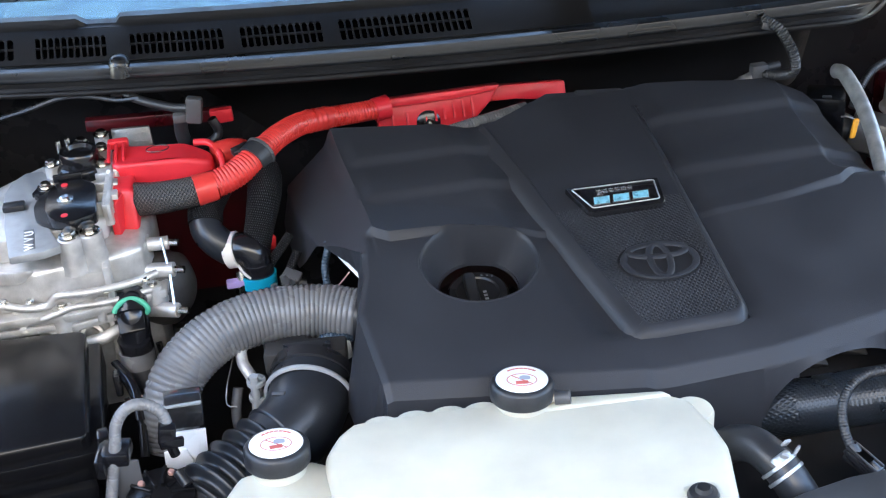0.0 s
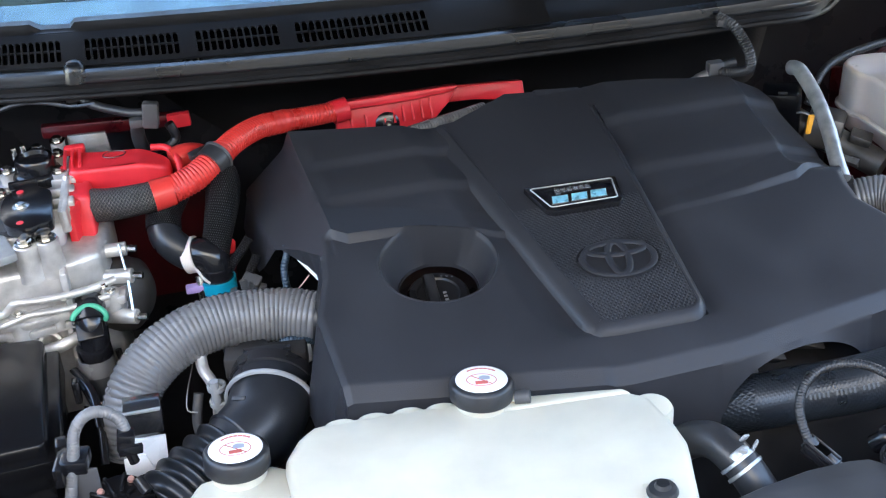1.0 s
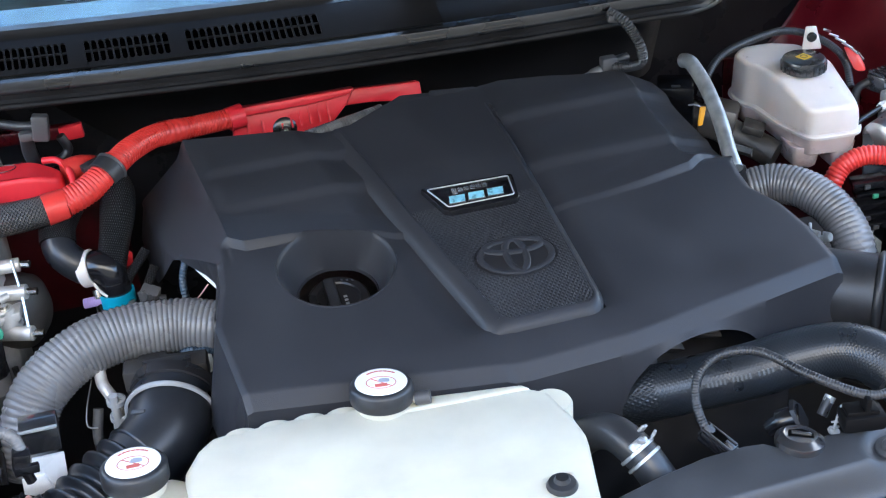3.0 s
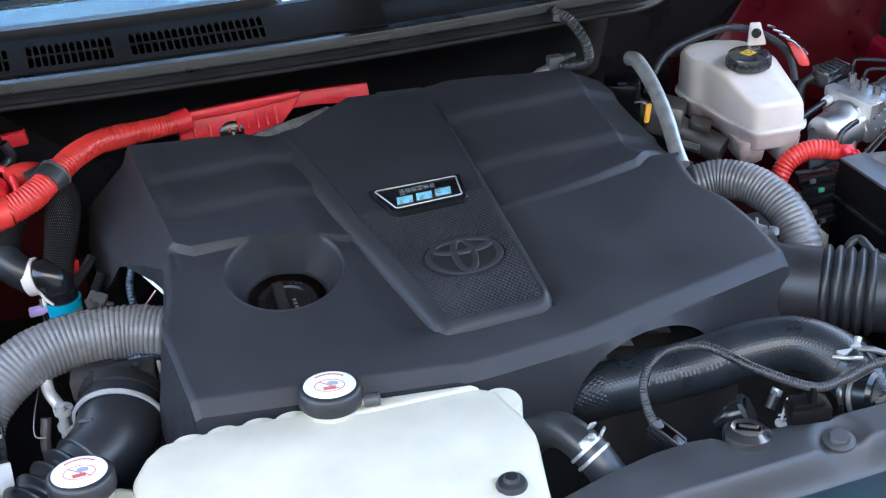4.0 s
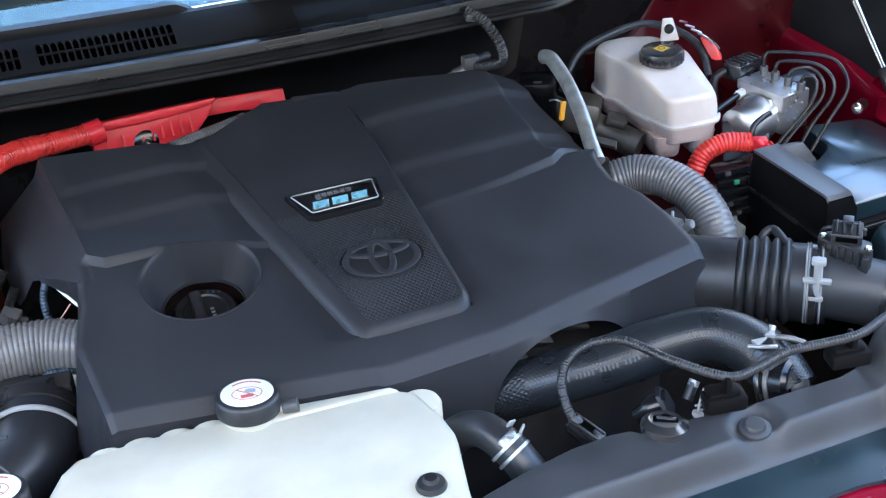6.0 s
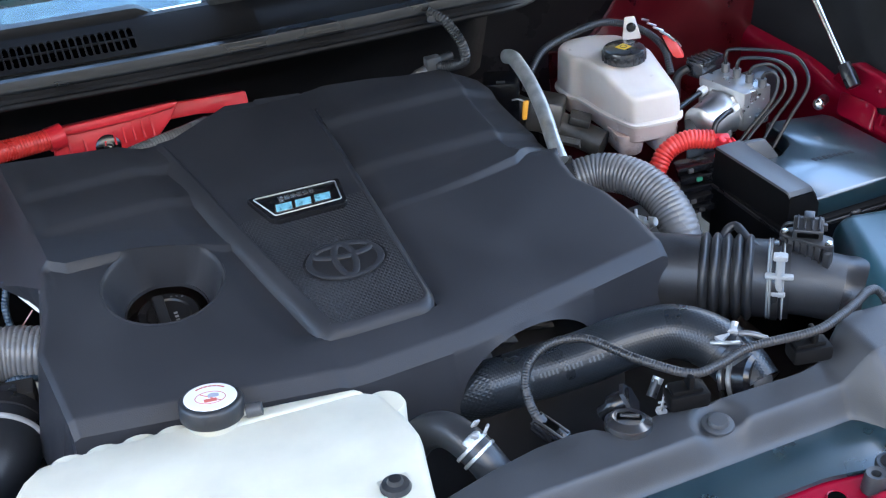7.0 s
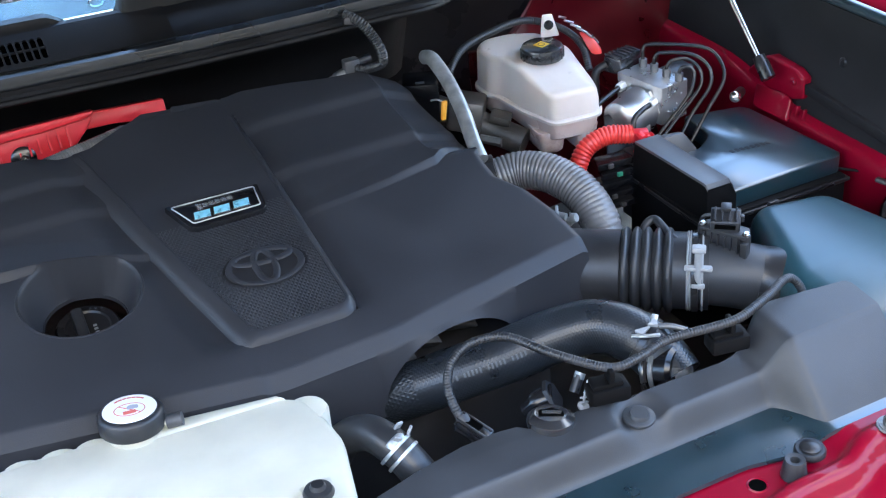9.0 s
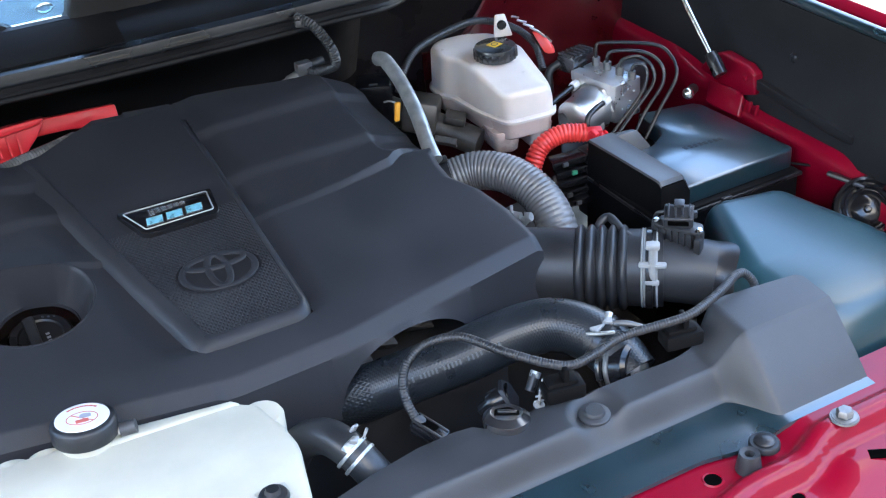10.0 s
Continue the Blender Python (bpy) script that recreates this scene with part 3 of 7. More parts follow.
part("lower_panel", thicken(sweep_rows([[(0.80 + 0.03 * ease(-0.2, -0.4, y), y, z) for z in (0.85, 1.0, 1.11)] for y in np.linspace(-0.50, -0.15, 12)]), 0.003), "paintshade", apron)
wire = thing("body_cable", (0.77, -0.10, 1.07), "thin black cable along the inner wing", "cable")
part("cable", tube([(0.760, -0.074, 1.076), (0.772, -0.088, 1.0755), (0.787, -0.106, 1.075), (0.797, -0.122, 1.070)], 0.0018, 0.006, 8), "boxside", wire)
part("upright_end", tube([(0.796, -0.15, 1.08), (0.799, -0.158, 1.12), (0.80, -0.162, 1.14)], 0.0015, 0.006, 8), "rubber", wire)

# ---- front: red slam panel and the radiator cover ----
slam = thing("slam_panel", (0.3, -0.5, 1.05), "glossy red slam panel across the front with bolts and holes", "slam panel")


def slam_z(x, y):
    high = ease(0.385, 0.43, x)
    z = 1.054 + 0.012 * high
    ridge_y = -0.506 - 0.02 * ease(0.34, 0.24, x) + 0.012 * high
    z += 0.012 * ease(ridge_y + 0.012, ridge_y - 0.002, y)
    z -= 0.020 * ease(ridge_y - 0.010, ridge_y - 0.030, y)
    z -= 0.030 * ease(ridge_y - 0.045, ridge_y - 0.115, y)
    return z


part("sheet", thicken(sweep_rows([[(x, y, slam_z(x, y)) for y in np.linspace(-0.43, -0.66, 70)] for x in np.linspace(-0.3, 0.86, 110)]), 0.002), "paint", slam)
for hx, hy, hr in ((0.3055, -0.484, 0.0085), (0.362, -0.540, 0.006)):
    hz = slam_z(hx, hy)
    part("hole_rim", lathe([(hr * 1.25, 0.0), (hr * 1.12, 0.0016), (hr, 0.001), (hr * 0.98, -0.004)], 24, Matrix.Translation((hx, hy, hz))), "paint", slam)
    # flat near-black disc painted as the shade in the hole
    part("hole", lathe([(0, 0.0006), (hr, 0.0006)], 24, Matrix.Translation((hx, hy, hz))), "holeshade", slam)
part("slot", rbox((0.03, 0.012, 0.002), 0.0008, pose(0.462, -0.547, slam_z(0.462, -0.547) + 0.001, 0, 0, -28)), "holeshade", slam)
bump_stop = thing("bump_stop", (0.343, -0.491, 1.055), "grey rubber bump stop on the slam panel", "bump stop")
part("stop", lathe([(0, 0.012), (0.004, 0.012), (0.005, 0.019), (0.0095, 0.020), (0.0105, 0.017), (0.013, 0.0), (0.0, 0.0)], 28, Matrix.Translation((0.343, -0.491, 1.055))), "rubber", bump_stop)
pin = thing("trim_clip", (0.371, -0.480, 1.064), "round black push clip pinning the cover's edge", "push clip", "push clips")
part("flange", lathe([(0, 0.003), (0.014, 0.003), (0.0155, 0.001), (0.0155, -0.003), (0, -0.003)], 30), "black", pin, at=Matrix.Translation((0.371, -0.480, 1.066)))
part("head", lathe([(0, 0.0062), (0.008, 0.0058), (0.0105, 0.0035), (0.0108, 0.0)], 26), "black", pin, at=Matrix.Translation((0.371, -0.480, 1.067)))
b1 = thing("panel_bolt", (0.45, -0.503, 1.075), "zinc hex bolt on the red slam panel", "bolt")
part("washer", lathe([(0, 0.002), (0.014, 0.002), (0.0145, 0), (0, 0)], 26, Matrix.Translation((0.449, -0.504, 1.0785))), "aludark", b1)
part("head", hexbolt(0.0085, 0.009), "aludark", b1, at=Matrix.Translation((0.449, -0.504, 1.080)))
lower = thing("grille_frame", (0.5, -0.66, 0.98), "black grille frame in front of the slam panel", "grille")
part("bar", rbox((0.8, 0.05, 0.05), 0.01, pose(0.45, -0.66, 1.0, 0, 0, -4), 3), "satin", lower)
part("rib", rbox((0.05, 0.03, 0.03), 0.006, pose(0.475, -0.585, 1.04, 0, 0, -20)), "gloss", lower)

rad = thing("radiator_cover", (0.2, -0.39, 1.03), "long satin black plastic radiator cover with a raised end", "radiator cover")
BACK = [(-0.30, -0.385), (-0.05, -0.358), (0.02, -0.340), (0.07, -0.331), (0.11, -0.330), (0.23, -0.350), (0.36, -0.354), (0.40, -0.346), (0.43, -0.336), (0.52, -0.347), (0.56, -0.40)]


def rad_z(x, y):
    hump = ease(0.380, 0.414, x)
    low = 1.099 - 0.12 * max(0.0, -0.352 - y)
    z = low + (1.137 - 0.10 * max(0.0, -0.345 - y) - low) * hump
    brk = -0.386 - 0.01 * hump
    slope_end = -0.408 - 0.05 * hump
    t = max(0.0, min(1.0, (brk - y) / (brk - slope_end)))
    z += (1.064 + 0.006 * hump - z) * (0.35 * t + 0.65 * t * t * (3 - 2 * t) if hump < 0.5 else t * 0.9 + 0.1 * t * t)
    d = math.hypot(x - 0.243, (y + 0.378) * 1.0)
    z -= 0.007 * (1 - ease(0.018, 0.033, d)) * (1 - t)
    return z - 0.004 * ease(-0.43, -0.47, y)


def rad_back(x):
    notch = 0.016 * max(0.0, 1 - ((x - 0.160) / 0.030) ** 2)
    return lerp_table(BACK, x) - notch


rr_ = []
for x in np.linspace(-0.30, 0.525, 180):
    yb, yf = rad_back(x), -0.462 - 0.008 * ease(0.30, 0.36, x)
    row_ = [(x, yb + 0.002, rad_z(x, yb) - 0.03), (x, yb + 0.001, rad_z(x, yb) - 0.004)]
    hump = ease(0.380, 0.414, x)
    brk, foot_y = -0.386 - 0.01 * hump, -0.408 - 0.05 * hump
    ys = list(np.linspace(yb - 0.003, brk, 26)) + list(np.linspace(brk, foot_y, 12))[1:] + list(np.linspace(foot_y, min(yf, foot_y - 0.004), 10))[1:]
    row_ += [(x, y, rad_z(x, y)) for y in ys]
    row_ += [(x, yf - 0.001, rad_z(x, yf) - 0.004)]
    rr_.append(row_)
end = [(0.532, y, z - 0.02) for _, y, z in rr_[-1]]
end2 = [(0.536, y, min(z - 0.02, 1.04)) for _, y, z in rr_[-1]]
SPLIT = 142
part("panel", sweep_rows([r[:-10] for r in rr_[:SPLIT + 1]]), "semi", rad)
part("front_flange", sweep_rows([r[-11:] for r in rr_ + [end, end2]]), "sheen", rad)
part("raised_end", sweep_rows([r[:-10] for r in rr_[SPLIT:] + [end, end2]]), "semi", rad, "raised moulded end of the cover")
clip = thing("trim_clip", (0.243, -0.378, 1.09), "round black push clip in a dished recess of the cover", "push clip", "push clips")
cm = pose(0.243, -0.378, 1.0915, 4, 0, 0)
part("flange", lathe([(0, 0.002), (0.0145, 0.002), (0.016, 0.0008), (0.016, -0.002), (0, -0.002)], 30, cm), "semi", clip)
part("head", lathe([(0, 0.0060), (0.009, 0.0058), (0.0105, 0.004), (0.0108, 0.0)], 26, cm), "semi", clip)
plug = thing("coolant_filler", (0.160, -0.354, 1.07), "glossy black filler cap with a recessed grip", "cap")
pm = pose(0.163, -0.344, 1.098, -6, 6, 0)
part("skirt", lathe([(0.0, -0.03), (0.019, -0.03), (0.021, -0.006), (0.0235, -0.004), (0.0240, 0.0), (0.0235, 0.0035), (0.0160, 0.0085), (0.0145, 0.0080), (0, 0.0080)], 44, pm), "satin", plug)
# the recess is a flat patch with its shade in the colour
part("grip", prism([(-0.0125, -0.004), (0.0120, -0.005), (0.0125, 0.002), (0.002, 0.0095), (-0.011, 0.006)], 0.0078, 0.0088, 0.0003, pm @ pose(0, 0, 0, 0, 0, -25)), "holeshade", plug, "near-black patch painted as the shade of the cap's recess")
part("grip_bar", rbox((0.019, 0.0035, 0.004), 0.001, pm @ pose(0, -0.001, 0.0095, 0, 0, -32)), "satin", plug)
part("neck", lathe([(0.017, -0.028), (0.026, -0.03), (0.030, -0.05)], 36, pm), "gloss", plug)

# ---- engine cover ----
cover = thing("engine_cover", (0, 0.08, 1.05), "large moulded matte black plastic engine cover", "engine cover")
LEFT = [(-0.16, -0.333), (-0.118, -0.335), (-0.006, -0.346), (0.050, -0.330), (0.095, -0.326), (0.135, -0.345), (0.18, -0.372), (0.26, -0.388), (0.315, -0.393), (0.345, -0.37)]
RIGHT = [(-0.16, 0.350), (-0.115, 0.350), (-0.05, 0.345), (-0.003, 0.333), (0.033, 0.312), (0.06, 0.312), (0.09, 0.316), (0.13, 0.312), (0.20, 0.306), (0.25, 0.300), (0.28, 0.290), (0.30, 0.275)]
FRONT = [(-0.40, -0.118), (-0.335, -0.120), (-0.06, -0.157), (-0.04, -0.158), (0.08, -0.154), (0.34, -0.118), (0.40, -0.112)]
REAR = [(-0.40, 0.318), (-0.33, 0.316), (-0.15, 0.286), (-0.12, 0.290), (-0.04, 0.335), (0.15, 0.31), (0.20, 0.298), (0.25, 0.292), (0.28, 0.280), (0.31, 0.262)]
HX, HY, HR = -0.1985, 0.0455, 0.0630
WIDE = 1.04
CH = [(-0.056, -0.098), (0.064, -0.098), (0.062, 0.32), (-0.146, 0.32)]


def inside_distance(poly, x, y):
    """Signed distance to a convex outline, negative inside."""
    best, worst = 1e9, -1e9
    n = len(poly)
    for i in range(n):
        (ax, ay), (bx, by) = poly[i], poly[(i + 1) % n]
        ex, ey = bx - ax, by - ay
        ln = math.hypot(ex, ey)
        worst = max(worst, ((x - ax) * ey - (y - ay) * ex) / ln)
        t = max(0, min(1, ((x - ax) * ex + (y - ay) * ey) / ln / ln))
        best = min(best, math.hypot(x - ax - t * ex, y - ay - t * ey))
    return best if worst > 0 else -best


RISER = [(-0.40, 0.150), (-0.322, 0.126), (-0.306, 0.107), (-0.291, 0.097), (-0.234, 0.096), (-0.152, 0.079), (-0.12, 0.073), (0.09, 0.060), (0.136, 0.063), (0.188, 0.068), (0.256, 0.079), (0.28, 0.095), (0.34, 0.11)]


def riser_y(x):
    """Where the riser between the front and rear panels stands."""
    return lerp_table(RISER, x)


SPINE_LEFT = [(-0.100, -0.051), (-0.089, -0.054), (0.016, -0.081), (0.105, -0.102), (0.24, -0.130), (0.32, -0.146)]


def spine_z(y):
    return 1.1562 + 0.215 * y - 0.06 * max(0.0, y - 0.17)


def crease(y):
    """Where the passenger-side flank bends down from the top."""
    return -0.308 - 0.021 * ease(0.10, 0.34, y)


def well_back(x):
    """The rear rim of the filler well, bowed a little behind the riser."""
    return riser_y(x) + 0.0035 + 0.0075 * max(0.0, 1 - ((x - HX) / (HR * WIDE * 0.86)) ** 2)


def cover_z(x, y):
    front = 1.150 + 0.225 * y - 0.004 * ease(-0.10, -0.16, y)
    ry = riser_y(x)
    ax_ = abs(x)
    rear = 1.150 + 0.225 * ry + (0.0030 + 0.0052 * ease(0.10, 0.27, ax_) if x > 0 else 0.0050 + 0.0045 * ease(0.14, 0.30, ax_)) + (0.12 - 0.05 * ease(0.1, 0.27, ax_)) * (y - ry)
    k = max(0.0, min(1.0, (y - ry) / 0.007))
    z = front + (max(rear, front) - front) * (k * 0.85 + 0.15 * k * k * (3 - 2 * k))
    # low steps across the rear panels
    if y > ry + 0.008:
        for sy in (0.170, 0.237) if x < 0 else (0.139, 0.238):
            z += 0.0055 * ease(0.0, 0.02, x - crease(y)) * ease(sy - 0.009, sy + 0.007, y) * (1 - ease(sy + 0.006, sy + 0.075, y))
    # flanks outside the creases
    cl = crease(y)
    cr = 0.279 - 0.023 * ease(0.07, 0.12, y)
    fl = ease(0.085, 0.115, y)
    if x < cl - 1e-6:
        smooth = 1.150 + 0.225 * 0.11 + 0.0085 + 0.115 * (y - 0.11)
        top = cover_z(cl, y)
        side = top + (smooth - top) * ease(0.0, 0.012, cl - x) - (cl - x) * 0.95
        z = z + (side - z) * ease(0.075, 0.100, y)
    if x > cr:
        z -= fl * ((x - cr) * 0.36 + 0.0035 * ease(0.0, 0.006, x - cr)) * ease(0.05, 0.11, y)
    z -= 1.1 * max(0.0, -0.100 - y) ** 2 * ease(-0.070, -0.056, x)
    # raised spine with a shallow groove round it
    d = inside_distance(CH, x, y)
    if d < 0.002:
        z = min(z, spine_z(y) - 0.014) if y < 0.276 else spine_z(y) - 0.0006
    elif x < 0:
        z -= 0.0075 * (1 - ease(0.017, 0.055, d)) * ease(-0.105, -0.075, y)
    else:
        z -= 0.005 * (1 - ease(0.004, 0.032, d)) * ease(-0.105, -0.075, y)
    return z


def clamp_in(y, x):
    yf, yb = lerp_table(FRONT, x), lerp_table(REAR, x)
    return yf, yb


NU, NV = 250, 190
grid = []
for j in range(NV):
    v = j / (NV - 1)
    line = []
    for i in range(NU):
        u = i / (NU - 1)
        y = -0.1 + 0.4 * v
        for _ in range(10):
            c = crease(y)
            x = lerp_table(LEFT, y) + (c - lerp_table(LEFT, y)) * i / 16 if i < 16 else c + (lerp_table(RIGHT, y) - c) * (i - 16) / (NU - 17)
            yf, yb = clamp_in(y, x)
            ry = riser_y(x)
            if j < 8:
                y = yf + 0.0150 * j / 7
            elif j < 88:
                y = yf + 0.0150 + (ry - yf - 0.0150) * (j - 7) / 81
            elif j < 96:
                y = ry + 0.007 * (j - 88) / 7
            else:
                y = ry + 0.007 + (yb - ry - 0.007) * (j - 95) / (NV - 96)
        z = cover_z(x, y)
        # chamfer along the front and the front part of the sides
        df = y - yf
        ds = min(x - lerp_table(LEFT, y), lerp_table(RIGHT, y) - x) if y < 0.085 else 1.0
        for d, w, drop in ((df, 0.0150, 0.0095), (ds, 0.007, 0.004)):
            if d < w:
                z -= drop * (1 - d / w)
        r = math.hypot((x - HX) / WIDE, y - HY)
        if abs(r - HR) < 0.0022 and y < riser_y(x) - 0.001:
            x, y = HX + (x - HX) * HR / r, HY + (y - HY) * HR / r
            z = cover_z(x, y)
        elif r < HR and abs(y - well_back(x)) < 0.0012:
            y = well_back(x)
            z = cover_z(x, y)
        line.append((x, y, z))
    grid.append(line)
cb = bmesh.new()
vs = [[cb.verts.new(p) for p in line] for line in grid]
for a, b in zip(vs, vs[1:]):
    for i in range(NU - 1):
        quad = (a[i], a[i + 1], b[i + 1], b[i])
        cx, cy = sum(q.co.x for q in quad) / 4, sum(q.co.y for q in quad) / 4
        if math.hypot((cx - HX) / WIDE, cy - HY) > HR or cy > well_back(cx):
            cb.faces.new(quad)


LEFT_FOOT = [(0.085, 1.045), (0.097, 1.095), (0.105, 1.112), (0.118, 1.1225), (0.135, 1.129), (0.150, 1.135), (0.166, 1.139), (0.176, 1.134), (0.190, 1.115), (0.205, 1.096), (0.214, 1.084), (0.224, 1.084), (0.25, 1.094), (0.33, 1.100)]
LEFT_FOOT_X = [(0.085, -0.349), (0.097, -0.333), (0.105, -0.330), (0.118, -0.329), (0.135, -0.339), (0.150, -0.353), (0.168, -0.367), (0.185, -0.377), (0.205, -0.3865), (0.214, -0.394), (0.25, -0.400), (0.33, -0.404)]


def skirt_foot(p):
    """The foot of the skirt below a point of the rim."""
    x, y, z = p
    if y < lerp_table(FRONT, x) + 0.02:
        arch = 1.034 + 0.064 * math.sqrt(max(0.0, 1 - ((x - 0.152) / 0.088) ** 2)) if abs(x - 0.152) < 0.088 else 1.0
        return (x * 1.012, y - 0.006, max(1.02, arch) if abs(x - 0.152) < 0.088 else 1.02)
    if y > lerp_table(REAR, x) - 0.01:
        return (x, y + 0.004, z - 0.03)
    out = 0.024 if x < 0 else 0.012
    side = -1 if x < 0 else 1
    if x < 0 and y > 0.085:
        return (lerp_table(LEFT_FOOT_X, y), y, lerp_table(LEFT_FOOT, y))
    if x < 0:
        return (x - 0.024, y, 1.03 + 0.015 * ease(0.06, 0.085, y))
    if y < 0.09:
        return (x + side * out, y, 1.03)
    return (x + 0.004, y, z - 0.02)


loop = [vs[0][i] for i in range(NU)] + [vs[j][-1] for j in range(1, NV)] + [vs[-1][i] for i in range(NU - 2, -1, -1)] + [vs[j][0] for j in range(NV - 2, 0, -1)]
mid, foot = [], []
for v_ in loop:
    f = Vector(skirt_foot(v_.co))
    m_ = v_.co.lerp(f, 0.12) + Vector((0, 0, -0.0))
    mid.append(cb.verts.new(m_))
    foot.append(cb.verts.new(f))
n_ = len(loop)
for i in range(n_):
    j = (i + 1) % n_
    cb.faces.new((loop[i], loop[j], mid[j], mid[i]))
    cb.faces.new((mid[i], mid[j], foot[j], foot[i]))
part("shell", cb, "cover", cover)

tilt = Matrix.Translation((HX, HY, cover_z(HX + 0.063, HY - 0.02) + 0.0065)) @ pose(0, 0, 0, 12.7)
wb = lathe([(0.0672, -0.0040), (0.0664, -0.0014), (0.0650, -0.0009), (0.0632, -0.0022), (0.0612, -0.0065), (0.0580, -0.0160), (0.0475, -0.046), (0.0455, -0.0485), (0.0445, -0.0475), (0.0440, -0.052)], 96, tilt @ Matrix.Diagonal((WIDE, 1, 1, 1)))
for v_ in wb.verts:
    far = well_back(v_.co.x)
    if v_.co.y > far:
        lip = math.hypot((v_.co.x - HX) / WIDE, v_.co.y - HY) > 0.0595
        v_.co.y = far - 0.0002
        if lip:
            v_.co.z = cover_z(v_.co.x, far) - 0.0004
part("filler_well", wb, "cover", cover)
cap = thing("oil_filler_cap", (HX, HY, 1.085), "black oil filler cap with a raised grip bar and pale print", "oil cap")
om = tilt @ Matrix.Translation((0.002, 0.010, -0.068))
part("disc", lathe([(0, 0.002), (0.024, 0.002), (0.026, 0.004), (0.034, 0.004), (0.0365, 0.001), (0.037, -0.012), (0, -0.012)], 48, om), "lid", cap)
part("grip", join(rbox((0.014, 0.058, 0.014), 0.004, om @ pose(-0.008, -0.004, 0.009, 0, 0, -2)), rbox((0.020, 0.016, 0.010), 0.003, om @ pose(-0.009, -0.026, 0.008, 0, 0, -2))), "plugdark", cap, "dark grey grip bar")
for k in range(5):
    part("print_bar", rbox((0.0042, 0.0030, 0.0006), 0, om @ pose(0.008, -0.022 + 0.0058 * k, 0.0046 if k < 1 else 0.0024, 0, 0, 4)), "print", cap)
for k in range(3):
    part("print_bar", rbox((0.0024, 0.0024, 0.0006), 0, om @ pose(0.010 + 0.006 * k, 0.027 - 0.002 * k, 0.0046, 0, 0, 4)), "faint", cap)
part("well_floor", lathe([(0, -0.088), (0.06, -0.088)], 40, tilt), "lid", cover)


def on_cover(x, y, up=0.0, turn=0.0):
    """A pose lying on the spine of the cover."""
    return pose(x, y, spine_z(y) - 0.0016 + up, math.degrees(math.atan(0.215)), 0, turn)


PL = on_cover(0, 0)
# raised spine panel with a carbon-weave grain, chamfered round its front and sides
YF = -0.0940


def spine_path(rl=0.009, rr=0.013):
    """The outline of the spine's plate from its rear, round the front and back, with outward directions."""
    left = [Vector((lerp_table(SPINE_LEFT, y) + 0.0045, y)) for y in np.linspace(0.281, YF + rl, 50)]
    a, b = Vector((lerp_table(SPINE_LEFT, YF) + 0.0045, YF)), Vector((0.0585, YF))
    front = [a + Vector((rl * (1 - math.cos(t)), rl * (1 - math.sin(t)))) for t in np.linspace(0.15, 1.5, 7)]
    front += [a.lerp(b, k) for k in np.linspace(0.12, 0.84, 14)]
    front += [b + Vector((-rr * (1 - math.sin(t)), rr * (1 - math.cos(t)))) for t in np.linspace(0.08, 1.5, 8)]
    right = [Vector((0.0585, y)) for y in np.linspace(YF + rr, 0.281, 50)]
    pts = left + front + right
    out = []
    for k, p in enumerate(pts):
        d = (pts[min(k + 1, len(pts) - 1)] - pts[max(k - 1, 0)]).normalized()
        out.append((p, Vector((d.y, -d.x))))
    return out


rim_rows = []
for p, n in spine_path():
    n = -n if n.dot(p - Vector((0.0, 0.1))) < 0 else n
    left = ease(0.3, 0.9, -n.x)
    front = ease(0.3, 0.9, -n.y)
    wide = 0.0075 + 0.0095 * left + 0.0025 * front
    z = spine_z(p.y)
    rim_rows.append([])
    for off, drop in ((0.0, 0.0002), (0.0008, -0.0007), (0.0024, -0.0009), (0.0042, -0.0003), (0.0042 + wide * 0.35, 0.0022 - 0.0006 * left), (0.0042 + wide * 0.8, 0.0066), (0.0042 + wide, 0.0085)):
        q = p + n * off
        zz = z - drop
        if off > 0.0042 + wide * 0.9:
            zz = min(zz, cover_z(q.x, q.y) - 0.001)
        rim_rows[-1].append((q.x, q.y, zz))
part("spine_rim", sweep_rows(rim_rows), "cover", cover, "raised rounded rim of the spine")
ys_ = [YF + 0.0002 + 0.012 * k / 8 for k in range(8)] + list(np.linspace(YF + 0.0135, 0.281, 60))


def plate_half(y, r, side):
    k = max(0.0, r - (y - YF))
    return side * (r - math.sqrt(max(0.0, r * r - min(r, k) ** 2)))


def plate_row(y, up):
    xl, xr = lerp_table(SPINE_LEFT, y) + 0.0045 + plate_half(y, 0.009, 1), 0.0585 + plate_half(y, 0.013, -1)
    return [(xl + (xr - xl) * k / 12, y, spine_z(y) + up) for k in range(13)]


part("spine_plate", sweep_rows([plate_row(y, -0.0002) for y in ys_ if y > 0.096]), "cover", cover)
part("textured_plate", sweep_rows([plate_row(y, -0.0002) for y in ys_ if y < 0.101]), "carbon", cover, "black plate with a carbon-weave grain")
# oval emblem in low relief
EM = PL @ pose(-0.0025, -0.0060, 0.0, 0, 0, -5) @ Matrix.Diagonal((1.01, 1.01, 1, 1))
emblem = part("emblem", lathe([(0.0248, 0.0010), (0.0252, 0.0042), (0.0266, 0.0048), (0.0296, 0.0047), (0.0304, 0.0040), (0.0308, 0.0010)], 72, EM, sx=1.46), "cover", cover, "oval emblem in low relief")
part("emblem_field", lathe([(0, 0.0026), (0.0270, 0.0026)], 48, EM, sx=1.46), "black", emblem)
part("groove", lathe([(0.0305, 0.0025), (0.0326, 0.0026)], 72, EM, sx=1.46), "lid", emblem)


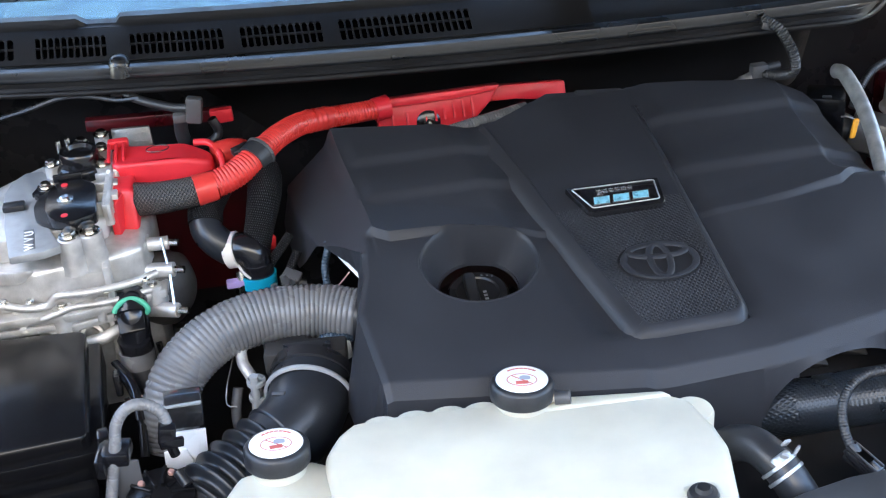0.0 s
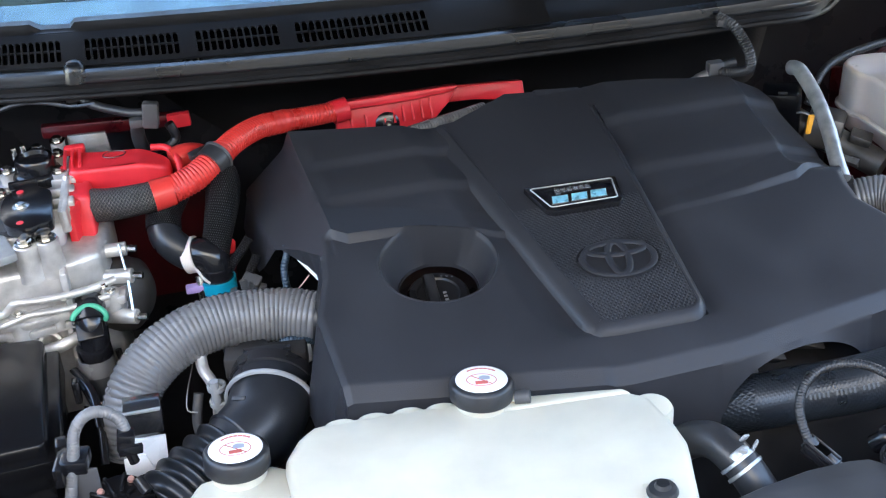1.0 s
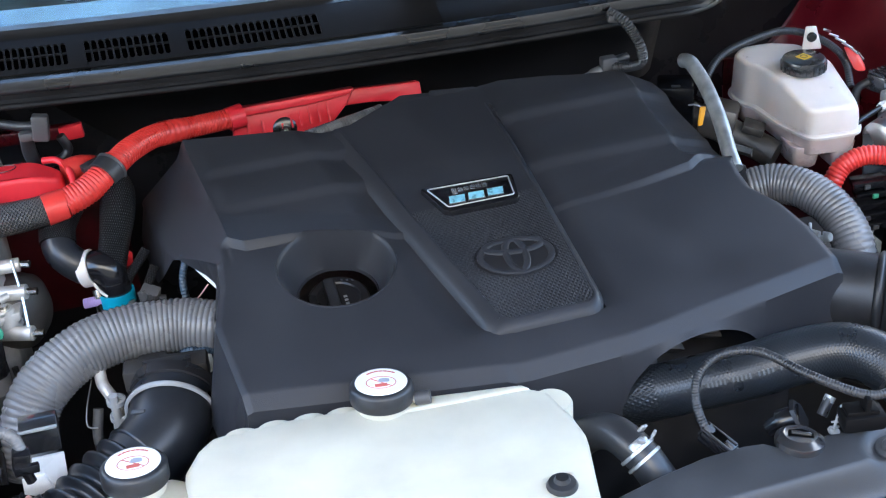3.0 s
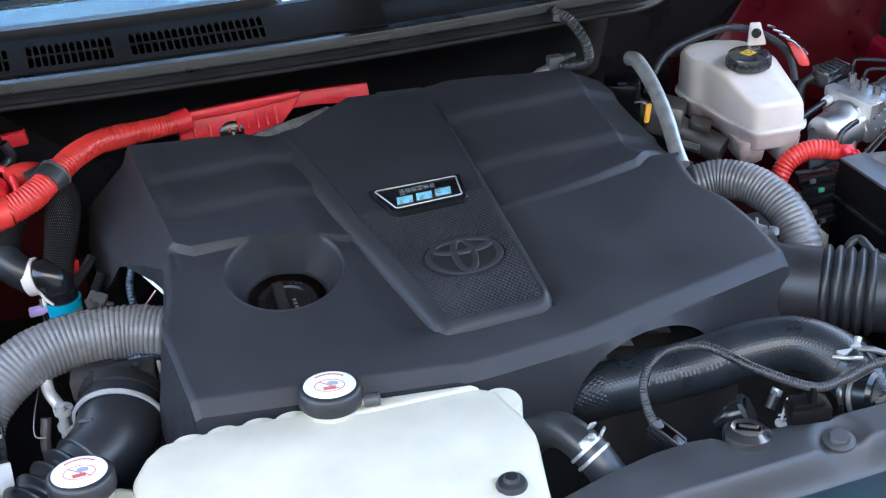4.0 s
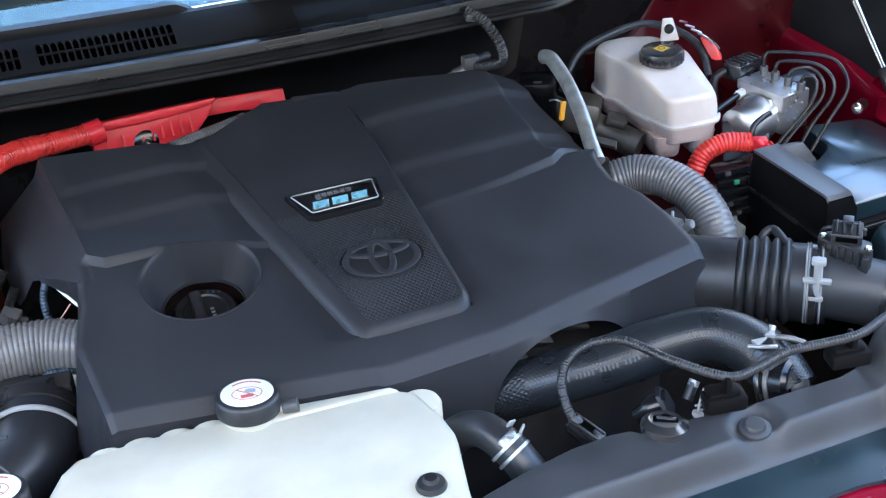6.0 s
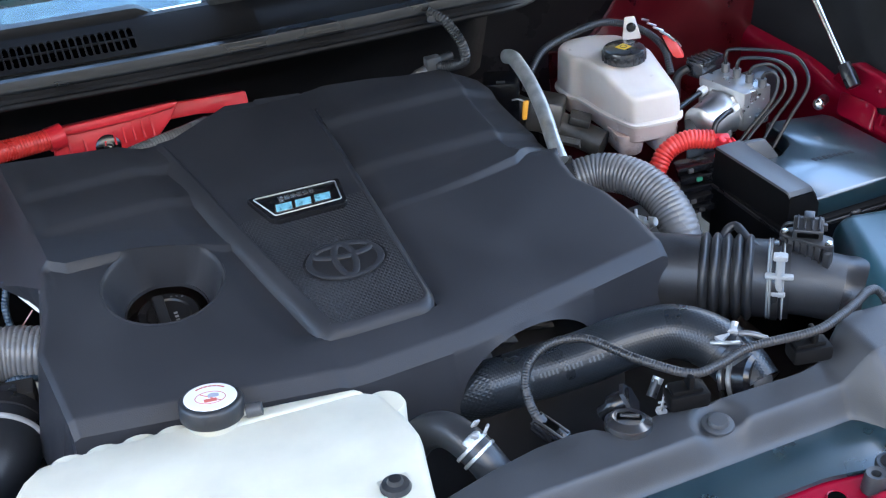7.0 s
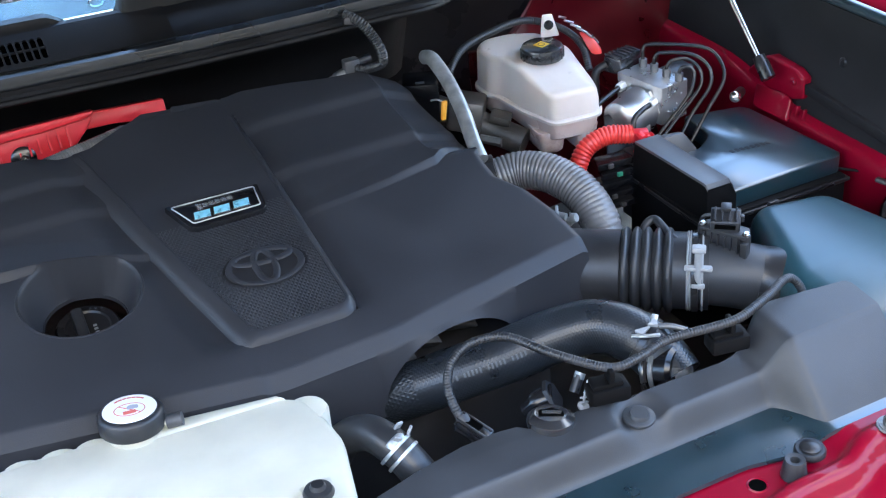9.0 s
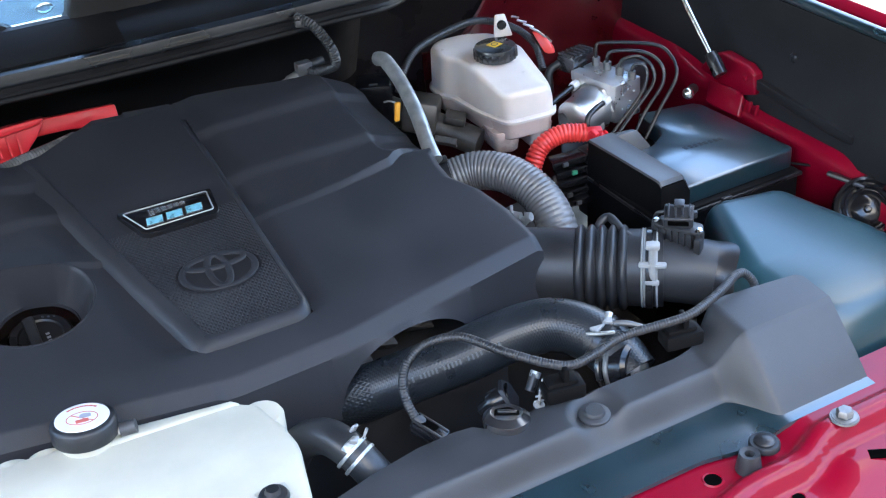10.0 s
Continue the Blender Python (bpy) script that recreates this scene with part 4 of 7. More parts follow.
def oval(w, h, dx, dy, r, up):
    return tube([EM @ Vector((dx + w * math.cos(a), dy + h * math.sin(a), up)) for a in np.linspace(0, 2 * math.pi, 33)], r, 0.002, 10, flat=0.35, caps=False)


part("upright_oval", oval(0.0110, 0.0255, 0, 0, 0.0040, 0.0040), "cover", emblem)
part("cross_oval", oval(0.0330, 0.0100, 0, 0.0150, 0.0040, 0.0040), "cover", emblem)
# badge
bmx = on_cover(-0.017, 0.100, 0.0095) @ Matrix.Diagonal((1.05, 1.05, 1, 1))
BO = [(-0.055, 0.0255), (0.0535, 0.0215), (0.0495, -0.0190), (0.0440, -0.0235), (-0.0330, -0.0225), (-0.0400, -0.0180)]
badge = part("badge", prism(BO, -0.012, -0.0005, 0.0025, bmx), "gloss", cover, "black trapezoid badge with a bright rim")
RIM = [(-0.0485, 0.0205), (0.0470, 0.0170), (0.0435, -0.0155), (-0.0335, -0.0150)]
rim_pts = []
for a, b in zip(RIM, RIM[1:] + RIM[:1]):
    for t in (0.04, 0.2, 0.5, 0.8, 0.96):
        rim_pts.append(bmx @ Vector((a[0] * (1 - t) + b[0] * t, a[1] * (1 - t) + b[1] * t, 0.0)))
part("rim", tube(rim_pts + rim_pts[:1], 0.0008, 0.002, 8), "zinc", badge)
for k in range(6):
    part("top_bar", rbox((0.0056, 0.0066 if k else 0.0100, 0.0008), 0.0003, bmx @ pose(-0.0195 + 0.0072 * k, 0.0102 - (0.0012 if k == 0 else 0), 0.0, 0, 0, -2)), "silver", badge, "pale silver bar")
for k in range(3):
    lower_bar = part("lower_bar", prism([(-0.0112, -0.0066), (0.0086, -0.0066), (0.0112, 0.0066), (-0.0086, 0.0066)], 0, 0.0009, 0.0002, bmx @ pose(-0.0205 + 0.0226 * k, -0.0048, -0.0004, 0, 0, -2)), "silver", badge, "silver-edged bar")
    part("bar_face", prism([(-0.0100, -0.0056), (0.0078, -0.0056), (0.0100, 0.0056), (-0.0078, 0.0056)], 0.0009, 0.0013, 0.0001, bmx @ pose(-0.0205 + 0.0226 * k, -0.0048, -0.0004, 0, 0, -2)), "cyan", lower_bar, "light blue face")

# ---- washer tank ----
tank = thing("washer_tank", (-0.2, -0.24, 0.95), "white translucent plastic washer and coolant tank with two black caps", "fluid tank")
BACKLINE = [(-0.392, -0.154), (-0.375, -0.137), (-0.301, -0.137), (-0.242, -0.143), (-0.153, -0.157), (-0.059, -0.174), (-0.035, -0.192), (-0.027, -0.236), (-0.025, -0.270), (-0.036, -0.312), (-0.046, -0.352), (-0.056, -0.431), (-0.400, -0.431), (-0.409, -0.184)]
part("body", prism(BACKLINE, 0.94, 1.1093, 0.010, seg=3), "white", tank)
part("shoulder", prism([(-0.513, -0.204), (-0.493, -0.169), (-0.419, -0.164), (-0.390, -0.184), (-0.390, -0.431), (-0.498, -0.431)], 0.94, 1.0935, 0.010, seg=3), "white", tank)
for rx_, ry_ in [(-0.345, -0.139), (-0.311, -0.139), (-0.276, -0.141), (-0.242, -0.144), (-0.207, -0.148)]:
    part("seam_rib", tube([(rx_, ry_ + 0.001, 1.0983), (rx_ - 0.003, ry_ - 0.03, 1.0978), (rx_ - 0.006, ry_ - 0.07, 1.0953)], 0.0185, 0.006, 18, flat=0.6), "white", tank)
part("rear_ridge", hull([(x, y, z) for z in (1.100, 1.1120) for x, y in ((-0.178, -0.1555), (-0.060, -0.1765), (-0.052, -0.186), (-0.190, -0.176))], 0.004, 3), "white", tank)
part("side_boss", lathe([(0, 0.0), (0.02, 0.0), (0.022, -0.004), (0.022, -0.03), (0, -0.03)], 28, pose(-0.0396, -0.2087, 1.1073)), "white", tank)


def tank_cap(x, y, z, turn):
    lid = part("cap", lathe([(0, 0.0), (0.0275, 0.0), (0.030, -0.0008), (0.0325, -0.004), (0.0325, -0.019), (0.031, -0.021), (0, -0.021)], 48), "rubber", tank, "black screw cap with a white printed disc", Matrix.Translation((x, y, z)) @ pose(0, 0, 0, -7, 2, turn))
    w = WORLD[lid]
    part("label_disc", lathe([(0, 0.0009), (0.0262, 0.0009), (0.0266, 0.0)], 48), "label", lid, "white disc with red print", w)
    part("print_ring", tube([w @ Vector((0.0150 * math.cos(a), 0.0118 * math.sin(a) - 0.002, 0.0007)) for a in np.linspace(0, 2 * math.pi, 25)], 0.0006, 0.002, 6, caps=False), "redprint", lid)
    part("print_slash", rbox((0.026, 0.0010, 0.0006), 0, w @ pose(0, -0.002, 0.0010, 0, 0, -38)), "redprint", lid)
    part("print_block", rbox((0.0125, 0.0060, 0.0005), 0, w @ pose(0.0, -0.0075, 0.0010, 0, 0, 6)), "redprint", lid)
    part("print_shape", prism(rounded([(-0.005, -0.003), (0.006, -0.004), (0.007, 0.002), (0.0, 0.005), (-0.004, 0.003)], 0.002), 0.0009, 0.0013, 0, w @ pose(0.002, 0.0015, 0, 0, 0, 10)), "greyprint", lid, "grey print")
    for k in range(7):
        a = math.radians(52 + 12.5 * k)
        part("print_bar", rbox((0.0040, 0.0020, 0.0005), 0, w @ pose(0.0208 * math.cos(a), 0.0208 * math.sin(a), 0.0010, 0, 0, math.degrees(a) - 90)), "redprint", lid)
    part("neck", lathe([(0.024, 0.0), (0.0275, -0.002), (0.0275, -0.016), (0.033, -0.040), (0.034, -0.06), (0, -0.06)], 36, Matrix.Translation((x, y, z - 0.018))), "white", tank)


tank_cap(-0.2004, -0.1534, 1.1372, -12)
tank_cap(-0.452, -0.1715, 1.1250, -4)
part("overflow_nipple", tube([(-0.1984, -0.1627, 1.1171), (-0.1641, -0.1705, 1.1191)], 0.0042, 0.004, 12), "white", tank)
part("nipple_clip", tube([(-0.1700, -0.1676, 1.1181), (-0.1553, -0.1725, 1.1200)], 0.0072, 0.004, 12), "greyclip", tank)
part("lug", rbox((0.035, 0.03, 0.012), 0.004, pose(-0.0750, -0.3300, 1.1040)), "white", tank)
part("bush", lathe([(0, 0.010), (0.006, 0.010), (0.008, 0.006), (0.013, 0.004), (0.015, 0.0), (0.013, -0.012), (0, -0.012)], 28, pose(-0.0765, -0.3330, 1.1105)), "rubber", tank, "black rubber bush")

# ---- hoses and ducts, passenger side ----
gl_hose = thing("air_hose", (-0.45, 0.1, 1.0), "thick grey corrugated plastic air hose", "hose", "grey corrugated hoses")
part("hose", tube([(-0.335, 0.098, 1.078), (-0.385, 0.113, 1.084), (-0.445, 0.113, 1.088), (-0.500, 0.098, 1.083), (-0.545, 0.073, 1.062), (-0.566, 0.052, 1.030), (-0.572, 0.040, 0.98)], ribs(0.0325, 0.0062, 0.0014), 0.00105, 28), "grey", gl_hose)
part("cuff", tube([(-0.325, 0.095, 1.077), (-0.3375, 0.099, 1.0785)], 0.0345, 0.004, 28), "black", gl_hose, "black end cuff")
part("cuff_notch", rbox((0.006, 0.010, 0.014), 0.002, pose(-0.339, 0.066, 1.088)), "black", gl_hose)
gr_hose = thing("air_hose", (0.4, 0.05, 1.0), "grey corrugated plastic air hose with a black cuff", "hose", "grey corrugated hoses")
part("hose", tube([(0.352, 0.112, 1.104), (0.385, 0.097, 1.112), (0.412, 0.062, 1.112), (0.428, 0.018, 1.098), (0.430, -0.022, 1.068), (0.426, -0.035, 1.02)], ribs(0.0258, 0.0058, 0.0013), 0.00105, 26), "grey", gr_hose)
part("cuff", tube([(0.338, 0.118, 1.100), (0.356, 0.111, 1.105)], 0.031, 0.006, 24), "black", gr_hose)
part("tab", rbox((0.03, 0.012, 0.02), 0.002, pose(0.335, 0.115, 1.128, 0, 0, -20)), "black", gr_hose)

duct = thing("intake_elbow", (-0.43, 0.0, 0.95), "black rubber intake elbow with a wire clamp and bellows", "intake duct")
part("elbow", tube([(-0.404, 0.030, 1.040), (-0.411, 0.004, 1.037), (-0.426, -0.018, 1.026), (-0.455, -0.038, 1.013)], lambda s, t: 0.0475 - 0.003 * s / t, 0.004, 40), "elbow", duct)
part("bellows", tube([(-0.452, -0.036, 1.014), (-0.488, -0.062, 1.009), (-0.524, -0.094, 1.003), (-0.538, -0.108, 0.999)], lambda s, t: 0.0395 + 0.0085 * (0.5 + 0.5 * math.cos(2 * math.pi * s / 0.0185)) ** 1.3, 0.0014, 40), "elbow", duct)
part("cuff", tube([(-0.536, -0.106, 1.000), (-0.556, -0.126, 0.993), (-0.572, -0.145, 0.985)], 0.0405, 0.004, 40), "rubber", duct)
for dx in (0.0, -0.014):
    part("cuff_ring", lathe([(0.0402, -0.002), (0.0425, 0.0), (0.0402, 0.002)], 44, toward((-0.545 + dx, -0.115 + dx, 0.997 + dx * 0.4), (-0.65, -0.65, -0.3))), "greyclip", duct, "pale clamp ring")
part("clamp_wire", lathe([(0.0476, -0.003), (0.0505, -0.0022), (0.0513, 0.0), (0.0505, 0.0022), (0.0476, 0.003)], 56, toward((-0.4095, 0.010, 1.0395), (-0.25, -0.9, -0.2))), "print", duct, "pale wire clamp")
for k in (-0.006, 0.006):
    part("moulded_mark", rbox((0.017, 0.0045, 0.0022), 0.0006, toward((-0.437 - k, -0.012 - k, 1.070), (-0.4, -0.4, 0.8)) @ pose(0, 0, 0, 0, 0, 20)), "rubber", duct)
throttle = thing("throttle_body", (-0.40, 0.08, 1.0), "dark throttle body flange behind the intake elbow", "throttle body")
part("flange", lathe([(0, 0.004), (0.046, 0.004), (0.049, 0.002), (0.049, -0.012), (0, -0.012)], 40, toward((-0.404, 0.034, 1.042), (-0.25, -0.9, -0.2))), "black", throttle)
part("housing", rbox((0.095, 0.03, 0.03), 0.004, pose(-0.405, 0.056, 1.062, 0, 0, -8)), "dark", throttle)
part("shaft_boss", lathe([(0, 0.012), (0.017, 0.012), (0.019, 0.008), (0.019, -0.03), (0.024, -0.035)], 28, pose(-0.418, 0.078, 1.058)), "black", throttle)
part("bracket_plate", prism([(-0.028, -0.006), (0.026, -0.008), (0.026, 0.004), (0.008, 0.007), (-0.028, 0.006)], 0, 0.002, 0.0004, pose(-0.402, 0.050, 1.079, 8, 0, -6)), "plugdark", throttle)
part("blue_conduit", tube([(-0.444, 0.106, 1.085), (-0.446, 0.100, 1.055), (-0.445, 0.094, 1.02)], ribs(0.0068, 0.0045, 0.0014), 0.0009, 14), "blueconduit", throttle, "blue corrugated conduit")
for k, (x0, y0) in enumerate(((-0.385, 0.078), (-0.372, 0.072))):
    part("lead", tube([(x0, y0, 1.068), (x0 + 0.012, y0 - 0.004, 1.072), (x0 + 0.024, y0, 1.064)], ribs(0.004, 0.0035, 0.001), 0.0008, 10), "blueconduit", throttle)
part("flap", hull([(-0.375, 0.085, 1.075), (-0.352, 0.075, 1.07), (-0.35, 0.062, 1.045), (-0.362, 0.06, 1.042), (-0.372, 0.08, 1.07)], 0.001), "zinc", throttle)

pcv = thing("coolant_elbow", (-0.44, 0.2, 1.0), "black plastic pipe elbow with white and teal bands", "pipe elbow")
part("elbow", tube([(-0.470, 0.217, 1.122), (-0.460, 0.2135, 1.1255), (-0.450, 0.2095, 1.121), (-0.4455, 0.206, 1.106), (-0.446, 0.203, 1.06)], 0.0200, 0.003, 28), "gloss", pcv)
part("white_band", tube([(-0.4775, 0.219, 1.122), (-0.4650, 0.215, 1.1245)], 0.0226, 0.004, 30), "brake", pcv, "white plastic band")
part("band_tail", tube([(-0.468, 0.197, 1.112), (-0.462, 0.192, 1.102), (-0.455, 0.188, 1.096)], 0.0018, 0.003, 8), "brake", pcv)
part("teal_band", tube([(-0.4455, 0.2045, 1.093), (-0.4458, 0.2035, 1.077)], 0.0226, 0.004, 26), "teal", pcv, "teal plastic collar")
part("ring", tube([(-0.4455, 0.2055, 1.109), (-0.4455, 0.2052, 1.104)], 0.0212, 0.002, 26), "gloss", pcv)
part("lilac_tab", rbox((0.025, 0.012, 0.009), 0.002, pose(-0.473, 0.197, 1.0875)), "lilac", pcv, "lilac plastic tab")
part("hose", tube([(-0.474, 0.218, 1.1225), (-0.488, 0.222, 1.134), (-0.499, 0.233, 1.148), (-0.496, 0.254, 1.165), (-0.483, 0.275, 1.180)], 0.0200, 0.005, 22), "elbow", pcv)
part("sleeve", tube([(-0.4995, 0.238, 1.153), (-0.496, 0.256, 1.167), (-0.481, 0.278, 1.182)], 0.0216, 0.004, 24), "knit", pcv)
part("braided_hose", tube([(-0.444, 0.214, 1.121), (-0.434, 0.232, 1.146), (-0.424, 0.252, 1.172), (-0.420, 0.278, 1.188), (-0.430, 0.305, 1.190), (-0.44, 0.325, 1.175)], lambda s, t: 0.0180 + 0.0035 * ease(0.1, 0.5, s / t), 0.004, 24), "knit", pcv, "black hose in a knitted sleeve with pale flecks")
part("pipe", tube([(-0.466, 0.203, 1.10), (-0.466, 0.196, 1.08), (-0.466, 0.194, 1.03)], 0.0062, 0.006, 12), "steel", pcv)
for k, (x0, z0) in enumerate(((-0.4285, 1.074), (-0.4155, 1.084))):
    part("spring_clip", hull([(x0 - 0.005, 0.184, z0 + 0.010), (x0 + 0.004, 0.184, z0 + 0.012), (x0 - 0.002, 0.184, z0 - 0.016), (x0 + 0.006, 0.184, z0 - 0.014), (x0 - 0.005, 0.188, z0 + 0.010), (x0 + 0.004, 0.188, z0 + 0.012), (x0 - 0.002, 0.188, z0 - 0.016), (x0 + 0.006, 0.188, z0 - 0.014)], 0.001), "greyclip", pcv)
cm2 = pose(-0.4060, 0.192, 1.086, 18, 22, -25)
part("connector", rbox((0.022, 0.016, 0.018), 0.002, cm2), "greyclip", pcv, "grey plug connector")
for k in range(3):
    part("connector_rib", rbox((0.003, 0.003, 0.020), 0.0008, cm2 @ pose(-0.007 + 0.007 * k, -0.0085, 0.001)), "greyclip", pcv)
part("connector_tail", tube([cm2 @ Vector((0.010, 0, -0.004)), cm2 @ Vector((0.018, 0.004, -0.006))], 0.005, 0.003, 10), "greyclip", pcv)
for pts in ([(-0.434, 0.200, 1.097), (-0.425, 0.203, 1.110), (-0.412, 0.207, 1.123), (-0.400, 0.214, 1.135)], [(-0.406, 0.196, 1.098), (-0.400, 0.200, 1.106), (-0.394, 0.206, 1.114)]):
    part("wire_sleeve", tube(pts, 0.0058, 0.004, 12), "knit", pcv)
part("red_cap", hull([(-0.434, 0.232, 1.104), (-0.424, 0.232, 1.126), (-0.416, 0.230, 1.126), (-0.418, 0.230, 1.108), (-0.430, 0.242, 1.104), (-0.420, 0.242, 1.124)], 0.002), "red", pcv)
part("hanging_loop", tube([(-0.3585, 0.170, 1.142), (-0.359, 0.165, 1.135), (-0.3655, 0.158, 1.118), (-0.366, 0.150, 1.098), (-0.361, 0.145, 1.082), (-0.352, 0.138, 1.068)], ribs(0.0046, 0.0042, 0.0008), 0.001, 12), "blueconduit", pcv, "thin blue-grey corrugated conduit")
part("loom_lead", tube([(-0.366, 0.140, 1.086), (-0.350, 0.140, 1.100), (-0.338, 0.142, 1.112)], 0.0009, 0.003, 6), "copper", pcv)
foil = thing("heat_shield", (-0.34, 0.14, 1.1), "bright foil heat shield under the cover's flank", "heat shield")
part("sheet", thicken(sweep_rows([[(x, y, z + 0.003), (x - 0.001, y - 0.002, z - w)] for x, y, z, w in ((-0.348, 0.152, 1.131, 0.001), (-0.337, 0.138, 1.126, 0.006), (-0.326, 0.122, 1.120, 0.009), (-0.318, 0.110, 1.113, 0.010))]), 0.001), "label", foil)
pipeL = thing("metal_pipe", (-0.47, 0.05, 0.98), "bent bright metal pipe with a pale hose clamp", "pipe")
part("pipe", tube([(-0.480, 0.100, 1.078), (-0.479, 0.084, 1.061), (-0.478, 0.072, 1.053), (-0.472, 0.058, 1.047), (-0.467, 0.046, 1.037), (-0.469, 0.041, 1.01), (-0.473, 0.040, 0.97)], 0.0070, 0.004, 14), "alu", pipeL)
for dz in (0.0, -0.022):
    part("clamp", lathe([(0.0085, -0.004), (0.011, -0.003), (0.011, 0.003), (0.0085, 0.004)], 20, pose(-0.466, 0.039, 1.050 + dz)), "print", pipeL)
part("clamp_screw", tube([(-0.468, 0.033, 1.062), (-0.468, 0.033, 1.012)], 0.0052, 0.004, 10), "print", pipeL, "pale clamp screw")
part("loop_wire", tube([(-0.49, 0.09, 1.05), (-0.50, 0.06, 1.035), (-0.503, 0.045, 1.02), (-0.492, 0.04, 1.018)], 0.0010, 0.004, 6), "aludark", pipeL)
part("lower_hose", tube([(-0.488, 0.06, 1.03), (-0.495, 0.045, 1.0), (-0.49, 0.03, 0.96)], 0.006, 0.006, 12), "greyclip", pipeL)

# ---- high-voltage cables ----
hv = thing("high_voltage_cable", (-0.4, 0.3, 1.15), "orange-red high-voltage cable in a corrugated conduit", "cable")
part("braided_sleeve", tube([(-0.585, 0.262, 1.189), (-0.555, 0.252, 1.191), (-0.525, 0.247, 1.194), (-0.500, 0.247, 1.196)], lambda s, t: 0.0212 - 0.0030 * s / t, 0.004, 26), "braid", hv, "black braided sleeve")
part("cuff", tube([(-0.505, 0.246, 1.196), (-0.480, 0.250, 1.198)], lambda s, t: 0.0195 - 0.001 * s / t, 0.004, 24), "orange", hv)
part("conduit_near", tube([(-0.482, 0.250, 1.198), (-0.455, 0.260, 1.204), (-0.430, 0.277, 1.212), (-0.414, 0.293, 1.218)], ribs(0.0178, 0.0046, 0.0014), 0.0009, 24), "orange", hv)
part("conduit_far", tube([(-0.416, 0.290, 1.217), (-0.395, 0.312, 1.222), (-0.365, 0.343, 1.220), (-0.335, 0.365, 1.213), (-0.300, 0.381, 1.207), (-0.248, 0.394, 1.203)], lambda s, t: (ribs(0.0160 - 0.0022 * s / t, 0.0044, 0.0012)(s, t) if s < 0.085 or s > 0.125 else 0.0155 + 0.0004 * math.sin(s * 700)), 0.0011, 22), "orange", hv)
part("clip_band", tube([(-0.433, 0.2755, 1.2110), (-0.420, 0.2875, 1.2160)], 0.0202, 0.004, 26), "plugdark", hv, "dark grey cable clip")
part("clip_edge", tube([(-0.4210, 0.2865, 1.2156), (-0.4185, 0.2890, 1.2166)], 0.0212, 0.002, 26), "greyclip", hv, "pale clip edge")
part("clip_lug", rbox((0.024, 0.014, 0.010), 0.002, pose(-0.443, 0.289, 1.222, 0, -8, 25)), "plugdark", hv)
guide = thing("cable_guide", (-0.15, 0.41, 1.15), "orange-red plastic cable guide with stiffening ribs", "cable guide")
GM = Matrix(((1, 0, 0, 0), (0, 0.30, -0.95, 0.407), (0, 0.95, 0.30, 1.168), (0, 0, 0, 1)))
part("plate", prism([(-0.254, 0.036), (-0.205, 0.030), (-0.150, 0.033), (-0.086, 0.036), (-0.098, 0.018), (-0.120, -0.002), (-0.162, -0.032), (-0.212, -0.032), (-0.245, -0.004), (-0.258, -0.002)], -0.008, 0.008, 0.003, GM), "red", guide)
part("upper_flange", prism([(-0.256, 0.040), (-0.086, 0.040), (-0.094, 0.032), (-0.150, 0.028), (-0.254, 0.028)], -0.008, 0.022, 0.003, GM), "red", guide)
for k in range(6):
    part("rib", hull([GM @ Vector(p) for p in ((-0.192 + 0.013 * k, 0.001, 0.008), (-0.1895 + 0.013 * k, 0.001, 0.008), (-0.192 + 0.013 * k, 0.016 + 0.003 * k, 0.008), (-0.1895 + 0.013 * k, 0.016 + 0.003 * k, 0.008), (-0.192 + 0.013 * k, 0.001, 0.016), (-0.1895 + 0.013 * k, 0.001, 0.016))], 0), "red", guide)
for x0 in (-0.218, -0.238):
    part("rib", prism([(x0, -0.03 if x0 > -0.23 else -0.003), (x0 + 0.0028, -0.03 if x0 > -0.23 else -0.003), (x0 + 0.0028, 0.015), (x0, 0.018)], 0.004, 0.014, 0.0006, GM), "red", guide)
part("collar", tube([(-0.262, 0.391, 1.203), (-0.242, 0.396, 1.204)], 0.0160, 0.004, 20), "red", guide)
part("arm", prism([(-0.100, 0.036), (0.012, 0.029), (0.013, -0.004), (-0.018, -0.010), (-0.018, 0.006), (-0.06, 0.012), (-0.112, 0.014)], -0.030, -0.012, 0.003, GM @ pose(0, 0, 0.0)), "red", guide)
part("bolt_washer", lathe([(0, 0.004), (0.012, 0.004), (0.0165, 0.002), (0.0165, 0)], 30, GM @ pose(-0.188, -0.000, 0.008)), "gloss", guide, "black washer")
part("bolt", hexbolt(0.0052, 0.006, 1.3), "line", guide, at=toward(GM @ Vector((-0.188, -0.000, 0.012)), GM.to_3x3() @ Vector((0, 0, 1))))
part("bolt_stud", lathe([(0, 0.010), (0.0026, 0.010), (0.0030, 0.006)], 14, toward(GM @ Vector((-0.188, -0.000, 0.012)), GM.to_3x3() @ Vector((0, 0, 1)))), "steel", guide)
rear_tube = thing("rear_hose", (-0.1, 0.39, 1.15), "grey ribbed hose behind the engine cover", "hose")
part("hose", tube([(-0.168, 0.335, 1.184), (-0.126, 0.352, 1.183), (-0.083, 0.368, 1.182), (-0.057, 0.380, 1.181)], ribs(0.009, 0.0045, 0.001), 0.001, 14), "grey", rear_tube)

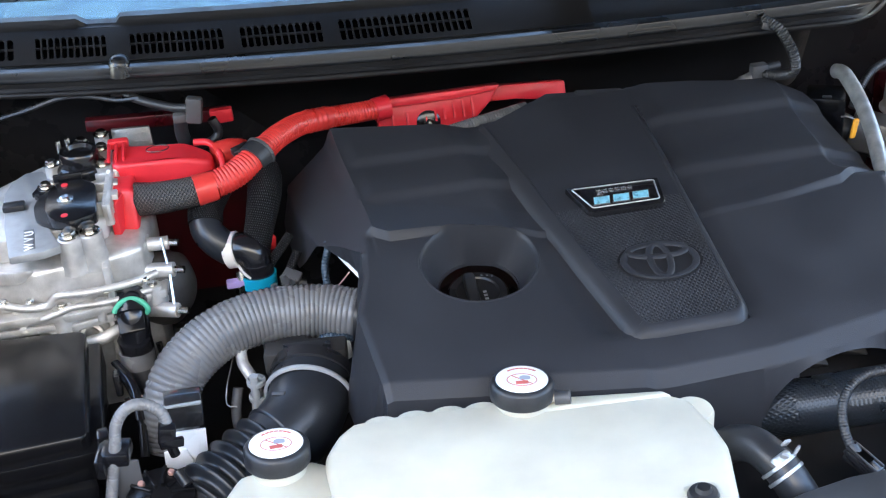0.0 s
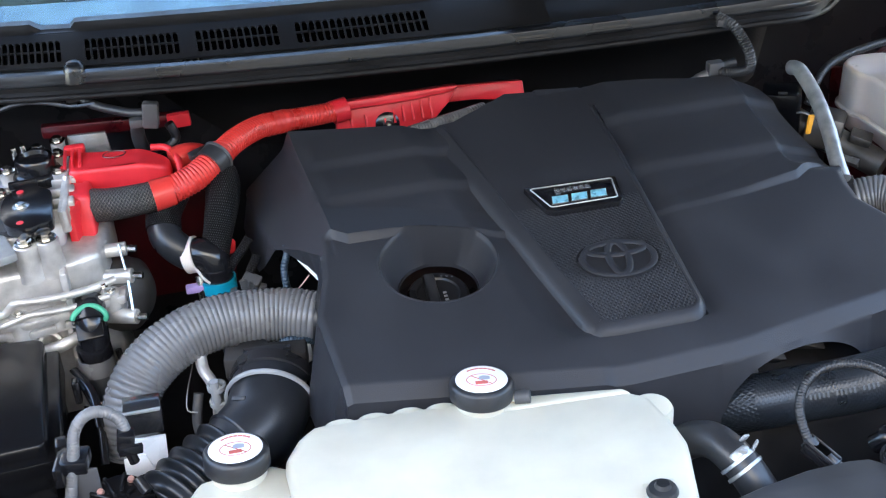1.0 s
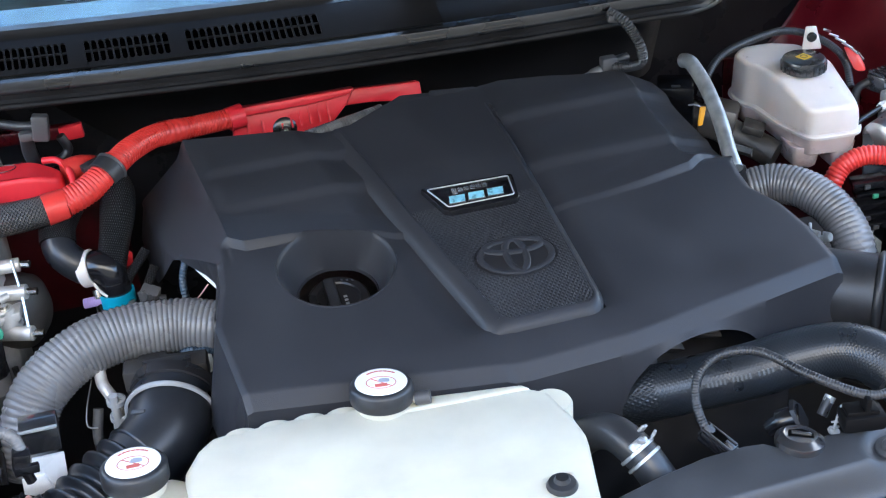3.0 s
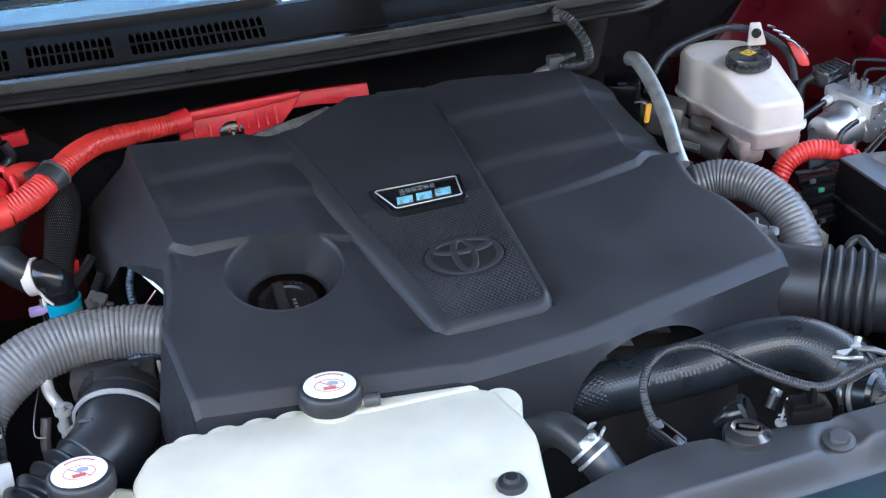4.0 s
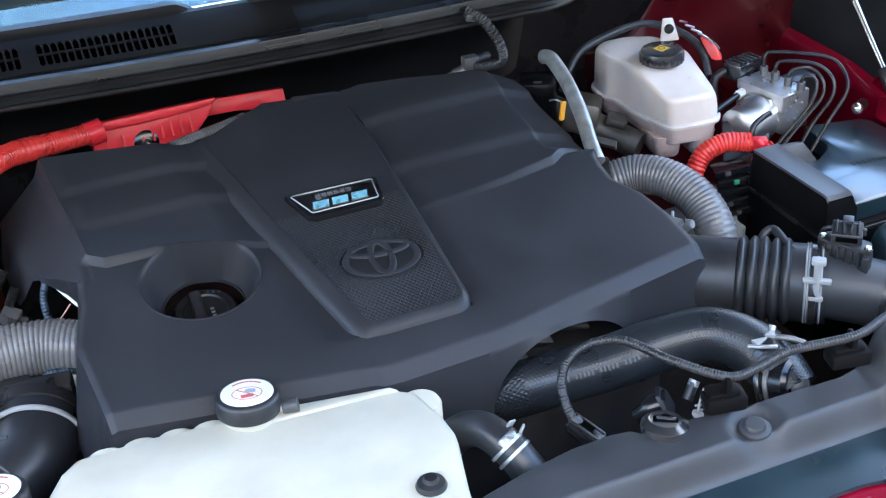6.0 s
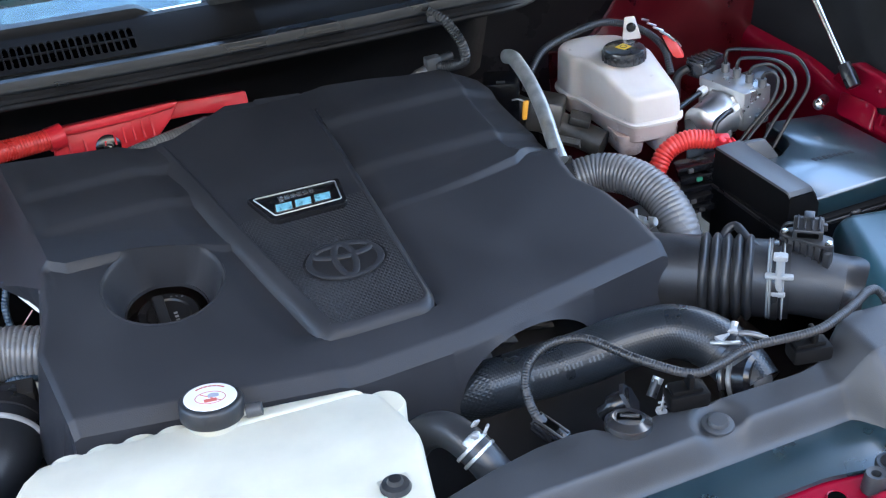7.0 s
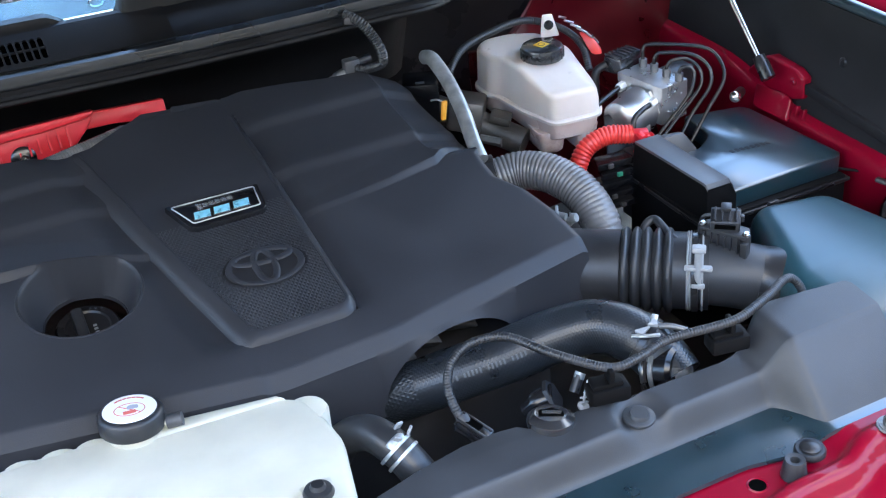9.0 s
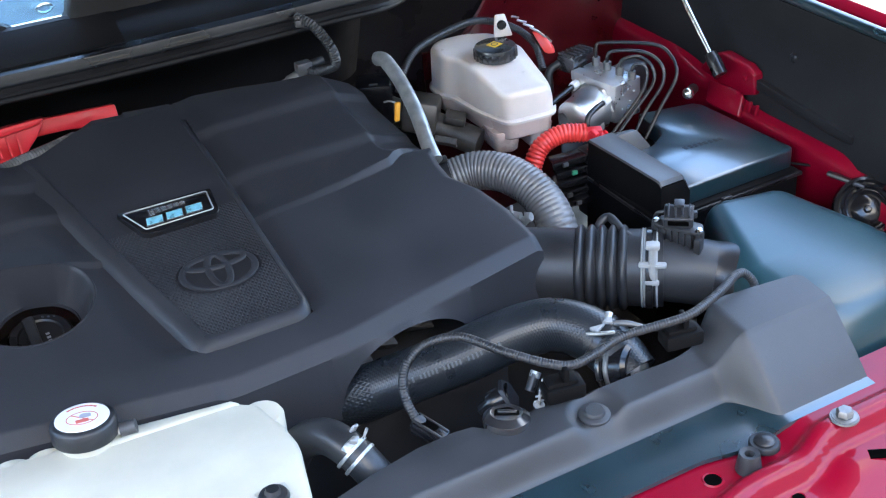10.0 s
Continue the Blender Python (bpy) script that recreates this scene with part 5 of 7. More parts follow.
hvb = thing("high_voltage_plug", (-0.59, 0.28, 1.15), "pink-red high-voltage plug and cover on the inverter", "high-voltage plug")
part("plug", hull([(-0.606, 0.282, 1.150), (-0.574, 0.272, 1.150), (-0.606, 0.232, 1.158), (-0.577, 0.222, 1.158), (-0.606, 0.290, 1.212), (-0.574, 0.280, 1.212), (-0.608, 0.252, 1.212), (-0.578, 0.243, 1.212)], 0.005, 3), "red", hvb)
part("plug_rib", rbox((0.010, 0.075, 0.060), 0.002, pose(-0.592, 0.256, 1.178, 0, 0, -17)), "red", hvb)
HC = [(-0.606, 0.292), (-0.510, 0.282), (-0.476, 0.288), (-0.474, 0.318), (-0.500, 0.333), (-0.575, 0.345), (-0.606, 0.352)]
part("cover", stack([(HC, 1.165, 0.0), (HC, lambda x, y: 1.215 - 0.010 * ease(-0.52, -0.475, x), 0.004)], 0.012, 0.007), "red", hvb)
for k in range(3):
    part("latch_rib", hull([(-0.607 + 0.009 * k, 0.352, 1.224), (-0.603 + 0.009 * k, 0.352, 1.224), (-0.607 + 0.009 * k, 0.302, 1.222), (-0.603 + 0.009 * k, 0.302, 1.222), (-0.607 + 0.009 * k, 0.352, 1.228), (-0.603 + 0.009 * k, 0.352, 1.228), (-0.607 + 0.009 * k, 0.310, 1.226), (-0.603 + 0.009 * k, 0.310, 1.226)], 0.001), "red", hvb)
part("latch_top", rbox((0.026, 0.012, 0.012), 0.003, pose(-0.594, 0.352, 1.224)), "red", hvb)
part("rim_band", tube([(-0.500, 0.335, 1.219), (-0.482, 0.328, 1.219), (-0.470, 0.308, 1.212), (-0.468, 0.29, 1.195), (-0.468, 0.285, 1.165)], 0.0045, 0.004, 10), "red", hvb)
part("mark_ring", tube([(-0.545 + 0.014 * math.cos(a), 0.318 + 0.009 * math.sin(a), 1.2255 - 0.0) for a in np.linspace(0, 2 * math.pi, 25)], 0.0007, 0.002, 6, caps=False), "paintshade", hvb)
part("tail", tube([(-0.478, 0.318, 1.205), (-0.455, 0.325, 1.205), (-0.435, 0.335, 1.19), (-0.43, 0.34, 1.15)], 0.016, 0.005, 16), "orange", hvb)
strip = thing("cross_brace", (-0.53, 0.43, 1.2), "orange-red cable channel along the firewall", "cable channel")
part("channel", hull([(-0.64, 0.44, 1.205), (-0.452, 0.425, 1.201), (-0.64, 0.44, 1.222), (-0.452, 0.425, 1.218), (-0.64, 0.455, 1.205), (-0.452, 0.44, 1.201), (-0.64, 0.455, 1.222), (-0.452, 0.44, 1.218)], 0.002), "paintshade", strip)
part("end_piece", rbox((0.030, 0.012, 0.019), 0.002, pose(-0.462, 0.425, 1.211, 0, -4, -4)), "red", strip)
part("red_sheet", thicken(sweep_rows([[(x, 0.505, z) for z in (0.90, 1.0, 1.09)] for x in np.linspace(-0.60, -0.42, 6)]), 0.003), "paintshade", strip)
gbox = thing("metal_bracket", (-0.58, 0.4, 1.18), "bare metal bracket plate behind the red plug", "bracket")
part("plate", hull([(-0.605, 0.392, 1.190), (-0.552, 0.388, 1.186), (-0.605, 0.40, 1.222), (-0.556, 0.396, 1.222), (-0.605, 0.398, 1.190), (-0.552, 0.394, 1.186), (-0.605, 0.406, 1.222), (-0.556, 0.402, 1.222)], 0.0012), "aludark", gbox)

# ---- inverter ----
inv = thing("inverter", (-0.66, 0.23, 1.0), "cast aluminium inverter housing with bolts and a black round cover", "inverter")
part("lid", prism([(-0.80, 0.195), (-0.715, 0.190), (-0.63, 0.203), (-0.612, 0.215), (-0.606, 0.30), (-0.615, 0.39), (-0.66, 0.40), (-0.70, 0.375), (-0.745, 0.335), (-0.80, 0.32)], 1.165, 1.196, 0.005), "alu", inv)
part("raised_panel", prism([(-0.729, 0.223), (-0.736, 0.308), (-0.729, 0.338), (-0.714, 0.358), (-0.693, 0.357), (-0.680, 0.328), (-0.683, 0.264), (-0.677, 0.207), (-0.660, 0.155), (-0.679, 0.147), (-0.717, 0.145)], 1.188, 1.1985, 0.002), "aluplate", inv)
part("body", prism([(-0.80, 0.165), (-0.72, 0.165), (-0.70, 0.160), (-0.610, 0.172), (-0.575, 0.185), (-0.56, 0.30), (-0.62, 0.34), (-0.80, 0.34)], 1.11, 1.166, 0.008, seg=3), "alu", inv)
part("flange_upper", prism([(-0.82, 0.150), (-0.70, 0.150), (-0.665, 0.143), (-0.60, 0.157), (-0.555, 0.168), (-0.55, 0.21), (-0.60, 0.30), (-0.82, 0.32)], 1.100, 1.112, 0.003), "alu", inv)
part("flange_lower", prism([(-0.82, 0.152), (-0.70, 0.152), (-0.665, 0.145), (-0.60, 0.159), (-0.557, 0.170), (-0.55, 0.21), (-0.60, 0.30), (-0.82, 0.32)], 1.086, 1.097, 0.003), "alu", inv)
part("lower_case", prism([(-0.82, 0.175), (-0.70, 0.172), (-0.61, 0.180), (-0.57, 0.19), (-0.57, 0.32), (-0.82, 0.32)], 0.95, 1.09, 0.006), "alu", inv)
part("side_ridge", rbox((0.012, 0.10, 0.030), 0.003, pose(-0.607, 0.265, 1.196, 0, 0, -2)), "alu", inv)
for k in range(3):
    part("side_pad", rbox((0.010, 0.016, 0.020), 0.002, pose(-0.600, 0.238 + 0.03 * k, 1.205)), "alu", inv)
for k in range(4):
    part("ridge_rib", rbox((0.024, 0.005, 0.016), 0.0015, pose(-0.612, 0.222 + 0.026 * k, 1.2035, 0, 0, -2)), "alu", inv)
part("ridge_wall", rbox((0.006, 0.115, 0.024), 0.002, pose(-0.6035, 0.262, 1.204, 0, 0, -2)), "alu", inv)
part("corner_lug", lathe([(0, 0.010), (0.008, 0.010), (0.0105, 0.006), (0.012, -0.02), (0, -0.02)], 20, pose(-0.600, 0.302, 1.206)), "alu", inv)
part("terminal_box", prism([(-0.606, 0.195), (-0.575, 0.190), (-0.565, 0.225), (-0.598, 0.232)], 1.10, 1.160, 0.004), "alu", inv)
for p, q, r in (((-0.60, 0.215, 1.150), (-0.546, 0.212, 1.150), 0.0085), ((-0.60, 0.20, 1.125), (-0.543, 0.184, 1.128), 0.009), ((-0.60, 0.18, 1.085), (-0.545, 0.155, 1.088), 0.009)):
    part("spigot", tube([p, q], r, 0.006, 18), "alu", inv)
    part("stud", tube([q, Vector(q) + Vector((0.012, -0.004, 0))], 0.0045, 0.003, 8), "steel", inv)
part("tie_rod", tube([(-0.553, 0.206, 1.160), (-0.549, 0.18, 1.128), (-0.549, 0.152, 1.085)], 0.0017, 0.01, 8), "steel", inv)
part("vertical_web", rbox((0.008, 0.02, 0.055), 0.002, pose(-0.617, 0.163, 1.135)), "alu", inv)
for bx_, by_ in ((-0.676, 0.158), (-0.572, 0.176)):
    part("boss", lathe([(0, 0.016), (0.011, 0.016), (0.014, 0.0), (0.014, -0.016), (0, -0.016)], 24, pose(bx_, by_, 1.100)), "alu", inv)
    bolt(inv, (bx_, by_, 1.116), size=0.8)
for bx_, by_ in ((-0.652, 0.175), (-0.628, 0.179)):
    part("tower", lathe([(0.009, 0.026), (0.0135, 0.024), (0.0145, 0.0), (0.017, -0.02), (0, -0.02)], 28, pose(bx_, by_, 1.172)), "alu", inv)
    bolt(inv, (bx_, by_, 1.198), size=1.35, mesh=BOLT)
for bx_, by_, bz_ in ((-0.678, 0.338, 1.214), (-0.642, 0.378, 1.22), (-0.617, 0.390, 1.222), (-0.617, 0.362, 1.216), (-0.615, 0.322, 1.212), (-0.685, 0.300, 1.203)):
    part("column", lathe([(0, 0.0), (0.009, 0.0), (0.010, -0.04), (0, -0.04)], 20, pose(bx_, by_, bz_)), "alu", inv)
    bolt(inv, (bx_, by_, bz_), size=1.15)
rc = part("round_cover", prism(rounded([(-0.679, 0.241), (-0.676, 0.264), (-0.666, 0.279), (-0.644, 0.287), (-0.621, 0.264), (-0.617, 0.187), (-0.629, 0.183), (-0.640, 0.177), (-0.651, 0.176), (-0.669, 0.188), (-0.678, 0.211)], 0.010), 1.203, 1.2165, 0.003), "gloss", inv, "glossy black domed cover")
part("cover_base", prism(rounded([(-0.696, 0.251), (-0.691, 0.275), (-0.679, 0.290), (-0.646, 0.312), (-0.623, 0.288), (-0.620, 0.204), (-0.632, 0.201), (-0.643, 0.192), (-0.662, 0.193), (-0.682, 0.204), (-0.692, 0.219)], 0.010), 1.197, 1.204, 0.002), "black", rc)
part("cover_lip", rbox((0.034, 0.006, 0.010), 0.002, pose(-0.655, 0.287, 1.219, 0, 0, 2)), "gloss", rc)
for rx_, ry_ in ((-0.658, 0.271), (-0.654, 0.192)):
    part("red_dot", lathe([(0, 0.0016), (0.0040, 0.0014), (0.0046, 0.0)], 16, pose(rx_, ry_, 1.216)), "red", rc)
part("cover_bolt", hexbolt(0.0058, 0.005, 1.7), "steel", rc, at=Matrix.Translation((-0.655, 0.232, 1.2165)))
part("rear_cover", lathe([(0, 0.012), (0.016, 0.012), (0.018, 0.017), (0.0225, 0.017), (0.025, 0.013), (0.0255, 0.0), (0.029, -0.002), (0.0305, -0.006), (0.0305, -0.03)], 40, pose(-0.643, 0.34, 1.212)), "gloss", inv, "glossy black round cover")
for bx_, by_, bz_ in ((-0.668, 0.362, 1.222), (-0.657, 0.366, 1.222)):
    part("cover_pin", lathe([(0, 0.012), (0.003, 0.012), (0.0036, 0.010), (0.0036, -0.01)], 12, pose(bx_, by_, bz_)), "steel", inv)
part("cover_ear", prism(rounded([(-0.702, 0.285), (-0.690, 0.318), (-0.664, 0.318), (-0.664, 0.300), (-0.680, 0.282)], 0.005), 1.197, 1.203, 0.001), "gloss", inv)
part("sensor_tab", rbox((0.026, 0.016, 0.008), 0.002, pose(-0.72, 0.262, 1.202)), "black", inv)
part("sensor_eye", lathe([(0.003, 0.004), (0.008, 0.004), (0.009, 0)], 20, pose(-0.689, 0.283, 1.199)), "black", inv)
part("round_boss", lathe([(0.008, 0.004), (0.010, 0.006), (0.014, 0.006), (0.016, 0.0), (0.016, -0.02)], 28, toward((-0.652, 0.170, 1.062), (0.1, -0.8, 0.5))), "alu", inv)
for k in range(4):
    part("case_rib", rbox((0.007, 0.02, 0.09), 0.002, pose(-0.76 + 0.045 * k, 0.168, 1.04, -8)), "alu", inv)
part("boss_rib", tube([(-0.631, 0.158, 1.118), (-0.634, 0.155, 1.091)], 0.0065, 0.004, 14), "alu", inv)
part("curved_pad", hull([(-0.745, 0.156, 1.177), (-0.749, 0.175, 1.166), (-0.694, 0.156, 1.171), (-0.697, 0.175, 1.160), (-0.712, 0.156, 1.155), (-0.716, 0.175, 1.144), (-0.749, 0.156, 1.158), (-0.754, 0.175, 1.147)], 0.006, 3), "alu", inv)
part("lower_web", hull([(-0.734, 0.165, 1.117), (-0.723, 0.165, 1.116), (-0.728, 0.150, 1.091), (-0.717, 0.150, 1.090), (-0.740, 0.190, 1.102), (-0.729, 0.190, 1.101), (-0.735, 0.180, 1.072), (-0.724, 0.180, 1.071)], 0.003), "alu", inv)
part("lower_web", hull([(-0.718, 0.165, 1.114), (-0.711, 0.165, 1.114), (-0.711, 0.150, 1.088), (-0.705, 0.150, 1.088), (-0.723, 0.190, 1.099), (-0.716, 0.190, 1.099), (-0.718, 0.180, 1.069), (-0.711, 0.180, 1.069)], 0.003), "alu", inv)
part("lower_web", hull([(-0.702, 0.165, 1.111), (-0.692, 0.165, 1.110), (-0.696, 0.150, 1.085), (-0.686, 0.150, 1.084), (-0.707, 0.190, 1.096), (-0.697, 0.190, 1.095), (-0.702, 0.180, 1.066), (-0.692, 0.180, 1.065)], 0.003), "alu", inv)
bolt(inv, (-0.737, 0.150, 1.138), (0, -0.3, 1), 0.6)
bolt(inv, (-0.708, 0.150, 1.134), (0, -0.3, 1), 0.6)
bolt(inv, (-0.646, 0.150, 1.134), (0, -0.3, 1), 0.6)
bolt(inv, (-0.622, 0.152, 1.132), (0, -0.3, 1), 0.6)
bolt(inv, (-0.576, 0.160, 1.134), (0, -0.3, 1), 0.6)
part("flange_lip", tube([(-0.78, 0.150, 1.136), (-0.741, 0.150, 1.134), (-0.716, 0.150, 1.1255), (-0.692, 0.150, 1.1245), (-0.683, 0.149, 1.131), (-0.674, 0.148, 1.1375), (-0.645, 0.150, 1.1345), (-0.617, 0.153, 1.134), (-0.586, 0.160, 1.134), (-0.562, 0.168, 1.136)], 0.0048, 0.004, 12), "alu", inv)
part("flange_lip", tube([(-0.70, 0.149, 1.108), (-0.674, 0.147, 1.116), (-0.660, 0.148, 1.119), (-0.62, 0.153, 1.116), (-0.572, 0.164, 1.117)], 0.0040, 0.004, 12), "alu", inv)
part("lower_pipe", tube([(-0.668, 0.160, 1.06), (-0.640, 0.150, 1.068), (-0.618, 0.158, 1.072), (-0.60, 0.17, 1.07)], 0.0075, 0.005, 14), "alu", inv)
part("drain_slot", rbox((0.010, 0.004, 0.018), 0.002, pose(-0.706, 0.163, 1.066)), "dark", inv)
part("end_bell", lathe([(0, 0.012), (0.03, 0.008), (0.045, -0.006), (0.048, -0.03), (0, -0.03)], 36, toward((-0.545, 0.21, 1.085), (0.8, -0.5, 0.1))), "castdark", inv)
tx = bpy.data.curves.new("phase_letters", "FONT")
tx.body, tx.size, tx.extrude = "W V U", 0.0155, 0.0006
tob = new("phase_letters", tx)
tx.materials.append(M["label"])
dg = bpy.context.evaluated_depsgraph_get()
tme = bpy.data.meshes.new_from_object(tob.evaluated_get(dg))
bpy.data.objects.remove(tob)
part("letter_field", prism([(-0.705, 0.204), (-0.693, 0.204), (-0.688, 0.156), (-0.701, 0.156)], 1.195, 1.1990, 0.0005), "aludark", inv)
part("phase_letters", tme, "", inv, "raised letters W V U", pose(-0.690, 0.154, 1.1992, 0, 0, 93.8))

sens = thing("coolant_sensor_hose", (-0.6, 0.17, 1.0), "black hose end with a green seal on the inverter", "hose")
part("green_seal", tube([(-0.597 + 0.0195 * math.cos(a), 0.146 - 0.010 * math.cos(a) ** 2, 1.108 + 0.0115 * math.sin(a)) for a in np.linspace(-0.5, 3.0, 15)], 0.0033, 0.003, 10), "green", sens, "green rubber seal")
part("elbow", tube([(-0.597, 0.170, 1.106), (-0.597, 0.156, 1.106), (-0.597, 0.143, 1.096), (-0.598, 0.137, 1.076), (-0.600, 0.133, 1.045)], 0.0185, 0.003, 26), "gloss", sens)
part("rim", lathe([(0.0185, -0.003), (0.0215, -0.002), (0.0215, 0.002), (0.0185, 0.003)], 30, toward((-0.5975, 0.146, 1.100), (0, -0.75, -0.65))), "gloss", sens)
part("flat_face", rbox((0.031, 0.026, 0.006), 0.002, pose(-0.5985, 0.129, 1.098, 36, -4, 0)), "boxgloss", sens)
part("hex_cuff", lathe([(0.0, 0.010), (0.0195, 0.010), (0.0205, 0.008), (0.0205, -0.012), (0, -0.012)], 10, pose(-0.5995, 0.133, 1.066, 12)), "gloss", sens)
part("collar", tube([(-0.600, 0.134, 1.056), (-0.600, 0.131, 1.036)], 0.0212, 0.004, 26), "grey", sens, "grey clamp collar")
part("hose", tube([(-0.600, 0.133, 1.042), (-0.598, 0.125, 1.02), (-0.592, 0.110, 0.98)], 0.0190, 0.005, 22), "rubber", sens)
part("loom", tube([(-0.575, 0.15, 1.05), (-0.572, 0.143, 1.02), (-0.575, 0.138, 0.98)], 0.004, 0.004, 10), "knit", sens)

# ---- passenger-side fuse box and small fittings ----
fbl = thing("fuse_box", (-0.72, 0.02, 0.95), "glossy black fuse box with a ridged lid", "fuse box", "fuse boxes")
part("lid", prism([(-0.95, 0.150), (-0.66, 0.123), (-0.650, 0.118), (-0.640, -0.070), (-0.645, -0.079), (-0.95, -0.098)], 1.072, 1.103, 0.006, seg=3), "boxgloss", fbl)
part("lid_skirt", prism([(-0.95, 0.150), (-0.636, 0.118), (-0.628, -0.085), (-0.95, -0.108)], 1.05, 1.085, 0.003), "boxgloss", fbl)
part("box", prism([(-0.95, 0.14), (-0.642, 0.11), (-0.640, -0.085), (-0.95, -0.10)], 0.88, 1.055, 0.004), "boxgloss", fbl)
part("ledge", prism([(-0.95, -0.09), (-0.640, -0.074), (-0.638, -0.125), (-0.95, -0.16)], 0.98, 1.040, 0.005), "boxgloss", fbl)
part("latch", rbox((0.012, 0.018, 0.05), 0.002, pose(-0.628, -0.065, 1.068, 0, 0, 6)), "gloss", fbl)
part("ridge", rbox((0.10, 0.006, 0.005), 0.002, pose(-0.70, -0.122, 1.042, 0, 0, 6)), "gloss", fbl)
for k in range(2):
    part("side_clip", rbox((0.008, 0.014, 0.03), 0.002, pose(-0.622, 0.08 - 0.10 * k, 1.05)), "satin", fbl)
for k, (a, b) in enumerate((((-0.625, 0.11, 1.06), (-0.60, 0.03, 1.03)), ((-0.618, 0.10, 1.05), (-0.60, 0.0, 1.0)))):
    part("strap", tube([a, Vector(a).lerp(Vector(b), 0.5) + Vector((0.008, 0, 0.006)), b], 0.005, 0.006, 8, flat=0.4), "gloss", fbl)
lowbits = thing("metal_stay", (-0.605, 0.06, 0.98), "small bright steel stay deep beside the fuse box", "bracket")
for k in range(2):
    part("stay", rbox((0.006, 0.022, 0.002), 0.0006, pose(-0.612 + 0.016 * k, 0.075, 1.02, 30, 10, 40)), "steel", lowbits)

vac = thing("vacuum_hose", (-0.6, -0.09, 1.05), "thin grey corrugated hose looping into a black valve", "hose")
part("hose", tube([(-0.630, -0.126, 1.030), (-0.620, -0.110, 1.07), (-0.613, -0.100, 1.098), (-0.608, -0.090, 1.119), (-0.595, -0.083, 1.1315), (-0.578, -0.080, 1.1305), (-0.563, -0.085, 1.121), (-0.558, -0.093, 1.106)], ribs(0.0064, 0.0034, 0.0005), 0.0009, 16), "grey", vac)
part("clip", rbox((0.030, 0.030, 0.016), 0.003, pose(-0.614, -0.096, 1.088, 0, 0, -8)), "gloss", vac)
part("clip_jaw", rbox((0.010, 0.034, 0.024), 0.003, pose(-0.628, -0.100, 1.084, 0, 0, -8)), "gloss", vac)
part("valve", rbox((0.018, 0.018, 0.022), 0.003, pose(-0.560, -0.096, 1.102, 0, 10, 0)), "gloss", vac)
part("valve_stem", tube([(-0.560, -0.096, 1.094), (-0.556, -0.098, 1.074)], 0.0055, 0.003, 12), "gloss", vac)
part("valve_fin", rbox((0.024, 0.006, 0.010), 0.001, pose(-0.556, -0.106, 1.096, 0, 10, 15)), "gloss", vac)
part("bracket_plate", rbox((0.028, 0.004, 0.09), 0.0015, pose(-0.606, -0.108, 1.04, 0, 0, -6)), "greyclip", vac, "grey metal bracket")
brk = thing("relay_bracket", (-0.54, -0.08, 1.0), "white bracket with a black relay on it", "relay")
part("relay", hull([(-0.564, -0.050, 1.101), (-0.524, -0.050, 1.100), (-0.525, -0.050, 1.068), (-0.558, -0.050, 1.069), (-0.564, -0.020, 1.101), (-0.524, -0.020, 1.100), (-0.525, -0.020, 1.068), (-0.558, -0.020, 1.069)], 0.002), "satin", brk)
# pale strip painted as the highlight on the relay's top edge
part("relay_highlight", hull([(-0.564, -0.052, 1.101), (-0.524, -0.052, 1.101), (-0.525, -0.052, 1.098), (-0.564, -0.052, 1.099), (-0.564, -0.048, 1.101), (-0.524, -0.048, 1.101), (-0.525, -0.048, 1.098), (-0.564, -0.048, 1.099)], 0.0006), "print", brk)
part("plate", hull([(-0.558, -0.046, 1.061), (-0.525, -0.046, 1.060), (-0.527, -0.046, 1.031), (-0.539, -0.046, 1.017), (-0.566, -0.046, 1.020), (-0.558, -0.042, 1.061), (-0.525, -0.042, 1.060), (-0.527, -0.042, 1.031), (-0.539, -0.042, 1.017), (-0.566, -0.042, 1.020)], 0.001), "label", brk)
part("foot", hull([(-0.573, -0.049, 1.039), (-0.549, -0.049, 1.040), (-0.543, -0.049, 1.019), (-0.575, -0.049, 1.011), (-0.573, -0.045, 1.039), (-0.549, -0.045, 1.040), (-0.543, -0.045, 1.019), (-0.575, -0.045, 1.011)], 0.001), "label", brk)
part("plug", tube([(-0.556, -0.108, 1.060), (-0.548, -0.120, 1.050)], 0.0060, 0.003, 12), "black", brk)
motor = thing("pump_motor", (-0.58, -0.17, 0.98), "black ribbed pump cover with copper screws", "pump")
pmx = toward((-0.576, -0.122, 1.038), (0.05, -0.40, 0.9))
part("cover", lathe([(0, 0.012), (0.02, 0.012), (0.034, 0.006), (0.038, -0.004), (0.040, -0.03), (0, -0.03)], 40, pmx), "boxgloss", motor)
for k in range(10):
    a = 2 * math.pi * k / 10
    part("rib", rbox((0.024, 0.004, 0.006), 0.001, pmx @ pose(0.022 * math.cos(a), 0.022 * math.sin(a), 0.011, 0, 12, math.degrees(a))), "boxgloss", motor)
for x0, y0 in ((0.015, 0.022), (-0.017, 0.017), (0.004, -0.030)):
    part("screw", lathe([(0, 0.004), (0.003, 0.0035), (0.0042, 0.0)], 14, pmx @ pose(x0, y0, 0.012)), "copper", motor, "copper-coloured screw")

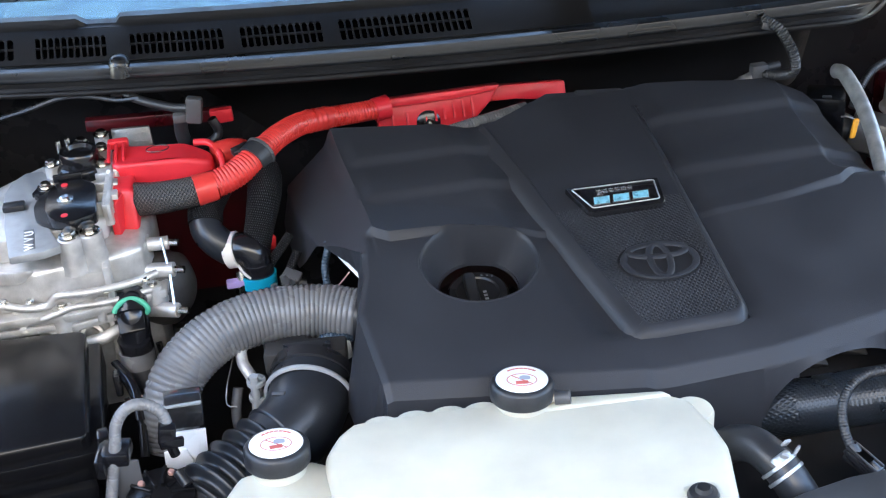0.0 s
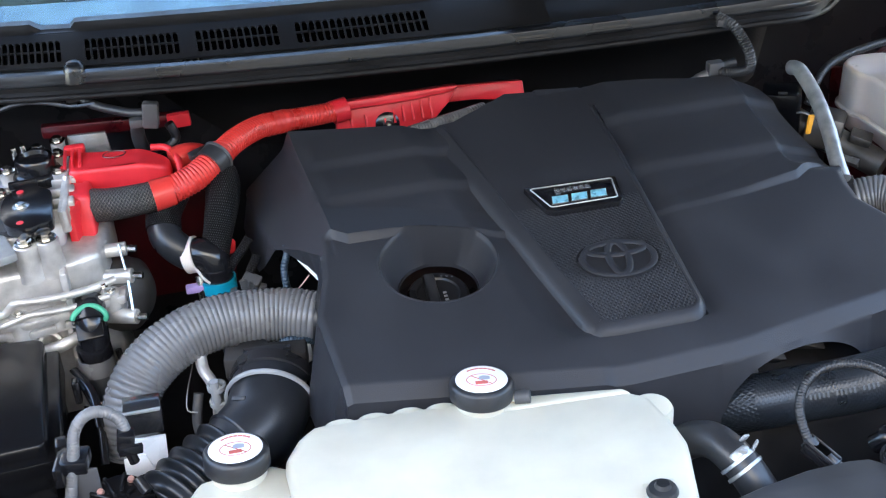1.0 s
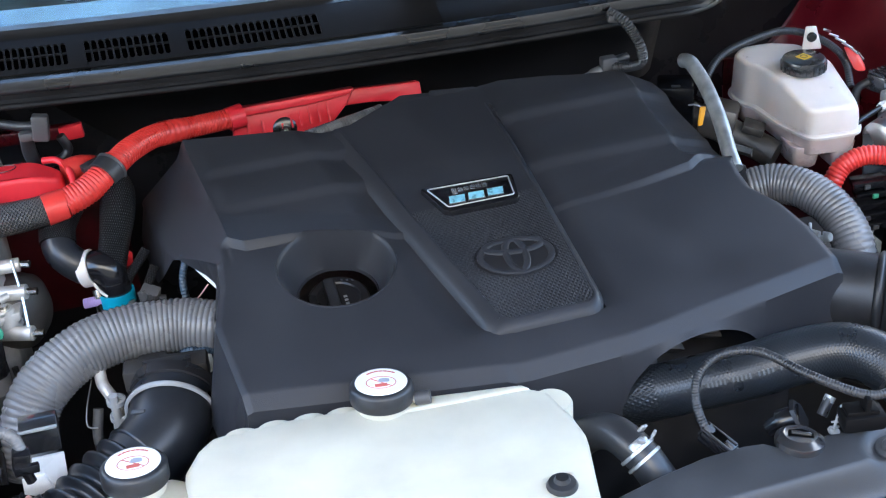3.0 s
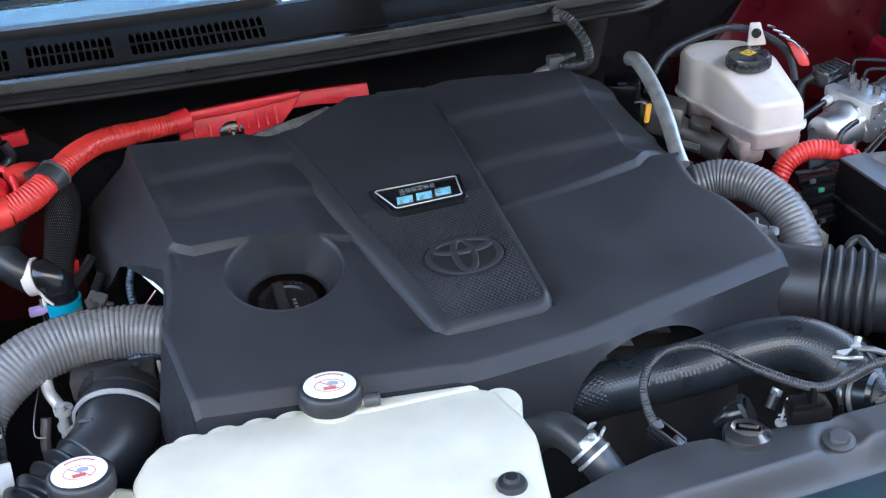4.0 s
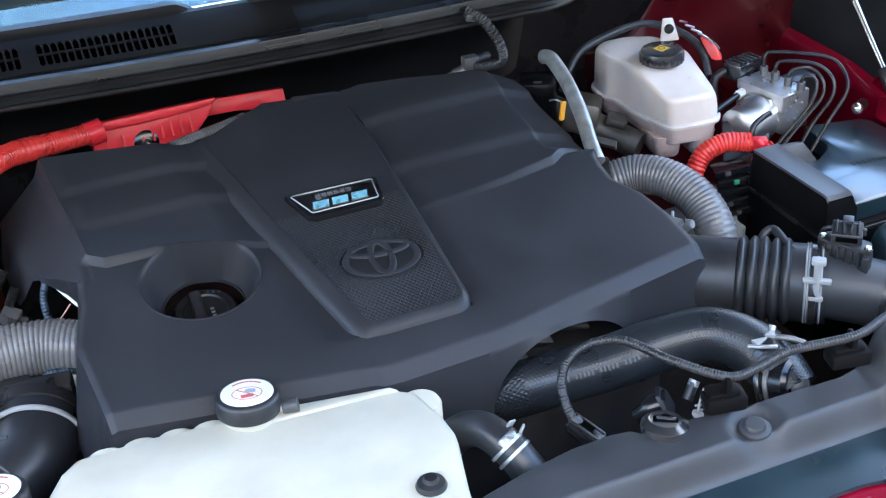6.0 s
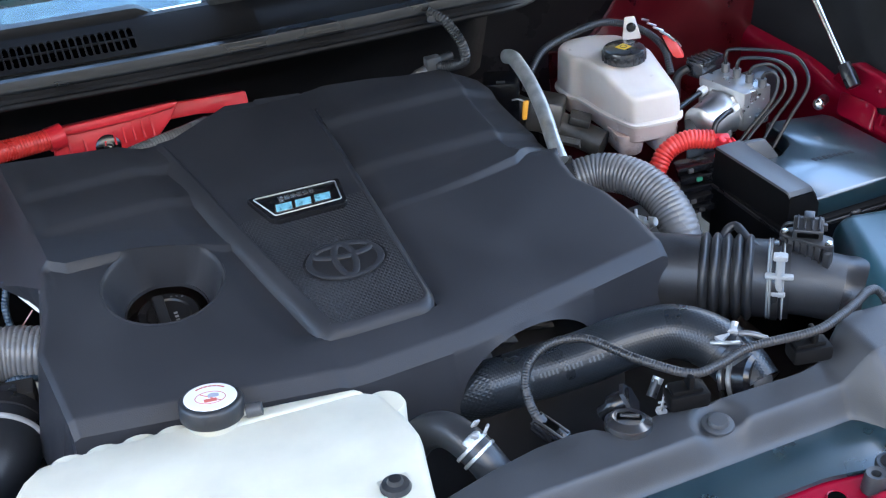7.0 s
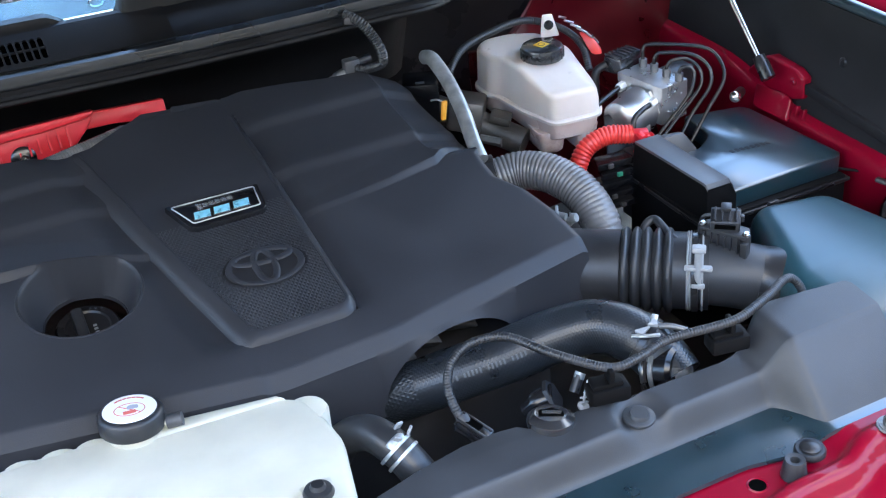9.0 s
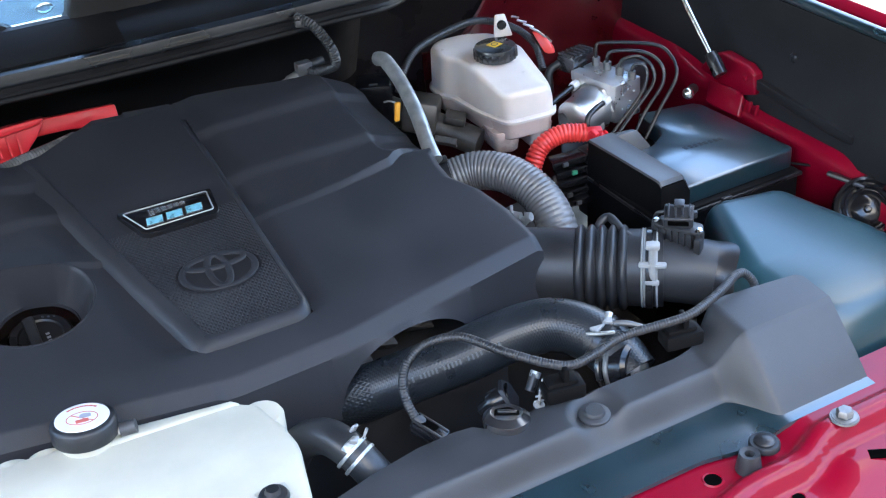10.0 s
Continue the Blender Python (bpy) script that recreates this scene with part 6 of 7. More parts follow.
# ---- wiring at the cowl ----
lw = thing("cowl_harness", (-0.5, 0.37, 1.22), "black wiring harness with a grey connector under the cowl", "wiring harness", "cowl harnesses")
part("loom", tube([(-0.588, 0.412, 1.278), (-0.566, 0.39, 1.266), (-0.524, 0.364, 1.259), (-0.500, 0.350, 1.260)], 0.0058, 0.004, 12), "rubber", lw)
part("connector", rbox((0.020, 0.014, 0.034), 0.003, pose(-0.493, 0.340, 1.261, 0, 8, -10)), "greyclip", lw, "grey plug connector")
part("collar", rbox((0.018, 0.014, 0.012), 0.003, pose(-0.512, 0.347, 1.250)), "greyclip", lw)
part("drop", tube([(-0.512, 0.350, 1.25), (-0.514, 0.358, 1.225), (-0.510, 0.362, 1.20)], 0.009, 0.004, 12), "rubber", lw)
part("branch", tube([(-0.474, 0.362, 1.236), (-0.468, 0.362, 1.216), (-0.480, 0.358, 1.206), (-0.500, 0.358, 1.203)], 0.006, 0.004, 12), "rubber", lw)
part("cowl_clip", rbox((0.020, 0.010, 0.012), 0.002, pose(-0.586, 0.405, 1.272)), "greyclip", lw)
part("gutter_line", tube([(-0.95, 0.46, 1.21), (-0.74, 0.415, 1.252), (-0.66, 0.408, 1.272), (-0.62, 0.40, 1.272), (-0.59, 0.392, 1.266), (-0.56, 0.385, 1.268)], 0.0034, 0.01, 8), "black", lw)
rw = thing("cowl_harness", (0.26, 0.27, 1.22), "black corrugated wiring harness hanging from the cowl", "wiring harness", "cowl harnesses")
part("loom", tube([(0.236, 0.288, 1.302), (0.250, 0.270, 1.294), (0.262, 0.262, 1.275), (0.270, 0.258, 1.255), (0.272, 0.262, 1.235), (0.262, 0.285, 1.222), (0.25, 0.30, 1.218)], ribs(0.0072, 0.0036, 0.0013), 0.0008, 14), "rubber", rw)
part("clip", rbox((0.018, 0.008, 0.010), 0.002, pose(0.240, 0.278, 1.296, 0, 10, -10)), "greyclip", rw)
part("connector", rbox((0.022, 0.016, 0.026), 0.003, pose(0.244, 0.306, 1.219)), "greyclip", rw, "grey plug connector")
part("nipple", tube([(0.235, 0.308, 1.212), (0.212, 0.310, 1.206)], lambda s, t: 0.0085 - 0.002 * s / t - 0.0015 * (s > 0.6 * t), 0.003, 14), "aludark", rw)
part("pipe", tube([(0.25, 0.31, 1.222), (0.275, 0.312, 1.224)], 0.006, 0.004, 12), "rubber", rw)

# ---- driver's side ----
sp = thing("silver_pipe", (0.32, 0.15, 1.1), "bent bare aluminium pipe beside the engine cover", "pipe")
part("pipe", tube([(0.3440, 0.286, 1.2155), (0.3465, 0.276, 1.2180), (0.3472, 0.260, 1.2165), (0.3445, 0.215, 1.2030), (0.3355, 0.160, 1.1840), (0.3235, 0.110, 1.1640), (0.3200, 0.085, 1.152)], 0.0098, 0.004, 20), "zinc", sp)
tag = thing("dipstick_tag", (0.30, 0.15, 1.19), "yellow plastic tag beside the pipe", "tag")
part("tag", hull([(0.3035, 0.150, 1.211), (0.3105, 0.150, 1.211), (0.2985, 0.146, 1.188), (0.3045, 0.146, 1.188), (0.3035, 0.155, 1.211), (0.3105, 0.155, 1.211), (0.2985, 0.151, 1.188), (0.3045, 0.151, 1.188)], 0.0012), "yellow", tag)
part("wire", tube([(0.307, 0.153, 1.209), (0.300, 0.160, 1.212), (0.296, 0.170, 1.208)], 0.0012, 0.003, 6), "aludark", tag)
blk = thing("rear_module", (0.32, 0.27, 1.12), "black plastic module behind the engine cover", "module")
part("case", rbox((0.050, 0.05, 0.06), 0.005, pose(0.334, 0.285, 1.158, 0, 0, -25)), "boxgloss", blk)
part("tab", rbox((0.012, 0.004, 0.004), 0.001, pose(0.326, 0.268, 1.188, 0, 0, -25)), "plugdark", blk)

res = thing("brake_fluid_reservoir", (0.5, 0.24, 1.08), "milky white brake fluid reservoir with a black cap", "fluid reservoir")
RO = [(0.474, 0.166), (0.542, 0.158), (0.559, 0.185), (0.562, 0.262), (0.550, 0.335), (0.512, 0.358), (0.470, 0.360), (0.447, 0.340), (0.446, 0.300), (0.458, 0.284), (0.461, 0.222)]


def res_top(x, y):
    return 1.158 + 0.021 * ease(0.172, 0.246, y) - 0.012 * ease(0.535, 0.556, x) * ease(0.27, 0.23, y)


part("upper", stack([(RO, 1.126, 0.0), (RO, 1.140, 0.0004), (RO, res_top, 0.002)], 0.012, 0.008), "brake", res)
part("seam", stack([(RO, 1.121, -0.0010), (RO, 1.1225, -0.0050), (RO, 1.1262, -0.0050), (RO, 1.1278, -0.0015)], 0.014, 0.0008), "brake", res)
part("lower", stack([(RO, 1.092, 0.013), (RO, 1.097, 0.006), (RO, 1.122, 0.001)], 0.014, 0.001), "fluid", res, "lower half tinted by the fluid")
for name, low, po in (("outlet_near", 1.070, [(0.463, 0.184), (0.497, 0.173), (0.508, 0.222), (0.468, 0.236)]), ("outlet_far", 1.066, [(0.514, 0.168), (0.546, 0.168), (0.552, 0.212), (0.518, 0.222)])):
    part(name, stack([(po, low, 0.010), (po, low + 0.006, 0.003), (po, 1.105, -0.003)], 0.010, 0.001), "fluid", res)
part("tab", hull([(0.535, 0.300, 1.190), (0.562, 0.292, 1.190), (0.541, 0.304, 1.222), (0.555, 0.300, 1.222), (0.537, 0.305, 1.190), (0.564, 0.297, 1.190), (0.543, 0.309, 1.222), (0.557, 0.305, 1.222)], 0.002), "brake", res)
part("tab_grommet", lathe([(0, 0.003), (0.005, 0.003), (0.007, 0.001), (0.007, -0.002)], 20, toward((0.548, 0.2985, 1.208), (-0.25, -0.95, 0.15))), "gloss", res)
capb = part("cap", lathe([(0, 0.0195), (0.019, 0.0195), (0.022, 0.0185), (0.026, 0.0185), (0.0285, 0.017), (0.0295, 0.014), (0.0298, 0.002), (0.029, 0.0), (0, 0.0)], 48, pose(0.508, 0.250, 1.186)), "satin", res, "black ribbed screw cap")
for k in range(20):
    a = 2 * math.pi * k / 20
    part("grip_rib", rbox((0.003, 0.005, 0.012), 0.0008, pose(0.508 + 0.0295 * math.cos(a), 0.250 + 0.0295 * math.sin(a), 1.193, 0, 0, math.degrees(a))), "satin", capb)
part("print_patch", prism([(-0.008, -0.008), (0.008, -0.008), (0.008, 0.008), (-0.008, 0.008)], 0, 0.0006, 0, pose(0.506, 0.248, 1.2056, 0, 0, 20)), "amber", capb, "amber warning print")
part("print_ring", tube([(0.506 + 0.0045 * math.cos(a), 0.248 + 0.0045 * math.sin(a), 1.2062) for a in np.linspace(0, 2 * math.pi, 17)], 0.0006, 0.001, 6, caps=False), "black", capb)
mc = thing("master_cylinder", (0.42, 0.25, 1.05), "dull aluminium brake master cylinder below the reservoir", "master cylinder")
part("bore", tube([(0.36, 0.32, 1.125), (0.42, 0.26, 1.098), (0.455, 0.215, 1.082)], 0.020, 0.006, 22), "castdark", mc)
part("casting", rbox((0.05, 0.075, 0.045), 0.006, pose(0.405, 0.29, 1.115, -12, 10, -35)), "castdark", mc)
part("lug", rbox((0.03, 0.03, 0.012), 0.003, pose(0.435, 0.245, 1.115, 0, 15, -35)), "castdark", mc)
for p, q in (((0.405, 0.25, 1.09), (0.425, 0.225, 1.088)), ((0.425, 0.245, 1.082), (0.452, 0.222, 1.075))):
    part("union", tube([p, q], 0.0075, 0.003, 6), "aludark", mc)
bh = thing("vacuum_pipe", (0.45, 0.31, 1.18), "thin black corrugated pipe curving behind the brake reservoir", "pipe")
part("pipe", tube([(0.358, 0.258, 1.172), (0.372, 0.270, 1.190), (0.405, 0.292, 1.209), (0.468, 0.318, 1.212), (0.527, 0.330, 1.210), (0.566, 0.300, 1.200), (0.578, 0.260, 1.184), (0.574, 0.232, 1.155)], ribs(0.0056, 0.0034, 0.0008), 0.0009, 12), "rubber", bh)
oc = thing("orange_connector", (0.57, 0.23, 1.15), "orange high-voltage connector with frayed foil tape behind the reservoir", "connector")
part("body", hull([(0.575, 0.262, 1.203), (0.590, 0.25, 1.20), (0.582, 0.240, 1.172), (0.598, 0.233, 1.172), (0.585, 0.272, 1.198), (0.602, 0.245, 1.178)], 0.003), "orange", oc)
for k in range(6):
    part("foil_strip", rbox((0.016, 0.002, 0.003), 0.0005, pose(0.566 + 0.004 * k, 0.29 - 0.011 * k, 1.218 - 0.004 * k, 20, 25, 15 - 20 * k)), "foil", oc)

absu = thing("abs_unit", (0.63, 0.16, 1.05), "aluminium brake control block with a motor and bent pipes", "brake control unit")
BU, BV = Vector((0.98, 0.17, 0)), Vector((0.20, -0.98, 0))
AB = Matrix((( *BU, 0), (*(-BV), 0), (0, 0, 1, 0), (0, 0, 0, 1))).transposed()
AB = Matrix.Translation((0.634, 0.165, 1.128)) @ AB
part("block", rbox((0.050, 0.086, 0.056), 0.002, AB), "machined", absu)
MD = (-1, -0.10, -0.12)
part("motor_flange", lathe([(0, 0.004), (0.034, 0.004), (0.035, 0.0), (0, 0.0)], 6, AB @ toward((-0.025, -0.006, -0.010), MD)), "machined", absu)
part("motor", lathe([(0, 0.052), (0.022, 0.052), (0.028, 0.047), (0.0295, 0.020), (0.031, 0.018), (0.031, 0.0), (0, 0.0)], 40, AB @ toward((-0.026, -0.006, -0.010), MD)), "brushed", absu, "bright cylindrical pump motor")
part("connector_box", rbox((0.050, 0.030, 0.050), 0.004, AB @ pose(0.045, 0.0, 0.002)), "black", absu)
part("plug", rbox((0.048, 0.030, 0.024), 0.003, AB @ pose(0.004, 0.062, 0.030, 0, 0, 8)), "satin", absu)
for k in range(6):
    part("plug_rib", rbox((0.004, 0.028, 0.004), 0.001, AB @ pose(-0.016 + 0.008 * k, 0.062, 0.043)), "satin", absu)
part("cable", tube([AB @ Vector(p) for p in ((-0.02, 0.07, 0.03), (-0.035, 0.075, 0.02), (-0.04, 0.07, -0.01))], 0.006, 0.004, 10), "rubber", absu)
UN = [(0.640, 0.196), (0.643, 0.173), (0.647, 0.149), (0.652, 0.127)]
RUNS = [
    [(0.650, 0.194, 1.188), (0.700, 0.146, 1.188), (0.712, 0.120, 1.178), (0.706, 0.098, 1.155), (0.674, 0.090, 1.12), (0.640, 0.080, 1.085)],
    [(0.652, 0.170, 1.183), (0.682, 0.139, 1.183), (0.693, 0.115, 1.170), (0.687, 0.104, 1.147), (0.655, 0.100, 1.115), (0.620, 0.085, 1.085)],
    [(0.654, 0.148, 1.178), (0.675, 0.140, 1.178), (0.684, 0.124, 1.166), (0.678, 0.114, 1.145), (0.638, 0.106, 1.115), (0.592, 0.095, 1.085)],
    [(0.655, 0.125, 1.176), (0.664, 0.118, 1.176), (0.666, 0.111, 1.165), (0.652, 0.105, 1.142), (0.610, 0.100, 1.108), (0.582, 0.095, 1.085)],
]
for (ux, uy), pts in zip(UN, RUNS):
    part("union", tube([(ux, uy, 1.156), (ux, uy, 1.168)], 0.0058, 0.003, 6), "aludark", absu)
    part("brake_pipe", tube([(ux, uy, 1.165), (ux, uy, pts[0][2] - 0.007)] + pts, 0.0026, 0.003, 10), "line", absu, "bent black brake pipe")
for dy, dz in ((0.030, 0.012), (-0.030, 0.006)):
    p, d = AB @ Vector((-0.025, dy, dz)), AB.to_3x3() @ Vector((-1, -0.15, -0.1))
    part("union", tube([p, p + d * 0.012], 0.0065, 0.003, 6), "label", absu, "pale union nut")
    s = p + d * 0.012
    if dy > 0:
        part("brake_pipe", tube([s, s + d * 0.03 + Vector((-0.004, 0.0, -0.003)), s + d * 0.07 + Vector((-0.008, 0.0, -0.010))], 0.0042, 0.004, 10), "line", absu)
    else:
        part("brake_pipe", tube([s, s + d * 0.016, s + d * 0.034 + Vector((0, 0, -0.005)), s + d * 0.038 + Vector((0, -0.004, -0.022)), s + d * 0.034 + Vector((0.004, -0.006, -0.06))], 0.0040, 0.003, 10), "line", absu)
for dx, dz in ((-0.010, 0.010), (0.004, -0.003), (0.012, 0.010), (0.016, -0.010), (-0.012, -0.010), (0.000, 0.016)):
    part("port", lathe([(0, 0.001), (0.0012, 0.001), (0.0018, 0)], 12, AB @ toward((dx, -0.0432, dz), (0, -1, 0))), "zinc", absu)
plat = thing("reservoir_shield", (0.57, 0.12, 1.05), "dark plastic shield with an embossed ring below the brake unit", "shield")
part("panel", prism([(-0.03, -0.03), (0.03, -0.03), (0.035, 0.02), (0.02, 0.035), (-0.03, 0.03)], 0, 0.006, 0.002, toward((0.572, 0.135, 1.093), (-0.35, -0.8, 0.5))), "black", plat)
part("ring", lathe([(0.009, 0.0065), (0.0105, 0.0078), (0.012, 0.0065)], 30, toward((0.572, 0.135, 1.093), (-0.35, -0.8, 0.5))), "black", plat)

rh = thing("high_voltage_cable", (0.52, 0.1, 1.05), "short orange-red corrugated high-voltage cable", "cable")
part("conduit", tube([(0.470, 0.108, 1.062), (0.476, 0.107, 1.088), (0.492, 0.110, 1.108), (0.520, 0.106, 1.119), (0.552, 0.092, 1.118)], ribs(0.0135, 0.0052, 0.0018), 0.001, 20), "orange", rh)
part("plug", rbox((0.022, 0.016, 0.016), 0.003, pose(0.562, 0.088, 1.115, 0, 0, -25)), "red", rh)
for k in range(3):
    part("plug_tab", rbox((0.008, 0.012, 0.007), 0.002, pose(0.556 + 0.012 * k, 0.078 + 0.004 * k, 1.121 - 0.006 * k, 20, 20 * k, 10)), "red", rh)
part("lower_tab", rbox((0.012, 0.012, 0.03), 0.003, pose(0.548, 0.075, 1.09, 10, 10, 0)), "red", rh)
con = thing("connector_stack", (0.52, 0.09, 1.0), "stack of black plug connectors with pale edges", "connectors")
for k in range(5):
    c = part("plug", rbox((0.05, 0.026, 0.010), 0.002, pose(0.520 + 0.004 * (k % 2), 0.088 - 0.003 * k, 1.090 - 0.014 * k, 0, -8, -18)), "gloss", con)
    part("latch", rbox((0.008, 0.004, 0.006), 0.001, pose(0.507 + 0.012 * (k % 3), 0.075 - 0.003 * k, 1.090 - 0.014 * k)), "greyclip" if k != 1 else "green", c)
part("frame", rbox((0.02, 0.04, 0.10), 0.003, pose(0.548, 0.075, 1.05)), "black", con)

fbr = thing("fuse_box", (0.65, 0.0, 0.95), "satin black fuse box with a stepped lid by the inner wing", "fuse box", "fuse boxes")
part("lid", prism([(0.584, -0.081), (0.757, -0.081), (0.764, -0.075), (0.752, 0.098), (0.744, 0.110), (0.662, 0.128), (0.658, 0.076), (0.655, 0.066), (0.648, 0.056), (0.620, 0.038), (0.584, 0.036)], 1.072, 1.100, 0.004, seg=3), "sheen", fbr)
STRIP = [(0.062, 0.536, 0.572, 1.124), (0.0, 0.5385, 0.572, 1.124), (-0.078, 0.541, 0.574, 1.124), (-0.083, 0.542, 0.575, 1.1225), (-0.0865, 0.543, 0.576, 1.117)]
rows = []
for y, xl, xr, z in STRIP:
    rows.append([(xl - 0.001, y, 1.06), (xl - 0.0008, y, z - 0.003), (xl, y, z), (xr, y, z), (xr + 0.002, y, z - 0.0015), (xr + 0.0045, y, 1.113), (xr + 0.008, y, 1.104), (xr + 0.011, y, 1.0985)])
back = [[(p[0], 0.0645, min(p[2], 1.10)) for p in rows[0]]]
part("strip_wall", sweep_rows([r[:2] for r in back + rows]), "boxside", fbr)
part("raised_strip", sweep_rows([r[1:] for r in back + rows]), "striptop", fbr, "raised strip along the lid, greyed for the sky's reflection")
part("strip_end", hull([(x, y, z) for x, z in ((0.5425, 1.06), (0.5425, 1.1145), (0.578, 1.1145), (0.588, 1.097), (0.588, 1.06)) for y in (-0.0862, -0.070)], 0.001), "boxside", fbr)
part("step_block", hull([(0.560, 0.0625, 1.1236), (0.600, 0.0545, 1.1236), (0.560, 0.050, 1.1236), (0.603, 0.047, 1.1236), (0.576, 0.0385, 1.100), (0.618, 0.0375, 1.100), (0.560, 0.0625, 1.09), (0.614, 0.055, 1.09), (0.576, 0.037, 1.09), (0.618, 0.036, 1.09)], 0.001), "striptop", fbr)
part("box", prism([(0.535, -0.090), (0.764, -0.090), (0.764, 0.11), (0.66, 0.12), (0.535, 0.07)], 0.90, 1.073, 0.004), "boxside", fbr)
part("seam", prism([(0.533, -0.093), (0.768, -0.093), (0.768, 0.11), (0.66, 0.122), (0.533, 0.07)], 1.064, 1.069, 0.001), "lid", fbr)
part("clip", rbox((0.016, 0.006, 0.016), 0.002, pose(0.64, -0.095, 1.067)), "black", fbr)
for k in range(8):
    part("lid_print", rbox((0.0045, 0.0075, 0.0005), 0, pose(0.650 + 0.0075 * k, 0.004 - 0.001 * k, 1.1004, 0, 0, 8)), "lid", fbr, "faint embossed bar")

duct_r = thing("intake_bellows", (0.42, -0.13, 1.0), "black rubber intake bellows with a steel clamp", "intake duct")
AX0, AX1 = Vector((0.3615, -0.0834, 1.0662)), Vector((0.560, -0.238, 1.070))


def along(s):
    return AX0.lerp(AX1, s / (AX1 - AX0).length)


part("plain_end", tube([along(-0.014), along(0.047)], 0.0470, 0.006, 36), "rubber", duct_r)


def bell(s, t):
    k = (s / t) * 5
    return 0.0425 + 0.0088 * abs(math.sin(math.pi * k)) ** 0.75


part("bellows", tube([along(0.046), along(0.078), along(0.110)], bell, 0.0013, 40), "rubber", duct_r)
part("collar", tube([along(0.108), along(0.150)], 0.0462, 0.005, 36), "rubber", duct_r)
axd = (AX1 - AX0).normalized()
clampm = toward(along(0.134), axd)
part("clamp_band", lathe([(0.0466, -0.004), (0.0485, -0.0035), (0.0485, 0.0035), (0.0466, 0.004)], 60, clampm), "line", duct_r, "dark clamp band")
for dz in (-0.0085, -0.0055, 0.0085):
    part("clamp_wire", lathe([(0.0464, dz - 0.0013), (0.0482, dz), (0.0464, dz + 0.0013)], 60, clampm), "print", duct_r)
sidev = Vector((-0.50, -0.58, 0.55)).normalized()
cs = along(0.138) + (sidev - axd * sidev.dot(axd)).normalized() * 0.052
part("screw_barrel", tube([cs + Vector((0, 0, 0.030)), cs - Vector((0, 0, 0.026))], 0.0046, 0.004, 12), "print", duct_r, "pale clamp screw")
part("screw_yoke", rbox((0.032, 0.008, 0.006), 0.002, pose(*cs, 0, 0, -38)), "print", duct_r)
for dz in (0.026, -0.022):
    part("screw_collar", rbox((0.016, 0.012, 0.007), 0.002, Matrix.Translation(cs + Vector((0, 0, dz))) @ pose(0, 0, 0, 0, 0, -38)), "print", duct_r)
maf = thing("airflow_pipe", (0.52, -0.2, 1.0), "black plastic intake pipe with an airflow sensor", "intake pipe")
part("pipe", tube([along(0.146), along(0.19) - Vector((0, 0, 0.005)), along(0.232) - Vector((0, 0, 0.014))], lambda s, t: 0.0395 + 0.003 * ease(0.8, 1, s / t), 0.005, 36), "semi", maf)
sm = pose(0.4960, -0.1815, 1.125, 0, 0, -62)
part("sensor_base", prism(rounded([(-0.029, -0.010), (0.029, -0.010), (0.031, 0.0), (0.024, 0.014), (-0.024, 0.014), (-0.031, 0.004)], 0.004), -0.004, 0.0, 0.001, sm), "plugdark", maf)
part("sensor_body", prism(rounded([(-0.023, -0.009), (0.022, -0.009), (0.022, 0.014), (-0.023, 0.014)], 0.004), -0.034, -0.003, 0.001, sm), "plugdark", maf)
for k in range(6):
    part("side_web", rbox((0.0018, 0.004, 0.024), 0.0005, sm @ pose(-0.021 + 0.0082 * k, -0.0105, -0.016)), "plugdark", maf)
for k, x0 in enumerate((-0.027, 0.027)):
    part("screw_pillar", lathe([(0, 0.0), (0.0052, 0.0), (0.0056, -0.004), (0.005, -0.030), (0, -0.030)], 14, sm @ pose(x0, -0.003, 0.0)), "plugdark", maf)
    part("screw", lathe([(0, 0.0034), (0.003, 0.0032), (0.0042, 0.002), (0.0042, 0)], 14, sm @ pose(x0, -0.003, 0.0002)), "steel", maf)
part("sensor_tail", rbox((0.008, 0.010, 0.026), 0.0015, sm @ pose(0.028, -0.008, -0.020)), "plugdark", maf)
sp = sm @ pose(-0.002, 0.004, 0.006, 0, 0, 22)
part("sensor_plug", hull([(x, y, z) for x in (-0.017, 0.017) for y, z in ((-0.012, -0.006), (-0.012, 0.006), (0.006, 0.013), (0.016, 0.010), (0.016, -0.006))], 0.0015).copy(), "plugdark", maf, at=sp)
part("plug_mouth", rbox((0.024, 0.003, 0.006), 0.001, sp @ pose(0.0, -0.0118, 0.0)), "holeshade", maf)
for k in range(4):
    part("plug_rib", rbox((0.0024, 0.020, 0.003), 0.0006, sp @ pose(-0.012 + 0.008 * k, -0.002, 0.0115, 20)), "plugdark", maf)
part("plug_latch", rbox((0.012, 0.014, 0.005), 0.001, sp @ pose(0.0, 0.008, 0.015, 4)), "plugdark", maf)
part("plug_clip", rbox((0.006, 0.006, 0.008), 0.001, sp @ pose(0.018, 0.0, 0.006)), "plugdark", maf)
part("sensor_wire", tube([sp @ Vector((-0.016, 0.012, 0.002)), sp @ Vector((-0.026, 0.016, -0.004)), sp @ Vector((-0.030, 0.020, -0.02))], 0.0025, 0.003, 8), "rubber", maf)
part("sensor_hose", tube([(0.434, -0.104, 1.100), (0.443, -0.101, 1.110), (0.452, -0.103, 1.1135), (0.451, -0.118, 1.1135), (0.447, -0.141, 1.112), (0.450, -0.156, 1.108)], 0.0052, 0.004, 12), "rubber", maf)

